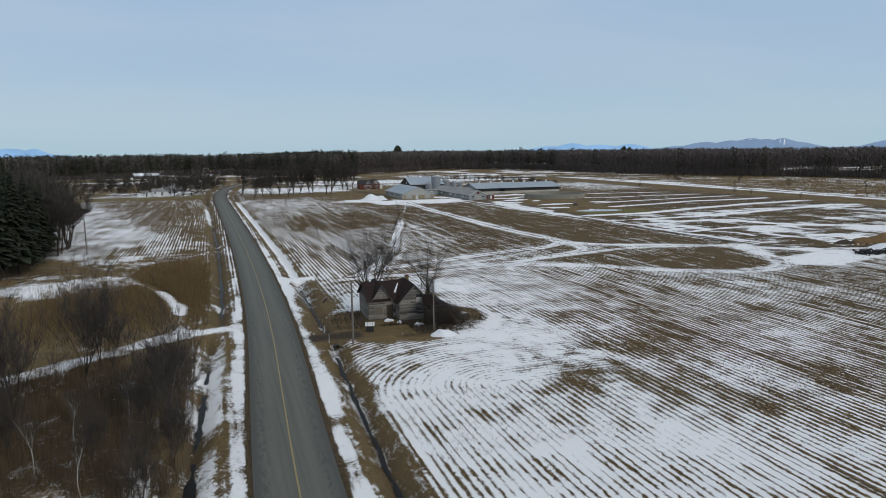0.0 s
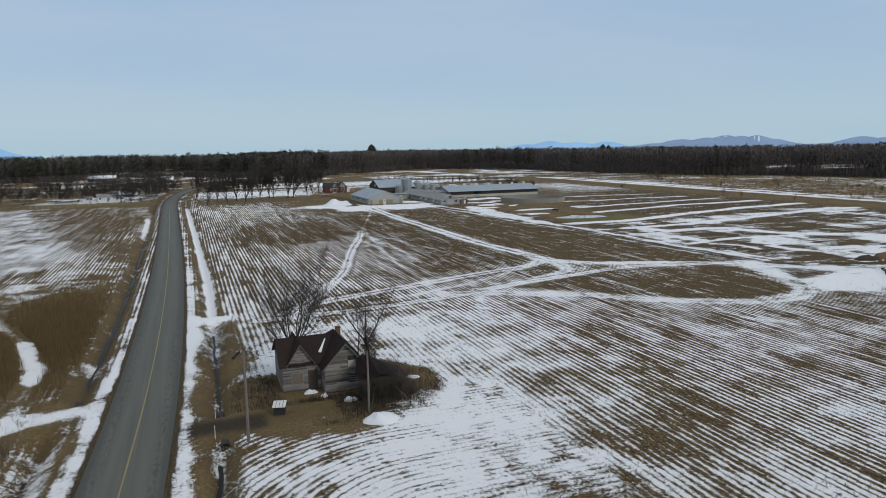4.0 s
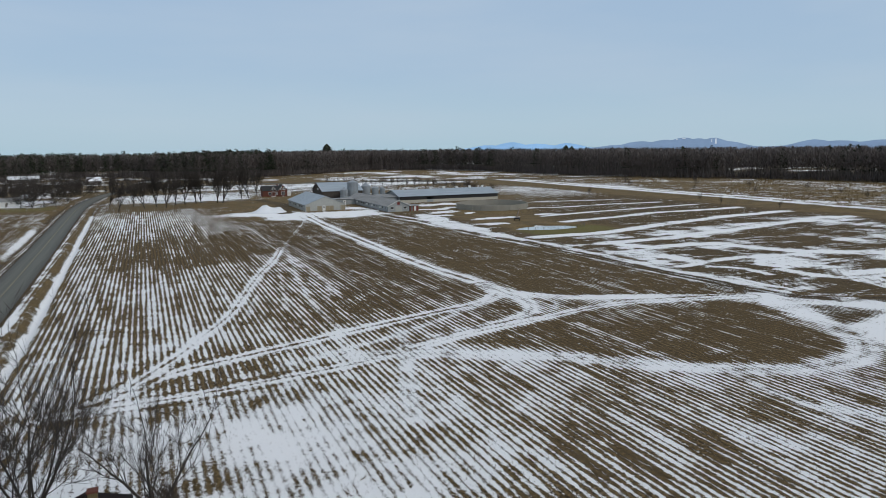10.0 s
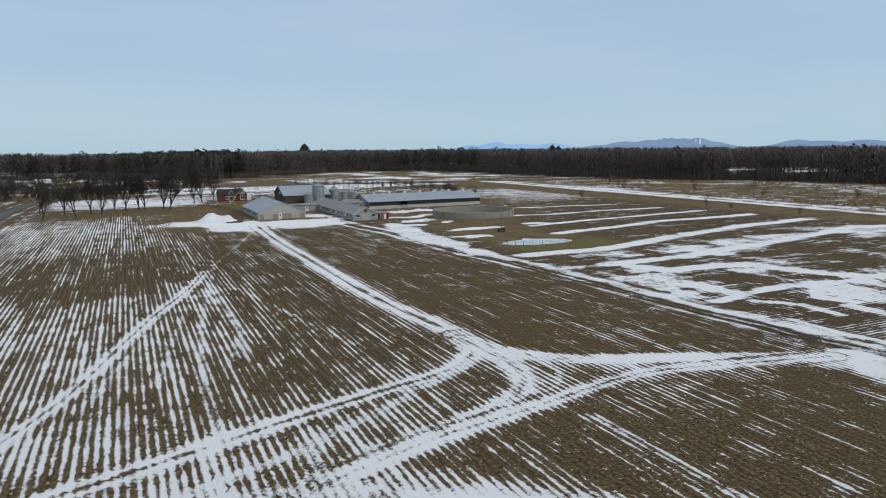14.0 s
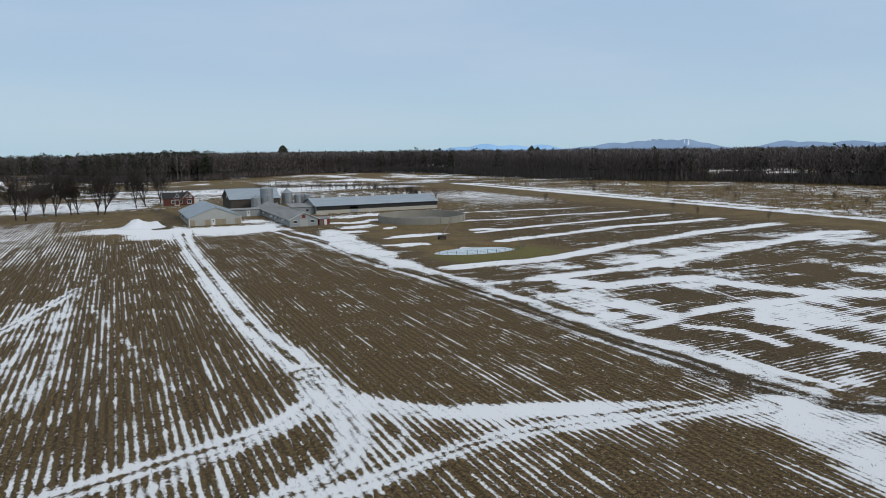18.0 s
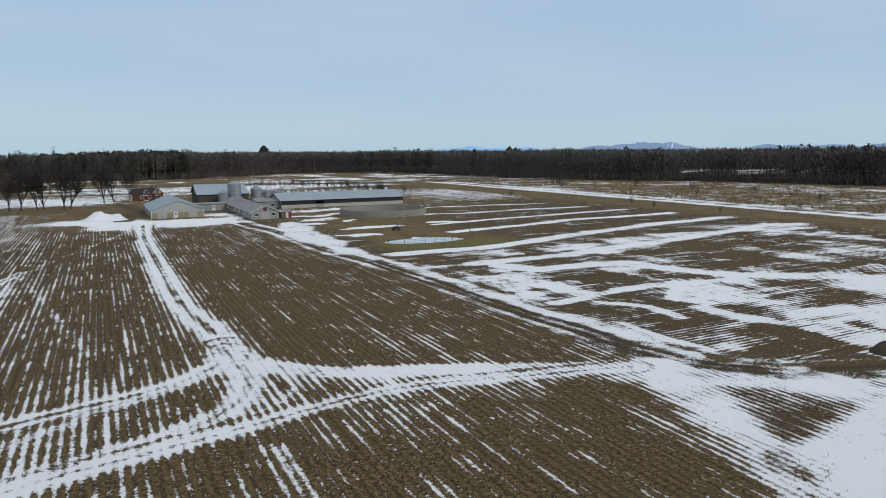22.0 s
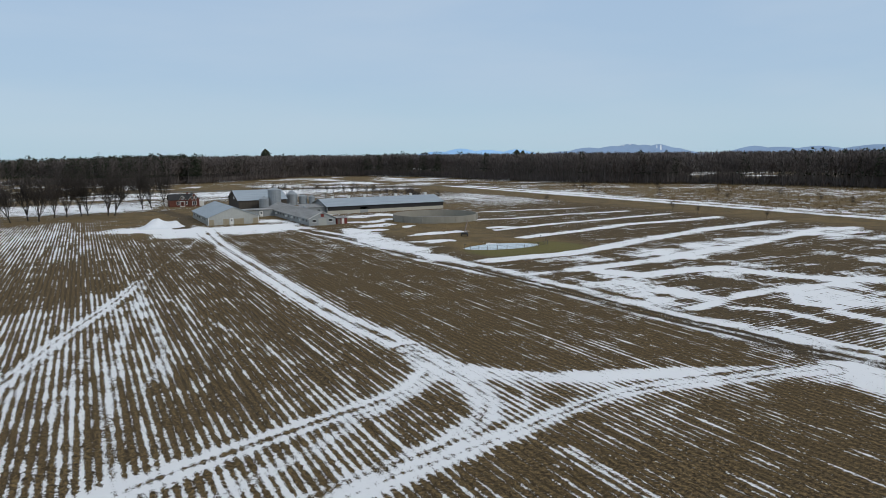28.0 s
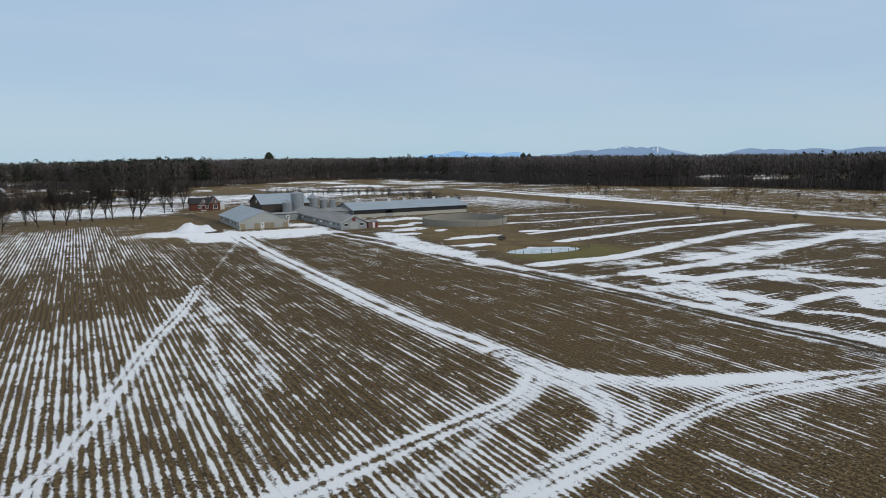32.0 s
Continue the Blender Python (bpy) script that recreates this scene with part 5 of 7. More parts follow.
def build_low_growth():
    rng = np.random.RandomState(9)
    p = np.stack([-3 + 4.5 * rng.randn(7000), 122 + 15 * rng.randn(7000)], -1)
    foot = [(-0.3, 94), (-0.9, 108), (-4.6, 121.6), (-8.2, 130), (-13.8, 138.8), (-22, 146)]
    p = p[off_road(p, 8.6) & (p[:, 0] < 4) & (p[:, 1] > 94) & (line_gap(p[:, 0], p[:, 1], foot)[0] > 1.3)]
    q = np.stack([-17 + 3.5 * rng.randn(2200), 112 + 9 * rng.randn(2200)], -1)
    p = np.concatenate([p, q])
    blades("reed_bed", "tawny dry reeds and sedge in the wet meadow", p, 0.9 + 0.5 * rng.rand(len(p)), REED, rng, 7, 0.022, 0.25)
    p = np.stack([rng.uniform(-40, 2.2, 5200), rng.uniform(38, 84, 5200)], -1)
    cross_line = [(10, 94), (5.4, 91.6), (-2.7, 89), (-6, 86.4), (-14, 80), (-26, 72), (-60, 60)]
    p = p[off_road(p, 8.3) & (line_gap(p[:, 0], p[:, 1], cross_line)[0] > 2.4)]
    hh = 0.7 + 2.0 * fbm(p[:, 0], p[:, 1], 7, 4) + 0.8 * rng.rand(len(p))
    p_ok = fbm(p[:, 0], p[:, 1], 16, 33) > 0.40
    blades("brush", "dense leafless brown brush on the wet ground", p[p_ok], hh[p_ok], BRUSH, rng, 14, 0.013, 0.2, "brush")
    p = np.stack([rng.uniform(-60, 3, 3000), rng.uniform(90, 185, 3000)], -1)
    p = p[off_road(p, 9) & (fbm(p[:, 0], p[:, 1], 14, 6) > 0.5)]
    blades("meadow_grass", "rough dead grass tufts showing through snow", p, 0.45 + 0.3 * rng.rand(len(p)), REED, rng, 6, 0.02, 0.4)
    p = np.stack([31 + 6.0 * rng.randn(3600), 87 + 5 * rng.randn(3600)], -1)
    ok = (np.hypot((p[:, 0] - 30.5) / 12, (p[:, 1] - 88) / 9.5) < 1) & ~((p[:, 0] > 24.8) & (p[:, 0] < 38) & (p[:, 1] > 86) & (p[:, 1] < 98)) & (p[:, 0] > 20) & ~((p[:, 1] > 79.5) & (p[:, 1] < 85.2) & (p[:, 0] < 30))
    p = p[ok]
    blades("yard_weeds", "matted dead grass and weeds round the ruin", p, 0.25 + 0.35 * rng.rand(len(p)), VINE, rng, 7, 0.02, 0.5)
    # crop residue standing in the bare strips between the snow rows
    n = 90000
    px, py = rng.uniform(18, 136, n), 44 + 230 * rng.rand(n) ** 1.5
    px = (np.floor(px / 0.762) + 0.75 + 0.10 * rng.randn(n)) * 0.762
    lev = plan(px[:, None], py[:, None])
    ok = (rng.rand(n) < np.clip(1.25 - 1.5 * lev[1][:, 0], 0.08, 1)) & (lev[4][:, 0] < 0.4) & (lev[3][:, 0] < 0.5) & (lev[5][:, 0] < 0.5) & (np.abs(lev[6][:, 0] - px) < 0.02)
    ok &= line_gap(px, py, ROAD_LINE)[0] > 10
    p = np.stack([px, py], -1)[ok]
    blades("crop_stubble", "broken pale corn stubble standing in rows", p, 0.12 + 0.12 * rng.rand(len(p)), STRAW, rng, 3, 0.022, 0.7)
    p = np.stack([rng.uniform(305, 470, 9000), rng.uniform(150, 640, 9000)], -1)
    p = p[fbm(p[:, 0], p[:, 1], 30, 12) > 0.42]
    blades("rough_scrub", "low brown scrub on the fallow ground before the woods", p, 0.5 + 0.7 * rng.rand(len(p)), REED, rng, 5, 0.07, 0.4, "scrub")


build_low_growth()


# ---- farm buildings ----
def gable_shell(x0, x1, y0, y1, eave, ridge, along="y"):
    """Walls of a gabled building as one closed body, ridge along y or x."""
    if along == "y":
        m = (x0 + x1) / 2
        return prism([(x0, y0, -0.1), (x1, y0, -0.1), (x1, y0, eave), (m, y0, ridge), (x0, y0, eave)], (0, y0, 0), (0, y1, 0))
    m = (y0 + y1) / 2
    return prism([(x0, y0, -0.1), (x0, y1, -0.1), (x0, y1, eave), (x0, m, ridge), (x0, y0, eave)], (x0, 0, 0), (x1, 0, 0))


def roof_plane(x0, x1, y0, y1, z0, z1, along="y", thick=0.09, ribs=0.0):
    """One sloping roof sheet with raised seams, from the eave (x0 or y0, z0) to the ridge (x1 or y1, z1)."""
    u0, u1 = (y0, y1) if along == "y" else (x0, x1)
    n = int(abs(u1 - u0) / ribs) if ribs else 0
    line = [(u0, 0.0), (u1, 0.0), (u1, thick)]
    for k in range(n - 1, 0, -1):
        u = u0 + (u1 - u0) * k / n
        e = math.copysign(0.03, u1 - u0)
        line += [(u + e, thick), (u + e, thick + 0.04), (u - e, thick + 0.04), (u - e, thick)]
    line.append((u0, thick))
    if along == "y":
        return prism([(x0, u, z0 + h) for u, h in line], (x0, 0, z0), (x1, 0, z1))
    return prism([(u, y0, z0 + h) for u, h in line], (0, y0, z0), (0, y1, z1))


def window(parent, x0, x1, z0, z1, y, frame_mat, glass=None, depth=0.06):
    """A window on a wall that faces -y: frame with sill, pane, and a mullion."""
    w = part("window", boxes_bm([(x0 - 0.08, x0, y - depth, y + 0.02, z0 - 0.08, z1 + 0.08), (x1, x1 + 0.08, y - depth, y + 0.02, z0 - 0.08, z1 + 0.08), (x0, x1, y - depth, y + 0.02, z1, z1 + 0.08), (x0, x1, y - depth - 0.03, y + 0.02, z0 - 0.08, z0), ((x0 + x1) / 2 - 0.02, (x0 + x1) / 2 + 0.02, y - depth, y, z0, z1)]), frame_mat, parent)
    part("pane", box_bm(x0, x1, y - 0.02, y + 0.01, z0, z1), glass or GLASS, w)
    return w


def side_window(parent, y0, y1, z0, z1, x, frame_mat, glass=None):
    """The same on a wall that faces -x."""
    w = part("window", boxes_bm([(x - 0.06, x + 0.02, y0 - 0.08, y0, z0 - 0.08, z1 + 0.08), (x - 0.06, x + 0.02, y1, y1 + 0.08, z0 - 0.08, z1 + 0.08), (x - 0.06, x + 0.02, y0, y1, z1, z1 + 0.08), (x - 0.09, x + 0.02, y0, y1, z0 - 0.08, z0)]), frame_mat, parent)
    part("pane", box_bm(x - 0.02, x + 0.01, y0, y1, z0, z1), glass or GLASS, w)
    return w


def build_shed():
    x0, x1, y0, y1, e, r = 94.8, 111.2, 320.0, 355.0, 2.7, 5.9
    m = (x0 + x1) / 2
    t = thing("machine_shed", "low pale metal shed with a wide blue-grey roof", "shed", pose(m, y0, 0))
    sh = Matrix.Translation((-m, -y0, 0))

    def add(name, bm, mat, parent=t, label=""):
        bm.transform(sh)
        return part(name, bm, mat, parent, label)

    add("wall", gable_shell(x0, x1, y0, y1, e, r), SIDING_W)
    s = (r - e) / (m - x0)
    add("roof", roof_plane(x0 - 0.5, m, y0 - 0.4, y1 + 0.4, e - 0.5 * s + 0.02, r + 0.02, "y", 0.08, 0.9), ROOF_BLUE, label="blue-grey sheet metal roof slope")
    add("roof", roof_plane(x1 + 0.5, m, y0 - 0.4, y1 + 0.4, e - 0.5 * s + 0.02, r + 0.02, "y", 0.08, 0.9), ROOF_BLUE, label="blue-grey sheet metal roof slope")
    for k in range(10):
        a = x0 + 0.1 + k * 1.63
        if not 101 < a + 0.8 < 103.4:
            add("panel", box_bm(a, a + 1.55, y0 - 0.035, y0, 0.02, 1.95), PLY, label="tan stained board panel")
    for a in (96.6, 106.3):
        add("door", box_bm(a, a + 2.9, y0 - 0.09, y0 - 0.04, 0.02, 2.25), SIDING_W, label="wide pale sliding door")
    d = add("door", box_bm(101.7, 102.8, y0 - 0.08, y0 - 0.02, 0.02, 2.12), WHITE, label="white door with a small window")
    w = boxes_bm([(102.02, 102.48, y0 - 0.10, y0 - 0.078, 1.2, 1.75)])
    w.transform(sh)
    part("pane", w, GLASS, d)
    for k in range(8):
        y = y0 + 2.5 + k * 4
        w = boxes_bm([(x0 - 0.05, x0, y, y + 1.3, 1.25, 1.85)])
        add("window", w, WHITE if k % 3 == 0 else GLASS)
    add("corner_trim", boxes_bm([(x0 - 0.06, x0 + 0.14, y0 - 0.05, y0 + 0.1, 0, e)]), WHITE)
    add("corner_trim", boxes_bm([(x1 - 0.14, x1 + 0.06, y0 - 0.05, y0 + 0.1, 0, e)]), WHITE)
    return t


def build_grey_barn():
    x0, x1, y0, y1, e, r = 123.0, 132.0, 300.6, 356.0, 2.45, 4.5
    m = (x0 + x1) / 2
    t = thing("stable_barn", "long low grey barn with a streaked tin roof", "barn", pose(m, y0, 0))
    sh = Matrix.Translation((-m, -y0, 0))

    def add(name, bm, mat, parent=t, label=""):
        bm.transform(sh)
        return part(name, bm, mat, parent, label)

    add("wall", gable_shell(x0, x1, y0, y1, e, r), SIDING)
    s = (r - e) / (m - x0)
    for side in (x0 - 0.55, x1 + 0.55):
        add("roof", roof_plane(side, m, y0 - 0.4, y1 + 0.3, e - 0.55 * s + 0.02, r + 0.02, "y", 0.07, 1.2), ROOF_GREY, label="weathered tin roof slope")
    for side in (x0 - 0.57, x1 + 0.57):
        add("gable_trim", roof_plane(side, m, y0 - 0.46, y0 - 0.40, e - 0.57 * s - 0.1, r - 0.06, "y", 0.18), WHITE)
    add("hatch", box_bm(m - 0.55, m + 0.55, y0 - 0.06, y0 - 0.005, 2.75, 3.75), RED, label="red loft hatch")
    add("door", box_bm(m - 1.35, m + 1.35, y0 - 0.08, y0 - 0.005, 0.02, 2.35), SIDING_W, label="wide grey sliding door")
    add("ramp", box_bm(m - 1.4, m + 1.4, y0 - 1.5, y0 - 0.09, -0.1, 0.10), CONCRETE)
    for a in (x0 + 1.2, x1 - 2.3):
        w = add("window", boxes_bm([(a, a + 1.1, y0 - 0.05, y0 - 0.002, 1.15, 1.95)]), BLACK)
        for nm, z in (("sill", 1.03), ("lintel", 1.96)):
            b = box_bm(a - 0.1, a + 1.2, y0 - 0.065, y0 - 0.004, z, z + 0.1)
            b.transform(sh)
            part(nm, b, WHITE, w)
    for k in range(13):
        y = y0 + 2.2 + k * 3.6
        w = add("window", boxes_bm([(x0 - 0.05, x0 - 0.003, y, y + 1.2, 1.2, 1.85)]), GLASS)
        if k in (1, 4, 6, 10):
            hood = prism([(x0 - 0.75, y + 2.0, 1.15), (x0 - 0.003, y + 2.0, 1.05), (x0 - 0.003, y + 2.0, 1.85), (x0 - 0.55, y + 2.0, 1.75)], (0, 0, 0), (0, 0.9, 0))
            add("fan_hood", hood, WHITE, label="white fan hood")
    for a in (0.35, 0.7):
        add("chimney_vent", boxes_bm([(m - 0.3, m + 0.3, y0 + (y1 - y0) * a, y0 + (y1 - y0) * a + 0.6, r - 0.1, r + 0.55)]), GALV)
    return t


def build_old_barn():
    x0, x1, y0, y1, e, r = 117.2, 138.0, 382.5, 404.0, 4.0, 7.8
    m = (y0 + y1) / 2
    t = thing("hay_barn", "tall old grey board barn with a sheet roof", "barn", pose(x0, m, 0))
    sh = Matrix.Translation((-x0, -m, 0))

    def add(name, bm, mat, parent=t, label=""):
        bm.transform(sh)
        return part(name, bm, mat, parent, label)

    add("wall", gable_shell(x0, x1, y0, y1, e, r, "x"), BARNWOOD)
    s = (r - e) / (m - y0)
    for side in (y0 - 0.5, y1 + 0.5):
        add("roof", roof_plane(x0 - 0.5, x1 + 0.5, side, m, e - 0.5 * s + 0.02, r + 0.02, "x", 0.08, 0.9), ROOF_BLUE, label="pale blue-grey sheet roof slope")
        add("gable_trim", roof_plane(x0 - 0.58, x0 - 0.5, side, m, e - 0.5 * s - 0.12, r - 0.08, "x", 0.2), BLACK)
    add("window", boxes_bm([(x0 - 0.05, x0, m - 2.6, m - 0.6, 4.2, 5.3)]), WHITE, label="white gable window")
    for k in range(16):
        add("board", boxes_bm([(x0 + k * 1.3, x0 + k * 1.3 + 0.1, y0 - 0.04, y0, 0, e - 0.05)]), BARNWOOD)
    return t


def bin_thing(name, label, x, y, r, h, cap, group="grain bins"):
    t = thing(name, label, "silo", pose(x, y, 0), group)
    rings, n = max(4, int(h / 0.55)), 20
    v, f = [], []
    for k in range(rings * 2 + 1):
        z = -0.1 + (h + 0.1) * k / (rings * 2)
        rr = r * (1.0 if k % 2 == 0 else 1.012)
        v += [(rr * math.cos(i / n * math.tau), rr * math.sin(i / n * math.tau), z) for i in range(n)]
    for k in range(rings * 2):
        f += [(k * n + i, k * n + (i + 1) % n, (k + 1) * n + (i + 1) % n, (k + 1) * n + i) for i in range(n)]
    f.append(tuple(reversed(range(n))))
    part("cylinder", (v, f), GALV, t)
    v = [((r + 0.08) * math.cos(i / n * math.tau), (r + 0.08) * math.sin(i / n * math.tau), h) for i in range(n)] + [(0.3 * math.cos(i / n * math.tau), 0.3 * math.sin(i / n * math.tau), h + cap) for i in range(n)]
    f = [(i, (i + 1) % n, n + (i + 1) % n, n + i) for i in range(n)] + [tuple(range(n, 2 * n)), tuple(reversed(range(n)))]
    part("cone_roof", (v, f), GALV, t)
    bm = boxes_bm([(-0.22, 0.22, -0.22, 0.22, h + cap - 0.02, h + cap + 0.3)])
    part("cap", bm, GALV, t)
    lad = [(-0.2, -0.16, -r - 0.12, -r - 0.06, 0.1, h), (0.16, 0.2, -r - 0.12, -r - 0.06, 0.1, h)] + [(-0.2, 0.2, -r - 0.11, -r - 0.07, z, z + 0.04) for z in np.arange(0.4, h, 0.6)]
    part("ladder", boxes_bm(lad), GALV, t)
    return t


def build_long_barn():
    x0, x1, y0, y1, e, r = 142.0, 193.0, 338.6, 358.0, 3.15, 5.5
    m = (y0 + y1) / 2
    t = thing("cattle_barn", "very long free-stall barn with a blue-grey roof", "barn", pose(x0, y0, 0))
    sh = Matrix.Translation((-x0, -y0, 0))

    def add(name, bm, mat, parent=t, label=""):
        bm.transform(sh)
        return part(name, bm, mat, parent, label)

    add("wall", box_bm(x0, x1, y0, y0 + 0.2, -0.1, 1.35), BEIGE, label="pale low beige wall")
    add("wall", box_bm(x0, x1, y1 - 0.2, y1, -0.1, 2.6), SIDING)
    for a in (x0, x1 - 0.15):
        add("gable_wall", prism([(a, y0 + 0.21, -0.1), (a, y1 - 0.21, -0.1), (a, y1 - 0.21, e - 0.1), (a, m, r - 0.06), (a, y0 + 0.21, e - 0.1)], (0, 0, 0), (0.15, 0, 0)), SIDING)
    add("curtain", box_bm(x0 + 0.16, x1 - 0.16, y0 - 0.06, y0 - 0.004, 1.40, e - 0.12), BLACK, label="black ventilation curtain")
    for k in range(14):
        a = x0 + 0.2 + k * 3.9
        add("post", box_bm(a, a + 0.12, y0 - 0.09, y0 - 0.062, 1.40, e - 0.12), BLACK)
    add("doorway", boxes_bm([(155.5, 158.8, y0 - 0.06, y0 - 0.004, 0.0, 2.4)]), SIDING, label="grey sliding door")
    s = (r - e) / (m - y0)
    for side in (y0 - 0.7, y1 + 0.7):
        add("roof", roof_plane(x0 - 0.6, x1 + 0.6, side, m, e - 0.7 * s + 0.02, r + 0.02, "x", 0.09, 1.0), ROOF_BLUE, label="blue-grey sheet roof slope")
    for k in range(7):
        a = x0 + 5 + k * 7.0
        v = add("roof_vent", boxes_bm([(a, a + 0.9, m - 0.45, m + 0.45, r - 0.1, r + 0.85)]), WHITE, label="white roof vent")
        b = boxes_bm([(a - 0.15, a + 1.05, m - 0.6, m + 0.6, r + 0.85, r + 0.98)])
        b.transform(sh)
        part("cap", b, WHITE, v)
    return t


def build_tank():
    t = thing("slurry_tank", "round open concrete slurry tank with stained walls", "tank", pose(166.2, 294.6, 0))
    n, R, h = 72, 14.6, 2.5
    v, f = [], []
    for rr, z in ((R, -0.1), (R, h), (R - 0.3, h), (R - 0.3, 0.2)):
        v += [(rr * math.cos(i / n * math.tau), rr * math.sin(i / n * math.tau), z) for i in range(n)]
    for k in range(3):
        f += [(k * n + i, k * n + (i + 1) % n, (k + 1) * n + (i + 1) % n, (k + 1) * n + i) for i in range(n)]
    part("wall", (v, f), CONCRETE, t)
    part("slurry", ([((R - 0.35) * math.cos(i / n * math.tau), (R - 0.35) * math.sin(i / n * math.tau), 0.3) for i in range(n)], [tuple(range(n))]), worn("frozen_slurry", (0.13, 0.12, 0.10), (0.26, 0.25, 0.23), 0.7, 0.4, fine=2), t, "crusted slurry with ice")
    for i in range(0, n, 3):
        a = i / n * math.tau
        part("buttress", (lambda b: (b.transform(pose(R * math.cos(a), R * math.sin(a), 0, 0, 0, math.degrees(a))), b)[1])(box_bm(0.0, 0.12, -0.12, 0.12, -0.1, h - 0.1)), CONCRETE, t)
    return t


def build_farmhouse():
    """A brick house under a dark roof: long wing with a centre gable, and a cross gable at one end."""
    x0, x1, y0, y1 = 93.4, 106.2, 416.0, 424.0
    t = thing("farmhouse", "red brick farmhouse with a dark steep roof", "house", pose(x0, y0, 0))
    sh = Matrix.Translation((-x0, -y0, 0))

    def add(name, bm, mat, parent=t, label=""):
        bm.transform(sh)
        return part(name, bm, mat, parent, label)

    add("wall", gable_shell(x0, x1 - 4.6, y0 + 1.0, y1, 3.3, 5.6, "x"), BRICK)
    add("wall", gable_shell(x1 - 4.6, x1, y0, y1 + 0.2, 3.6, 6.1), BRICK)
    m = (y0 + 1.0 + y1) / 2
    s = 2.3 / (m - y0 - 1.0)
    for side in (y0 + 0.6, y1 + 0.4):
        add("roof", roof_plane(x0 - 0.4, x1 - 2.3, side, m, 3.3 - 0.4 * s + 0.03, 5.63, "x", 0.12), BLACK)
    mx = x1 - 2.3
    s2 = 2.5 / 2.3
    for side in (x1 - 5.0, x1 + 0.4):
        add("roof", roof_plane(side, mx, y0 - 0.4, y1 + 0.4, 3.6 - 0.4 * s2 + 0.03, 6.13, "y", 0.12), BLACK)
        add("bargeboard", roof_plane(side, mx, y0 - 0.46, y0 - 0.4, 3.6 - 0.4 * s2 - 0.12, 5.98, "y", 0.16), WHITE)
    d = x0 + 5.6
    add("dormer", gable_shell(d - 1.3, d + 1.3, y0 + 0.9, m, 3.4, 5.3), BRICK)
    for side in (d - 1.65, d + 1.65):
        add("dormer_roof", roof_plane(side, d, y0 + 0.55, m, 3.08, 5.36, "y", 0.1), BLACK)
        add("bargeboard", roof_plane(side, d, y0 + 0.49, y0 + 0.55, 2.98, 5.24, "y", 0.14), WHITE)
    for a, b, z0, z1, yy in ((d - 0.45, d + 0.45, 3.6, 4.6, y0 + 0.9), (x0 + 3.2, x0 + 4.2, 1.0, 2.3, y0 + 1.0), (x0 + 6.6, x0 + 7.6, 1.0, 2.3, y0 + 1.0), (mx - 1.2, mx - 0.4, 3.5, 4.7, y0), (mx + 0.4, mx + 1.2, 3.5, 4.7, y0), (mx - 0.7, mx + 0.9, 0.8, 2.4, y0)):
        w = add("window", boxes_bm([(a - 0.16, a, yy - 0.08, yy - 0.003, z0 - 0.16, z1 + 0.16), (b, b + 0.16, yy - 0.08, yy - 0.003, z0 - 0.16, z1 + 0.16), (a, b, yy - 0.08, yy - 0.003, z1, z1 + 0.16), (a, b, yy - 0.1, yy - 0.003, z0 - 0.16, z0), ((a + b) / 2 - 0.04, (a + b) / 2 + 0.04, yy - 0.07, yy - 0.003, z0, z1)]), WHITE)
        b2 = boxes_bm([(a, b, yy - 0.03, yy - 0.002, z0, z1)])
        b2.transform(sh)
        part("pane", b2, GLASS, w)
    p = add("porch", boxes_bm([(x0 + 4.4, x0 + 6.4, y0 - 0.6, y0 + 0.95, 2.45, 2.62), (x0 + 4.45, x0 + 4.6, y0 - 0.5, y0 - 0.35, 0, 2.45), (x0 + 6.2, x0 + 6.35, y0 - 0.5, y0 - 0.35, 0, 2.45), (x0 + 4.4, x0 + 6.4, y0 - 0.6, y0 + 0.95, -0.05, 0.25)]), WHITE, label="small white porch")
    b2 = boxes_bm([(x0 + 5.0, x0 + 5.9, y0 + 0.93, y0 + 0.995, 0.25, 2.3)])
    b2.transform(sh)
    part("front_door", b2, BLACK, p)
    add("chimney", boxes_bm([(x0 + 8.0, x0 + 8.6, m - 0.3, m + 0.3, 5.2, 6.6)]), BRICK)
    add("annex", boxes_bm([(x1, x1 + 2.4, y0 + 2.5, y1 - 1, -0.1, 2.3)]), WHITE, label="white side annex")
    return t


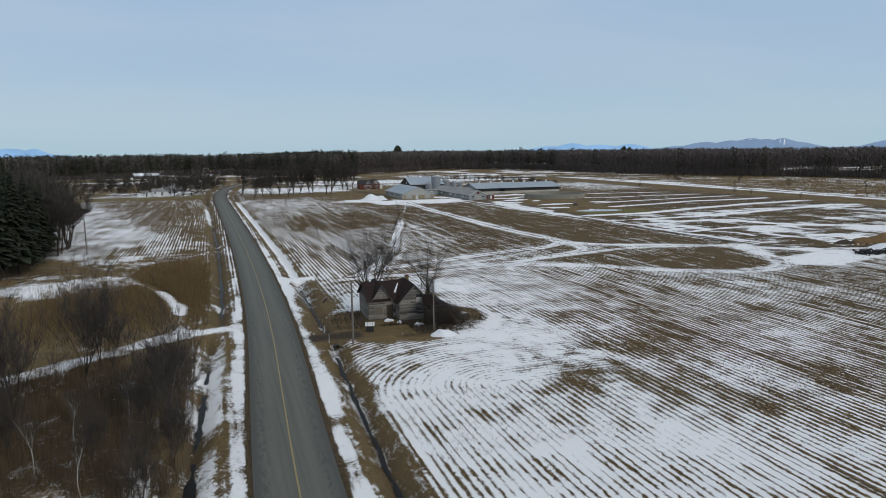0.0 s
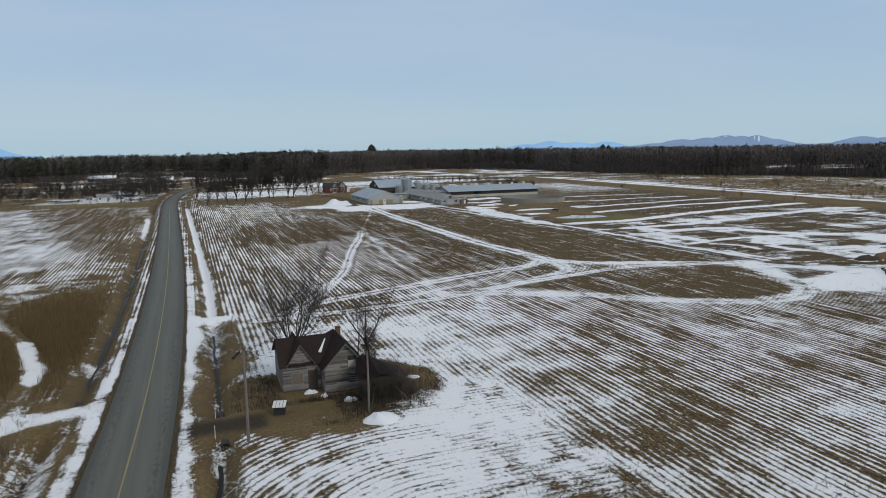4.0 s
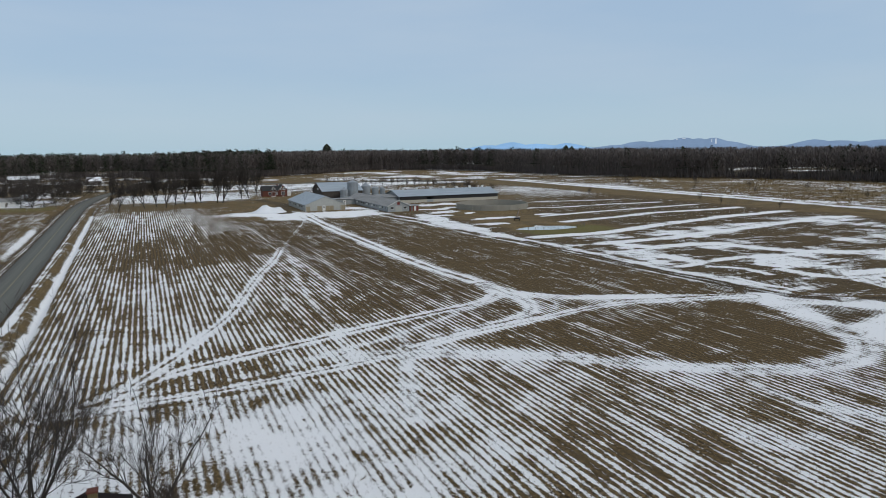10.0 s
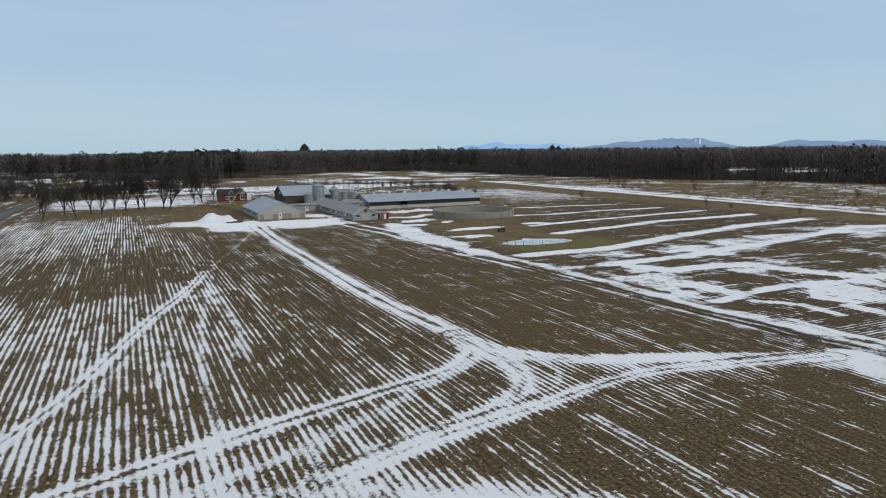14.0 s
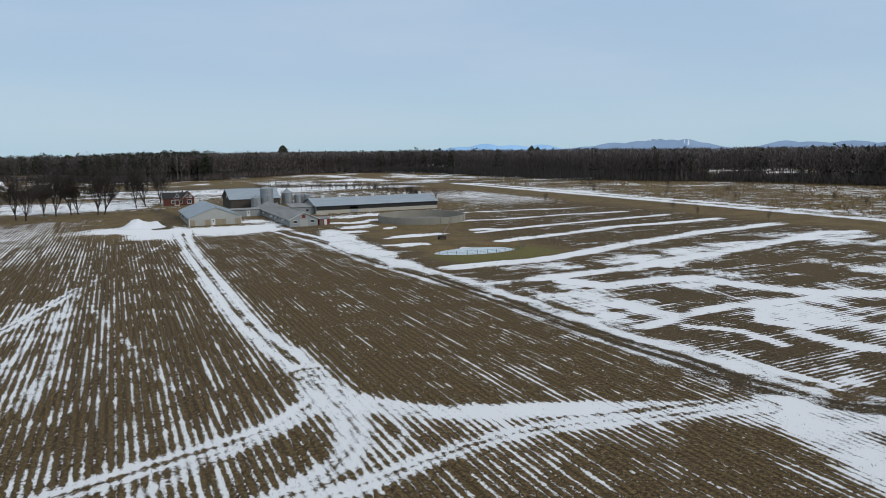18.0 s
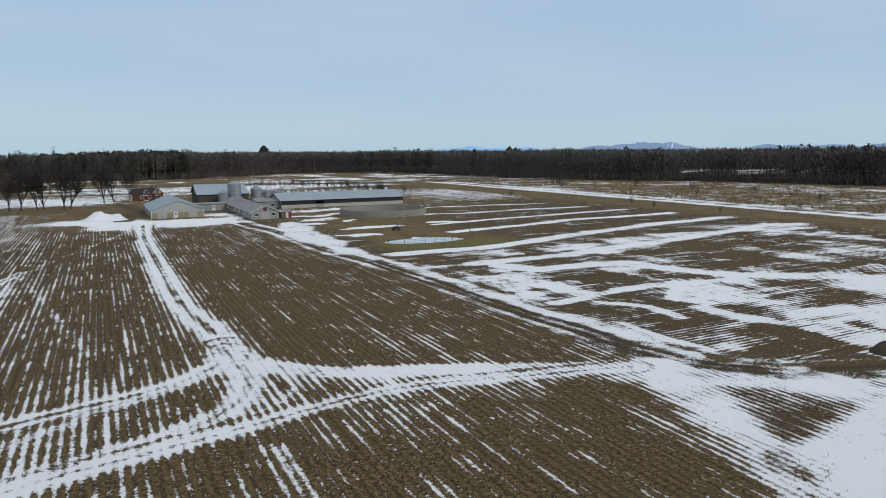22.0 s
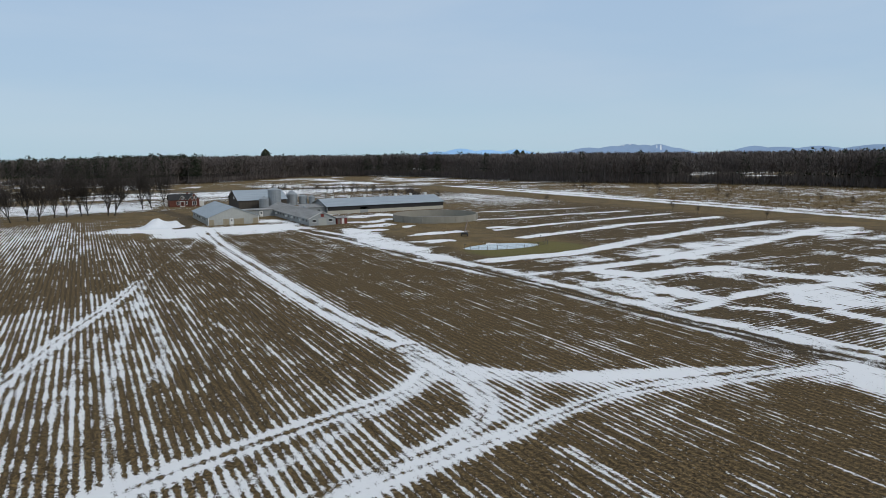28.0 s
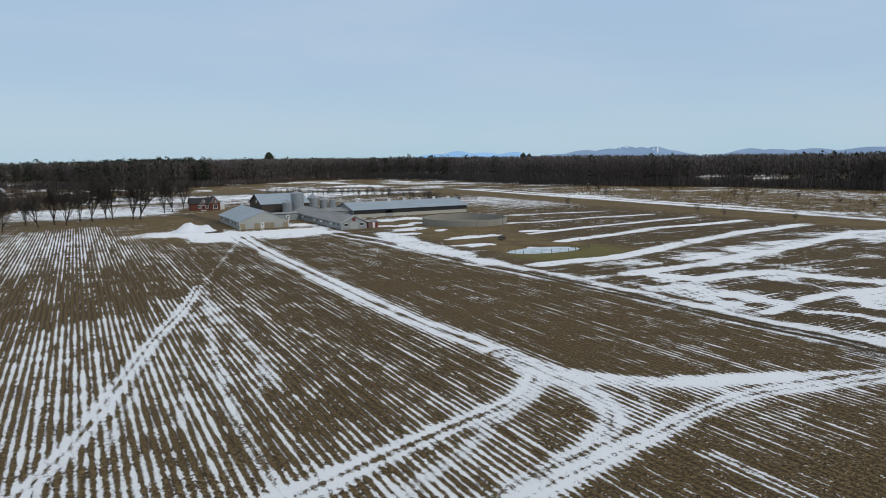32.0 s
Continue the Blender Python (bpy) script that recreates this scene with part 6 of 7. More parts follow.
def build_small_farm_things():
    t = thing("link_building", "low grey link building with a white door", "shed", pose(112.0, 345.0, 0))
    part("wall", box_bm(-0.6, 10.95, 0, 7, -0.1, 2.5), SIDING, t)
    part("roof", box_bm(-0.8, 10.95, -0.4, 7.2, 2.5, 2.66), ROOF_GREY, t)
    d = part("door", box_bm(5.3, 6.6, -0.07, -0.004, 0.0, 2.1), WHITE, t, "white door")
    part("pane", box_bm(5.7, 6.2, -0.09, -0.065, 1.1, 1.7), GLASS, d)
    t = thing("milk_house", "low grey outbuilding beside the long barn", "shed", pose(133.5, 341.0, 0))
    part("wall", box_bm(0, 8.3, 0, 9, -0.1, 2.8), SIDING, t)
    part("roof", roof_plane(-0.3, 8.6, -0.5, 9.3, 2.82, 3.6, "x", 0.1, 1.2), ROOF_GREY, t)
    part("window", boxes_bm([(1.5, 2.6, -0.05, -0.003, 1.2, 1.9), (5.2, 6.2, -0.05, -0.003, 1.2, 1.9)]), GLASS, t)
    t = thing("red_shed", "small red board lean-to shed beside the grey barn", "shed", pose(132.6, 301.2, 0))
    part("wall", box_bm(0, 3.6, 0, 3.2, -0.05, 2.0), RED, t)
    part("roof", roof_plane(-0.2, 3.9, -0.3, 3.4, 2.02, 2.4, "x", 0.08, 0.9), ROOF_GREY, t)
    part("door", box_bm(1.7, 2.6, -0.06, -0.003, 0, 1.85), WHITE, t, "pale plank door")
    part("door", box_bm(0.3, 1.3, -0.06, -0.003, 0, 1.85), GREYWOOD, t)
    bin_thing("tower_silo", "tall ribbed galvanised tower silo", 131.6, 378.3, 2.75, 8.4, 0.9, "")
    bin_thing("feed_silo", "squat galvanised silo beside the hay barn", 126.8, 376.8, 2.1, 4.7, 1.0, "")
    for x, y, r, h, cap in ((145.0, 399, 2.5, 5.0, 1.9), (140.6, 401.5, 1.4, 3.4, 0.7), (149.6, 397.5, 1.6, 4.0, 0.7), (154.4, 398.5, 1.5, 3.6, 0.6), (151.9, 402.0, 1.3, 3.8, 0.5)):
        bin_thing("grain_bin", "galvanised round grain bin with a conical roof", x, y, r, h, cap)
    # the snow heap at the yard's edge
    v, f = [], []
    n, rings = 36, 9
    for k in range(rings + 1):
        for i in range(n):
            a, q = i / n * math.tau, k / rings
            x, y = 7.6 * q * math.cos(a), 5.0 * q * math.sin(a)
            z = 3.0 * math.exp(-(((x + 1.2) / 3.4) ** 2 + (y / 2.6) ** 2)) + 1.9 * math.exp(-(((x - 4.4) / 2.0) ** 2 + ((y + 0.3) / 2.0) ** 2))
            z += (0.5 * noise.noise(Vector((x * 0.7, y * 0.7, 2))) + 0.3 * noise.noise(Vector((x * 1.9, y * 1.9, 5)))) * (1 - q**3)
            v.append((x, y, max(z, 0.02) - 0.18 * q**4))
    for k in range(rings):
        f += [(k * n + i, k * n + (i + 1) % n, (k + 1) * n + (i + 1) % n, (k + 1) * n + i) for i in range(n)]
    f.append(tuple(range(n)))
    ob = new("snow_heap", mesh_of("snow_heap", v, f, SNOW, True))
    ob.matrix_basis = pose(80.5, 324, 0)
    tagged(ob, "large ploughed heap of dirty white snow", "snow heap")
    # boom conveyor lying across the bank by the pond
    t = thing("slurry_boom", "rusty slurry pipe boom on a wheeled cart", "farm machine", pose(152, 250, 0, 0, 0, 57))
    part("boom", tube_arrays([(0, 0, 0.9), (10, 0, 1.7), (21, 0, 2.3)], [0.16, 0.15, 0.12], 7), worn("rusty_pipe", (0.16, 0.10, 0.07), (0.22, 0.17, 0.13), 0.8, 2), t)
    for x in (3, 7, 11, 15):
        part("strut", tube_arrays([(x, 0, 0.9 + x * 0.07), (x + 1.6, 0.0, 2.1 + x * 0.06), (x + 3.2, 0, 1.1 + x * 0.075)], [0.05] * 3, 5), GREYWOOD, t)
    part("cart", box_bm(-1.2, 1.2, -0.8, 0.8, 0.55, 0.95, 0.05), BLACK, t)
    for x in (-0.6, 0.6):
        for y in (-0.95, 0.8):
            bm = bmesh.new()
            bmesh.ops.create_cone(bm, cap_ends=True, segments=16, radius1=0.42, radius2=0.42, depth=0.18, matrix=pose(x, y + 0.07, 0.38, 90, 0, 0))
            part("wheel", bm, TYRE, t)
    part("leg", tube_arrays([(20.5, -1.2, -0.1), (20.5, 0, 2.2), (20.5, 1.2, -0.1)], [0.06] * 3, 5), GREYWOOD, t)
    # pond fence
    line = [(139.2, 228), (140.6, 223.6), (147, 221.2), (154, 220.8), (160.5, 223.2), (163.5, 228), (165.5, 233)]
    t = thing("pond_fence", "thin wire fence on posts round the pond", "fence", pose(139.2, 228, 0))
    pts = catmull([(a, b, 0) for a, b in line], 2.0)
    for p in pts:
        part("post", box_bm(p.x - 139.24, p.x - 139.16, p.y - 228.04, p.y - 227.96, -0.3, 1.15), GREYWOOD, t)
    for z in (0.4, 0.75, 1.08):
        part("wire", tube_arrays([(p.x - 139.2, p.y - 228, z) for p in pts], [0.02] * len(pts), 4), WIRE, t)


build_shed()
build_grey_barn()
build_old_barn()
build_long_barn()
build_tank()
build_farmhouse()
build_small_farm_things()


# ---- the abandoned house ----
def board_wall(x0, x1, z0, z1, y, peak=None, board=0.155, seed=1, gaps=()):
    """Lapped weatherboards on a wall that faces -y, under an optional gable peak (x, z); some boards slip or are gone."""
    rng = random.Random(seed)
    bm = bmesh.new()
    z = z0
    top = peak[1] if peak else z1
    while z < top - 0.03:
        a, b = x0, x1
        zt = min(z + board, top)
        if peak and zt > z1:
            f = (zt - z1) / (peak[1] - z1)
            a, b = x0 + (peak[0] - x0) * f, x1 + (peak[0] - x1) * f
        spans = [(a, b)]
        for ga, gb, gz0, gz1 in gaps:
            if gz0 - 0.04 < z + board / 2 < gz1 + 0.04:
                spans = [s for p, q in spans for s in ((p, min(q, ga)), (max(p, gb), q)) if s[1] - s[0] > 0.05]
        for p, q in spans:
            cuts = [p]
            while cuts[-1] < q - 0.1:
                cuts.append(min(q, cuts[-1] + rng.uniform(1.2, 2.8)))
            for c0, c1 in zip(cuts[:-1], cuts[1:]):
                if rng.random() < 0.06:
                    continue
                d0, d1 = rng.gauss(0, 0.016), rng.gauss(0, 0.016)
                pts = [(c0 + 0.004, y - 0.035, z + d0), (c1 - 0.004, y - 0.035, z + d1), (c1 - 0.004, y - 0.008, zt + 0.02 + d1), (c0 + 0.004, y - 0.008, zt + 0.02 + d0)]
                back = [(c, y + 0.01, zz) for c, _, zz in pts]
                vs = [bm.verts.new(v) for v in pts + back]
                for fc in ((0, 1, 2, 3), (7, 6, 5, 4), (0, 4, 5, 1), (3, 2, 6, 7), (0, 3, 7, 4), (1, 5, 6, 2)):
                    bm.faces.new([vs[i] for i in fc])
        z += board
    return bm


def build_ruin():
    t = thing("abandoned_house", "derelict grey clapboard house with dark rusted roof", "house", pose(29, 92, 0, 0.0, 0, 0))
    sh = Matrix.Translation((-29, -92, 0))

    def add(name, bm, mat, parent=t, label=""):
        bm.transform(sh)
        ob = part(name, bm, mat, parent, label)
        if name == "clapboard_wall":
            ob["kind"] = "stuff"
        return ob

    lx0, lx1, ly0, ly1, le = 25.35, 29.4, 89.0, 95.2, 3.0
    lr, lm = 5.0, 92.1
    rx0, rx1, ry0, ry1, re = 29.4, 33.7, 87.0, 97.2, 2.9
    rr, rm = 5.2, 31.6
    # inner shells
    add("shell", gable_shell(lx0 + 0.02, lx1, ly0 + 0.03, ly1, le, lr - 0.12, "x"), BARNWOOD)
    add("shell", gable_shell(rx0, rx1 - 0.02, ry0 + 0.03, 93.0, re, rr - 0.12), BARNWOOD)
    add("shell", box_bm(rx0, rx1 - 0.02, 93.0, 96.6, -0.1, re - 0.05), BARNWOOD)
    dx = 27.25
    add("shell", gable_shell(dx - 1.25, dx + 1.25, ly0 + 0.025, lm, le - 0.3, 5.0), BARNWOOD)
    # weatherboards
    add("clapboard_wall", board_wall(lx0, lx1 - 0.05, 0.1, le, ly0, None, seed=3, gaps=((26.3, 27.45, 0.75, 1.9), (28.0, 29.0, 0.1, 2.15))), CLAP, label="weathered grey clapboards")
    add("clapboard_wall", board_wall(dx - 1.3, dx + 1.3, le - 0.2, le, ly0 - 0.01, (dx, 5.0), seed=4, gaps=((27.0, 27.6, 3.15, 3.85),)), CLAP, label="weathered gable clapboards")
    add("clapboard_wall", board_wall(rx0, rx1, 0.1, re, ry0, (rm, rr - 0.05), seed=5, gaps=((31.85, 32.75, 2.55, 3.75), (31.9, 32.6, 0.95, 1.75))), CLAP, label="weathered grey clapboards, some slipped")
    side = board_wall(0, 2.0, 0.1, re, 0, None, seed=8)
    side.transform(pose(rx0, ly0, 0, 0, 0, -90))
    add("clapboard_wall", side, CLAP)
    side = board_wall(0, 6.0, 0.1, le, 0, None, seed=9)
    side.transform(pose(lx0, ly1 - 0.1, 0, 0, 0, -90))
    add("clapboard_wall", side, CLAP)
    add("skirt_board", boxes_bm([(lx0 - 0.04, lx1 - 0.02, ly0 - 0.05, ly0 + 0.02, -0.05, 0.14)]), BARNWOOD)
    # openings
    w = add("boarded_window", boxes_bm([(26.32, 27.43, ly0 - 0.03, ly0 + 0.02, 0.78, 1.88)]), PLY_GREY, label="window closed with bare plywood")
    for a, b, c, d in ((26.22, 26.31, 0.66, 2.0), (27.44, 27.53, 0.66, 2.0), (26.31, 27.44, 1.89, 2.0), (26.31, 27.44, 0.66, 0.77)):
        q = boxes_bm([(a, b, ly0 - 0.055, ly0 + 0.01, c, d)])
        q.transform(sh)
        part("frame_board", q, CLAP, w)
    add("boarded_door", boxes_bm([(28.02, 28.98, ly0 - 0.03, ly0 + 0.02, 0.1, 2.12)]), worn("brown_door_board", (0.10, 0.075, 0.05), (0.07, 0.055, 0.04), 0.9, 2, (3, 3, 0.4)), label="brown boarded door")
    for k in range(3):
        add("porch_plank", boxes_bm([(27.8, 29.3, ly0 - 0.06, ly0 - 0.04, 2.2 + k * 0.17, 2.34 + k * 0.17)]), CLAP)
    g = add("gable_window", boxes_bm([(27.02, 27.58, ly0 - 0.02, ly0 + 0.02, 3.17, 3.83)]), CLAP, label="small boarded gable window")
    for a, b, c, d in ((26.92, 27.01, 3.1, 3.9), (27.59, 27.68, 3.1, 3.9), (26.92, 27.68, 3.9, 4.0), (26.92, 27.68, 3.0, 3.1)):
        q = boxes_bm([(a, b, ly0 - 0.06, ly0, c, d)])
        q.transform(sh)
        part("frame_board", q, CLAP, g)
    g = add("broken_window", boxes_bm([(31.87, 32.73, ry0 - 0.005, ry0 + 0.02, 2.57, 3.73)]), BLACK, label="broken upper window, half boarded white")
    q = boxes_bm([(31.9, 32.7, ry0 - 0.03, ry0 - 0.008, 2.6, 3.3)])
    q.transform(sh)
    part("white_board", q, worn("pale_board", (0.45, 0.44, 0.41), (0.33, 0.31, 0.28), 0.8, 2), g)
    g = add("broken_window", boxes_bm([(31.92, 32.58, ry0 - 0.005, ry0 + 0.02, 0.97, 1.73)]), BLACK, label="broken lower window with slats")
    for k in range(3):
        q = boxes_bm([(31.9, 32.6, ry0 - 0.035, ry0 - 0.01, 1.1 + k * 0.22, 1.18 + k * 0.22)])
        q.transform(sh)
        part("slat", q, CLAP, g)
    # roofs
    s = (lr - le) / (lm - ly0)
    add("roof_slope", roof_plane(lx0 - 0.35, 31.4, ly0 - 0.35, lm, le - 0.35 * s, lr, "x", 0.05, 0.42), ROOF_DARK, label="dark rusted sheet roof")
    add("roof_slope", roof_plane(lx0 - 0.35, 31.4, ly1 + 0.3, lm, le - 0.3 * s, lr, "x", 0.05, 0.42), ROOF_DARK)
    for sd in (-1, 1):
        add("dormer_roof", roof_plane(dx + sd * 1.62, dx, ly0 - 0.3, lm + 2.2, 2.62, 5.06, "y", 0.05, 0.42), ROOF_DARK)
        add("bargeboard", roof_plane(dx + sd * 1.64, dx, ly0 - 0.34, ly0 - 0.30, 2.52, 4.98, "y", 0.12), CLAP, label="grey bargeboard")
        s2 = (rr - re) / (rm - rx0)
        o = 0.35 if sd < 0 else 0.15
        ex = rx0 - o if sd < 0 else rx1 + o
        add("roof_slope", roof_plane(ex, rm, ry0 - 0.35, 93.0, re - o * s2, rr + 0.03, "y", 0.05, 0.42), ROOF_DARK, label="dark rusted sheet roof")
        add("bargeboard", roof_plane(ex, rm, ry0 - 0.40, ry0 - 0.35, re - o * s2 - 0.12, rr - 0.09, "y", 0.14), CLAP, label="grey bargeboard")
    # the back of the cross wing ends in a hip
    bm = bmesh.new()
    a, b = rx0 - 0.35, rx1 + 0.15
    low = re - 0.35 * s2
    ring = [bm.verts.new(v) for v in ((a, 93.0, low), (rm, 93.0, rr + 0.06), (b, 93.0, low + 0.2), (b, 96.9, low + 0.1), (a, 96.9, low))]
    for q in ((0, 1, 4), (1, 3, 4), (1, 2, 3)):
        bm.faces.new([ring[i] for i in q])
    bmesh.ops.solidify(bm, geom=bm.faces[:], thickness=0.05)
    add("hip_roof", bm, ROOF_DARK)
    c = add("chimney", boxes_bm([(31.75, 32.25, 92.0, 92.5, 4.6, 5.55)]), worn("mossy_chimney_brick", (0.17, 0.14, 0.06), (0.10, 0.07, 0.045), 0.95, 2), label="mossy brick chimney")
    q = boxes_bm([(31.7, 32.3, 91.95, 92.55, 5.55, 5.65)])
    q.transform(sh)
    part("cap", q, BRICK, c)
    # old snow left in the roof valley
    v = [(29.35, 89.95, 3.66), (29.62, 89.8, 3.62), (30.42, 91.4, 4.62), (30.34, 91.45, 4.66)]
    add("roof_snow", prism(v, (0, 0, 0), (0, 0, 0.07)), SNOW, label="strip of snow in the roof valley")
    return t


def build_lean_to():
    t = thing("collapsed_lean_to", "sagging dark-roofed lean-to overgrown with dry vines", "shed", pose(35.6, 86, 0))
    sh = Matrix.Translation((-35.6, -86, 0))

    def add(name, bm, mat, label=""):
        bm.transform(sh)
        return part(name, bm, mat, t, label)

    add("wall", prism([(33.0, 83.7, -0.1), (35.9, 83.5, -0.1), (36.3, 88.6, -0.1), (33.75, 89.0, -0.1), (33.75, 86.9, -0.1), (33.0, 86.9, -0.1)], (0, 0, 0), (0, 0, 1.45)), BARNWOOD)
    front = board_wall(33.0, 35.9, 0.2, 2.1, 83.45, None, seed=21)
    add("front_boards", front, BARNWOOD)
    bm = bmesh.new()
    e = [bm.verts.new(v) for v in ((31.9, 83.9, 2.75), (34.2, 83.2, 2.75), (36.4, 83.2, 2.1), (37.1, 86.0, 1.75), (37.2, 88.8, 1.6), (35.4, 89.4, 2.2), (33.76, 89.6, 2.6))]
    r = [bm.verts.new(v) for v in ((32.9, 86.85, 3.7), (33.9, 86.0, 3.8), (35.1, 86.8, 3.0), (33.76, 88.0, 3.5))]
    for q in ((e[0], e[1], r[1], r[0]), (e[1], e[2], r[2], r[1]), (e[2], e[3], r[2]), (e[3], e[4], r[2]), (e[4], e[5], r[1], r[2]), (e[5], e[6], r[3], r[1]), (r[0], r[1], r[3])):
        bm.faces.new(q)
    bmesh.ops.solidify(bm, geom=bm.faces[:], thickness=0.06)
    add("roof", bm, ROOF_DARK, "sagging dark sheet roof")
    for k, (a, b) in enumerate((((35.6, 82.9, 1.5), (37.0, 82.0, -0.05)), ((36.2, 83.0, 1.4), (36.4, 82.5, -0.05)), ((33.6, 82.9, 1.5), (33.2, 82.3, -0.05)))):
        v, f = tube_arrays([Vector(a) - Vector((35.6, 86, 0)), Vector(b) - Vector((35.6, 86, 0))], [0.05, 0.05], 5)
        part("fallen_beam", (v, f), GREYWOOD, t)
    # vines: tangled stems over the front and roof
    rng = random.Random(4)
    verts, faces = [], []
    for _ in range(4000):
        x, y, z0 = rng.uniform(32.3, 36.8), rng.uniform(82.3, 83.4), 1.7
        kind = rng.random()
        if kind < 0.3:
            x, y, z0 = rng.uniform(36.4, 38.4), rng.uniform(82.8, 91), 0.6
        elif kind < 0.38:
            x, y, z0 = rng.gauss(33.9, 0.5), rng.uniform(83.4, 87.5), 2.9
        elif kind < 0.58:
            a = rng.random() * math.tau
            x, y, z0 = 35.6 + 0.55 * math.cos(a), 92.2 + 0.5 * math.sin(a), 4.6
        p = Vector((x, y, z0 * rng.random() ** 0.8))
        d = Vector((rng.gauss(0, 0.5), rng.gauss(0.1, 0.4), 1)).normalized()
        ln = rng.uniform(0.7, 1.7)
        w = d.orthogonal().normalized() * rng.uniform(0.008, 0.02)
        q = p + d * ln * 0.6
        e2 = q + (d + Vector((rng.gauss(0, 0.6), rng.gauss(0, 0.6), -0.4))).normalized() * ln * 0.5
        n = len(verts)
        off = Vector((35.6, 86, 0))
        verts += [p - w - off, p + w - off, q + w - off, q - w - off, e2 - off]
        faces += [(n, n + 1, n + 2, n + 3), (n + 3, n + 2, n + 4)]
    ob = part("vines", (verts, faces), VINE, t, "tangle of dry vines")
    ob["kind"] = "stuff"
    return t


def lump(name, label, category, x, y, sx, sy, sz, seed, material, spike=0.35, z=0.0, n=18):
    """An uneven heap: a dome with two scales of relief, sitting on the ground."""
    v, f, rings = [], [], 7
    for k in range(rings + 1):
        q = k / rings
        for i in range(n):
            a = i / n * math.tau
            rr = q * (1 + 0.22 * noise.noise(Vector((math.cos(a) * 1.3, math.sin(a) * 1.3, seed))))
            px, py = sx * rr * math.cos(a), sy * rr * math.sin(a)
            h = sz * (1 - q**2) ** 0.8 * (1 + spike * 2 * noise.noise(Vector((px / sx * 2.2, py / sy * 2.2, seed + 7)))) + sz * spike * 0.5 * noise.noise(Vector((px / sx * 6, py / sy * 6, seed))) * (1 - q)
            v.append((px, py, max(h, -0.02) if q < 1 else -0.06))
    for k in range(rings):
        f += [(k * n + i, k * n + (i + 1) % n, (k + 1) * n + (i + 1) % n, (k + 1) * n + i) for i in range(n)]
    f.append(tuple(range(n)))
    ob = new(name, mesh_of(name, v, f, material, True))
    ob.matrix_basis = pose(x, y, z)
    return tagged(ob, label, category)


def pole_thing(x, y, h, r, label, arms=0, wires=(), group="utility poles"):
    t = thing("utility_pole", label, "pole", pose(x, y, ground_z(x, y)), group)
    part("pole", tube_arrays([(0, 0, -0.4), (0.02, 0, h * 0.5), (0, 0, h)], [r, r * 0.88, r * 0.72], 8), GREYWOOD, t)
    for k in range(arms):
        part("crossarm", box_bm(-0.9, 0.9, -0.06, 0.06, h - 0.55 - k * 0.8, h - 0.43 - k * 0.8), GREYWOOD, t)
        for a in (-0.8, -0.35, 0.35, 0.8):
            part("insulator", tube_arrays([(a, 0, h - 0.43 - k * 0.8), (a, 0, h - 0.24 - k * 0.8)], [0.05, 0.035], 6), CONCRETE, t)
    return t


def cable(a, b, sag, r=0.012):
    pts = []
    for k in range(17):
        q = k / 16
        p = Vector(a).lerp(Vector(b), q)
        p.z -= sag * 4 * q * (1 - q)
        pts.append(p)
    v, f = tube_arrays(pts, [r] * 17, 4)
    ob = new("overhead_cable", mesh_of("overhead_cable", v, f, WIRE))
    return tagged(ob, "thin black overhead cable between poles", "cable", "overhead cables")


build_ruin()
build_lean_to()
pole_thing(20.9, 78.2, 8.2, 0.15, "weathered grey utility pole beside the drive", 0)
pole_thing(32.4, 80.6, 6.1, 0.12, "bare grey service pole before the ruined house", 0)
cable((20.9, 78.2, 8.0), (32.4, 80.6, 5.95), 0.5)
cable((32.4, 80.6, 5.9), (31.5, 87.0, 5.0), 0.2)
pole_thing(-24.4, 176, 9.0, 0.15, "leaning grey utility pole at the meadow's edge", 0)
pole_thing(-34.5, 192, 10.5, 0.15, "grey utility pole among the meadow trees", 0)
pole_thing(-0.8, 395, 8.8, 0.15, "grey utility pole beside the road bend", 1)
pole_thing(145.5, 351, 8.0, 0.14, "grey farm utility pole beside the barn", 1)
pole_thing(35, 520, 9.5, 0.16, "grey utility pole by the far road", 1)
pole_thing(90, 572, 9.5, 0.16, "grey utility pole by the far road", 1)

# the white-lidded box in the yard
t = thing("well_box", "black wooden well box with a white lid", "box", pose(24.3, 83.6, 0, 0, 0, -14))
part("body", box_bm(-0.5, 0.5, -0.55, 0.55, -0.02, 0.85, 0.02), BLACK, t)
lid = part("lid", box_bm(-0.62, 0.62, -0.68, 0.68, 0.86, 0.95, 0.02), WHITE, t, "white sloping lid", pose(0, 0, 0.05, 7, 0, 0))
for a in (-0.3, 0.02, 0.34):
    part("batten", box_bm(a - 0.02, a + 0.02, -0.66, 0.66, 0.952, 0.975), GREYWOOD, t, at=pose(0, 0, 0.05, 7, 0, 0))

# heaps of old snow and rubble in the yard
lump("snow_rubble", "dirty melting snow heap with broken lumps", "snow heap", 33.0, 78.3, 1.9, 1.2, 0.55, 3, SNOW, 0.5, n=30)
lump("snow_rubble", "small clod of white snow by the wall", "snow heap", 28.0, 87.9, 0.8, 0.4, 0.3, 5, SNOW, 0.5, n=30)
lump("snow_rubble", "small clod of white snow by the wall", "snow heap", 29.2, 86.4, 0.4, 0.45, 0.25, 6, SNOW, 0.5, n=30)
lump("snow_rubble", "small clod of white snow in dead grass", "snow heap", 31.4, 84.3, 0.8, 0.5, 0.3, 8, SNOW, 0.5, n=30)
lump("snow_rubble", "thin patch of old snow beside the ruin", "snow heap", 39.2, 88.2, 1.0, 0.5, 0.22, 9, SNOW, 0.5)
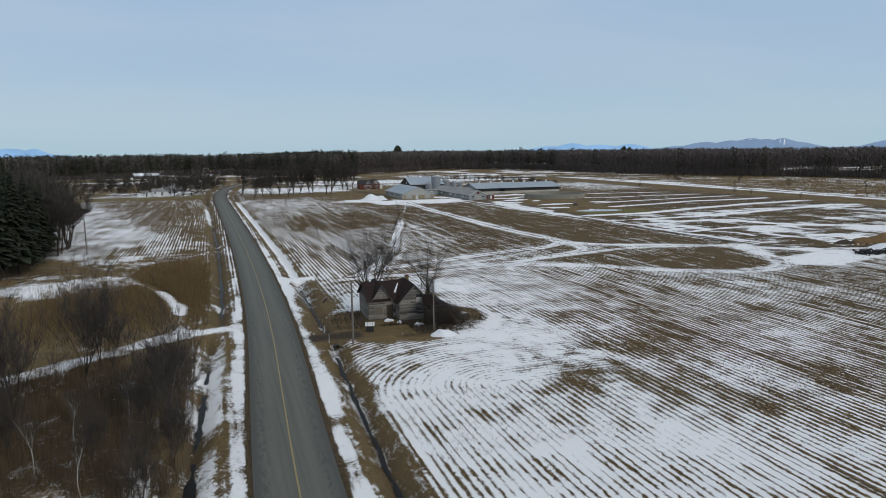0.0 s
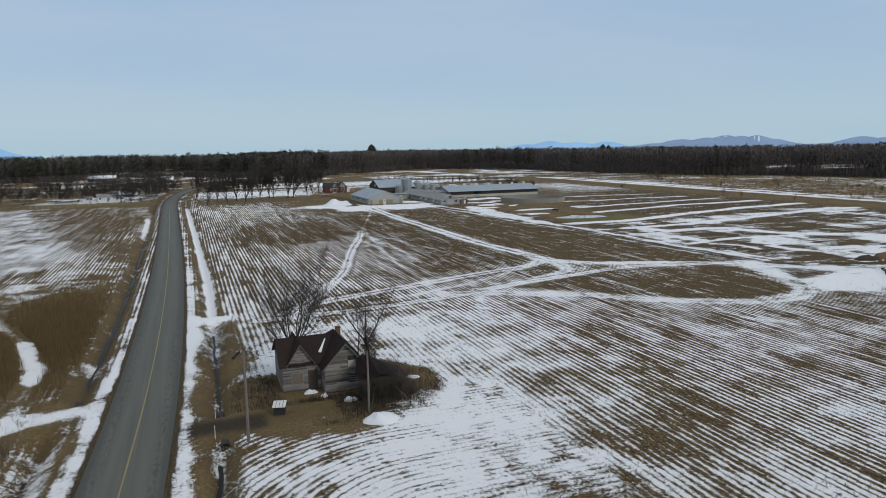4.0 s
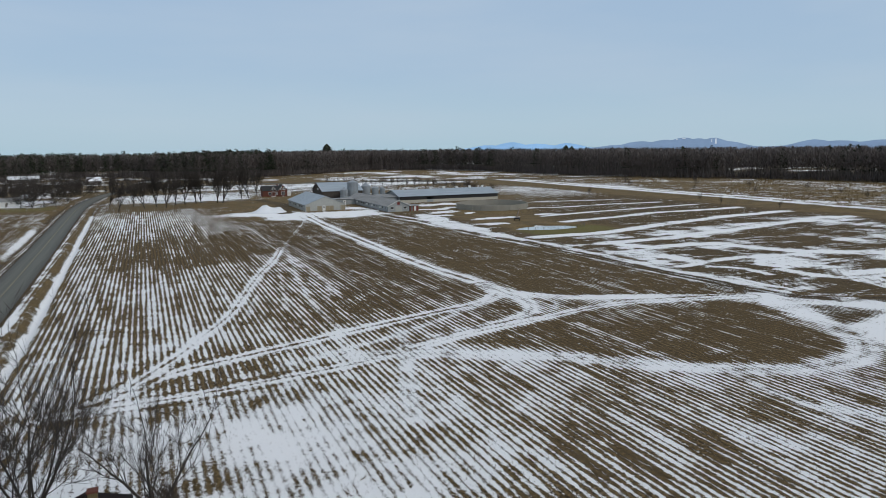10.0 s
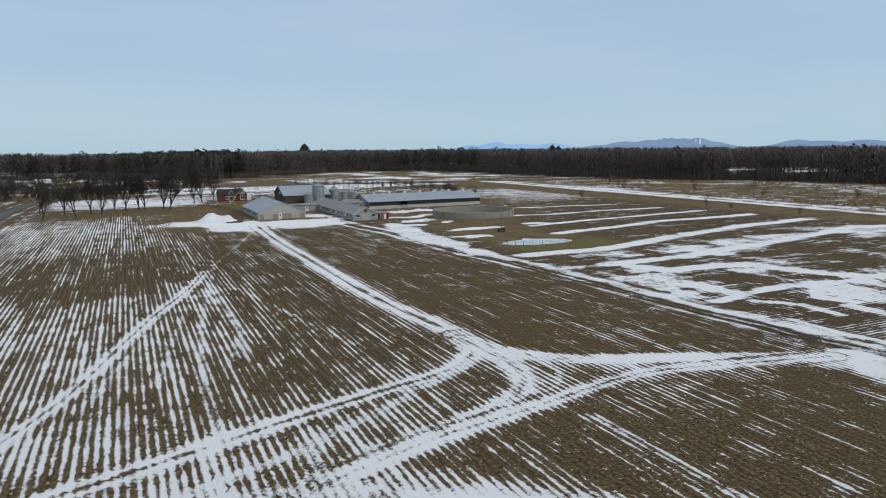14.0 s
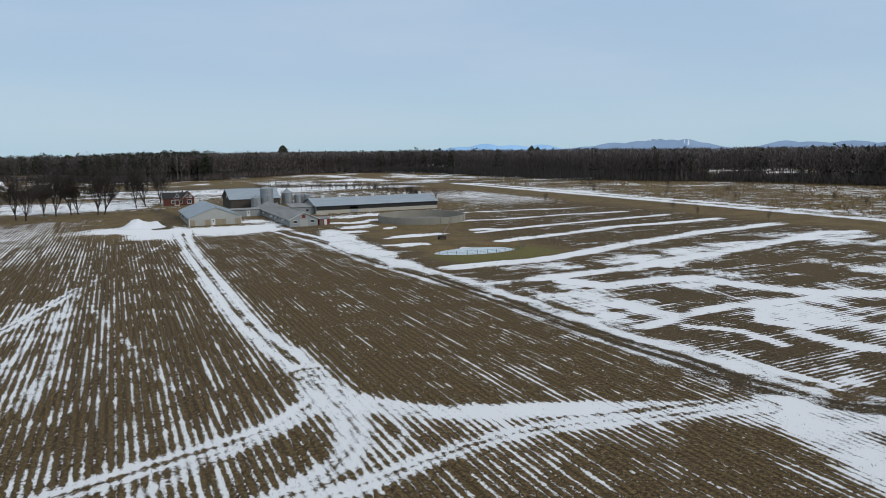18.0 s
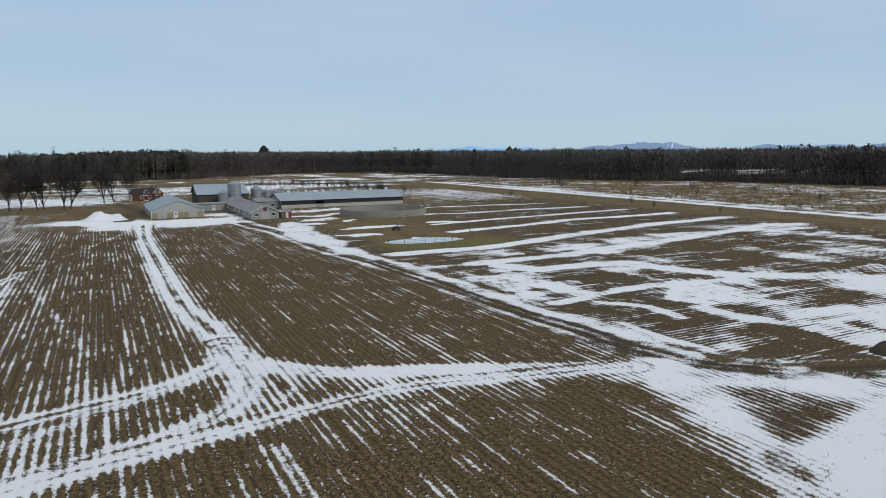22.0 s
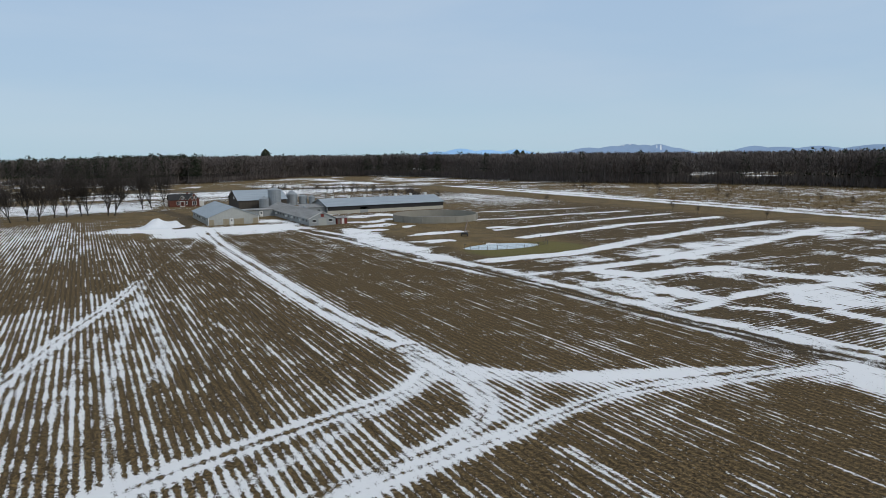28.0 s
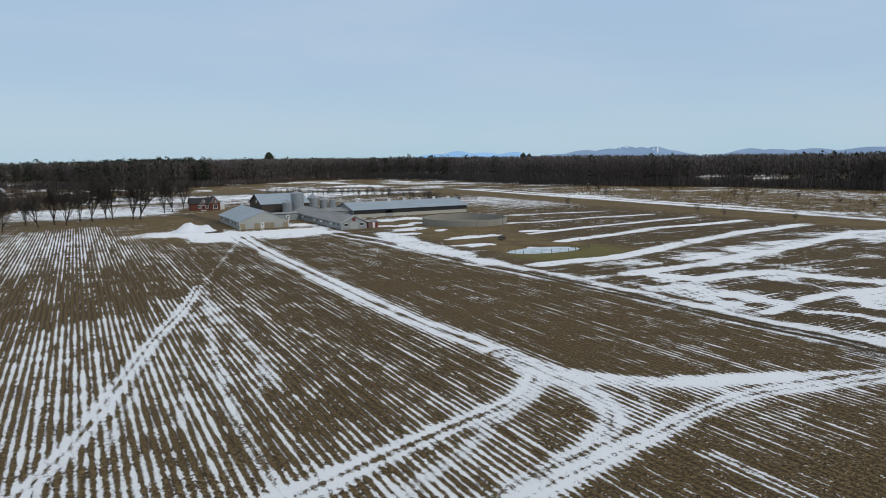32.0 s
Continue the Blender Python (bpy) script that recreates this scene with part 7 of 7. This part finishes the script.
# marker stakes and culvert pipes at the drive
for x, y in ((18.4, 85.3), (18.2, 80.2)):
    t = thing("marker_stake", "thin white reflector stake at the culvert", "stake", pose(x, y, ground_z(x, y)), "culvert stakes")
    part("stake", tube_arrays([(0, 0, -0.25), (0, 0, 1.15)], [0.035, 0.03], 6), WHITE, t)
for x, y, ry in ((19.0, 79.3, 0), (18.9, 86.0, 180), (5.4, 87.0, 0), (5.4, 94.6, 180)):
    t = thing("culvert_pipe", "dark end of a round culvert pipe", "pipe", pose(x, y, -0.55, 0, 0, ry), "culvert pipes")
    n = 16
    v = [(rr * math.cos(i / n * math.tau), yy, rr * math.sin(i / n * math.tau)) for rr, yy in ((0.42, 0.5), (0.42, -0.5), (0.35, -0.5), (0.35, 0.5)) for i in range(n)]
    f = [(k * n + i, k * n + (i + 1) % n, (k + 1) * n + (i + 1) % n, (k + 1) * n + i) for k in range(3) for i in range(n)]
    part("pipe", (v, f), BLACK, t)
# mailbox-like blue post sign near the bend and a field stake by the ditch
t = thing("field_post", "thin leaning grey post in the roadside snow", "post", pose(21.8, 117, ground_z(21.8, 117), 0, 6, 0))
part("post", tube_arrays([(0, 0, -0.3), (0, 0, 2.2)], [0.07, 0.06], 6), GREYWOOD, t)
t = thing("fallen_log", "dark weathered log lying in the snow by the field", "log", pose(21.6, 104.5, 0.12, 0, 0, 70))
part("log", tube_arrays([(-1.3, 0, 0), (0, 0.05, 0.02), (1.3, 0, 0)], [0.16, 0.15, 0.13], 8), BARK, t)


# ---- earth and tyre heaps at the field's far side ----
lump("earth_mound", "long heap of ochre earth and dead turf", "earth heap", 167, 120, 7.5, 3.0, 1.9, 11, DIRT, 0.22, n=30)
lump("earth_mound", "low heap of ochre earth with clods", "earth heap", 159.2, 120.4, 3.4, 2.2, 1.2, 17, DIRT, 0.3, n=24)
lump("earth_mound", "dark brown mound of turf and earth", "earth heap", 153.6, 120.8, 3.2, 2.0, 0.8, 12, TURF, 0.35)
clod_rng = random.Random(8)
for k in range(16):
    sz = clod_rng.uniform(0.25, 0.6)
    lump("earth_clod", "loose clod of frozen earth by the heap", "earth clod", 151 + 12 * clod_rng.random(), 118.2 + clod_rng.gauss(0, 0.8), sz, sz * 0.8, sz * 0.7, 40 + k, TURF if k % 2 else DIRT, 0.4, n=9)
lump("snow_drift", "smooth white snow drift before the heap", "snow heap", 158.0, 112.5, 6, 3, 0.8, 14, SNOW, 0.25)
ty_v, ty_f = [], []
for i in range(14):
    for k in range(7):
        a, b = i / 14 * math.tau, k / 7 * math.tau
        rr = 0.40 + 0.14 * math.cos(b)
        ty_v.append((rr * math.cos(a), rr * math.sin(a), 0.12 * math.sin(b)))
for i in range(14):
    for k in range(7):
        ty_f.append((i * 7 + k, ((i + 1) % 14) * 7 + k, ((i + 1) % 14) * 7 + (k + 1) % 7, i * 7 + (k + 1) % 7))
tyre_mesh = mesh_of("tyre", ty_v, ty_f, TYRE, True)
rng = random.Random(31)
for k in range(70):
    a = rng.random()
    x, y = 141.5 + 10 * a + rng.gauss(0, 0.5), 107.5 - 3.0 * a + rng.gauss(0, 1.2)
    lay = 0.12 + 0.22 * (k % 4) * max(0, 1 - abs(rng.gauss(0, 0.5)))
    ob = new("tyre", tyre_mesh)
    ob.matrix_basis = pose(x, y, lay, rng.gauss(0, 14) if k % 5 else 80, rng.gauss(0, 14), rng.random() * 360)
    tagged(ob, "worn black tyre on a silage heap edge", "tyre", "heaped tyres")


# ---- the white house and sheds across the road ----
def small_house(name, label, x, y, rz, w, d, e, r, wall, roof, door=True):
    t = thing(name, label, "house", pose(x, y, 0, 0, 0, rz))
    part("wall", gable_shell(0, w, 0, d, e, r, "x"), wall, t)
    s = (r - e) / (d / 2)
    for side in (-0.4, d + 0.4):
        part("roof", roof_plane(-0.4, w + 0.4, side, d / 2, e - 0.4 * s + 0.02, r + 0.02, "x", 0.1), roof, t)
    for k in range(max(2, int(w / 3))):
        a = 0.8 + k * (w - 2) / max(1, int(w / 3) - 1)
        window(t, a, a + 0.9, 1.0, 2.0, 0.0, WHITE)
    if door:
        part("door", box_bm(w * 0.45, w * 0.45 + 0.9, -0.06, -0.004, 0, 2.0), GREYWOOD, t)
    return t


small_house("white_house", "low white bungalow with a pale roof", -27.5, 412.5, 8, 10, 6.5, 2.5, 3.9, WHITE, ROOF_GREY)
small_house("garden_shed", "small white garden shed on the lawn", -33.5, 414, 8, 3.5, 3, 2.1, 2.9, WHITE, ROOF_GREY, False)
small_house("far_house", "small weathered house with a snowy roof", -2, 622, 20, 9, 7, 3.0, 5.6, BARNWOOD, SNOW)
small_house("far_shed", "low grey shed by the far road", -14, 618, 20, 7, 5, 2.4, 3.6, BARNWOOD, ROOF_GREY, False)
small_house("far_barn", "long low barn with a snow-covered roof", -64, 690, 15, 22, 10, 3.0, 5.4, BARNWOOD, SNOW, False)
# garden fence posts along the lawn
t = thing("lawn_fence", "row of short pale fence posts along the lawn", "fence", pose(-52, 379.5, 0))
for k in range(20):
    part("post", box_bm(k * 2.4 - 0.05, k * 2.4 + 0.05, k * 0.45 - 0.05, k * 0.45 + 0.05, -0.2, 1.0), WHITE, t)
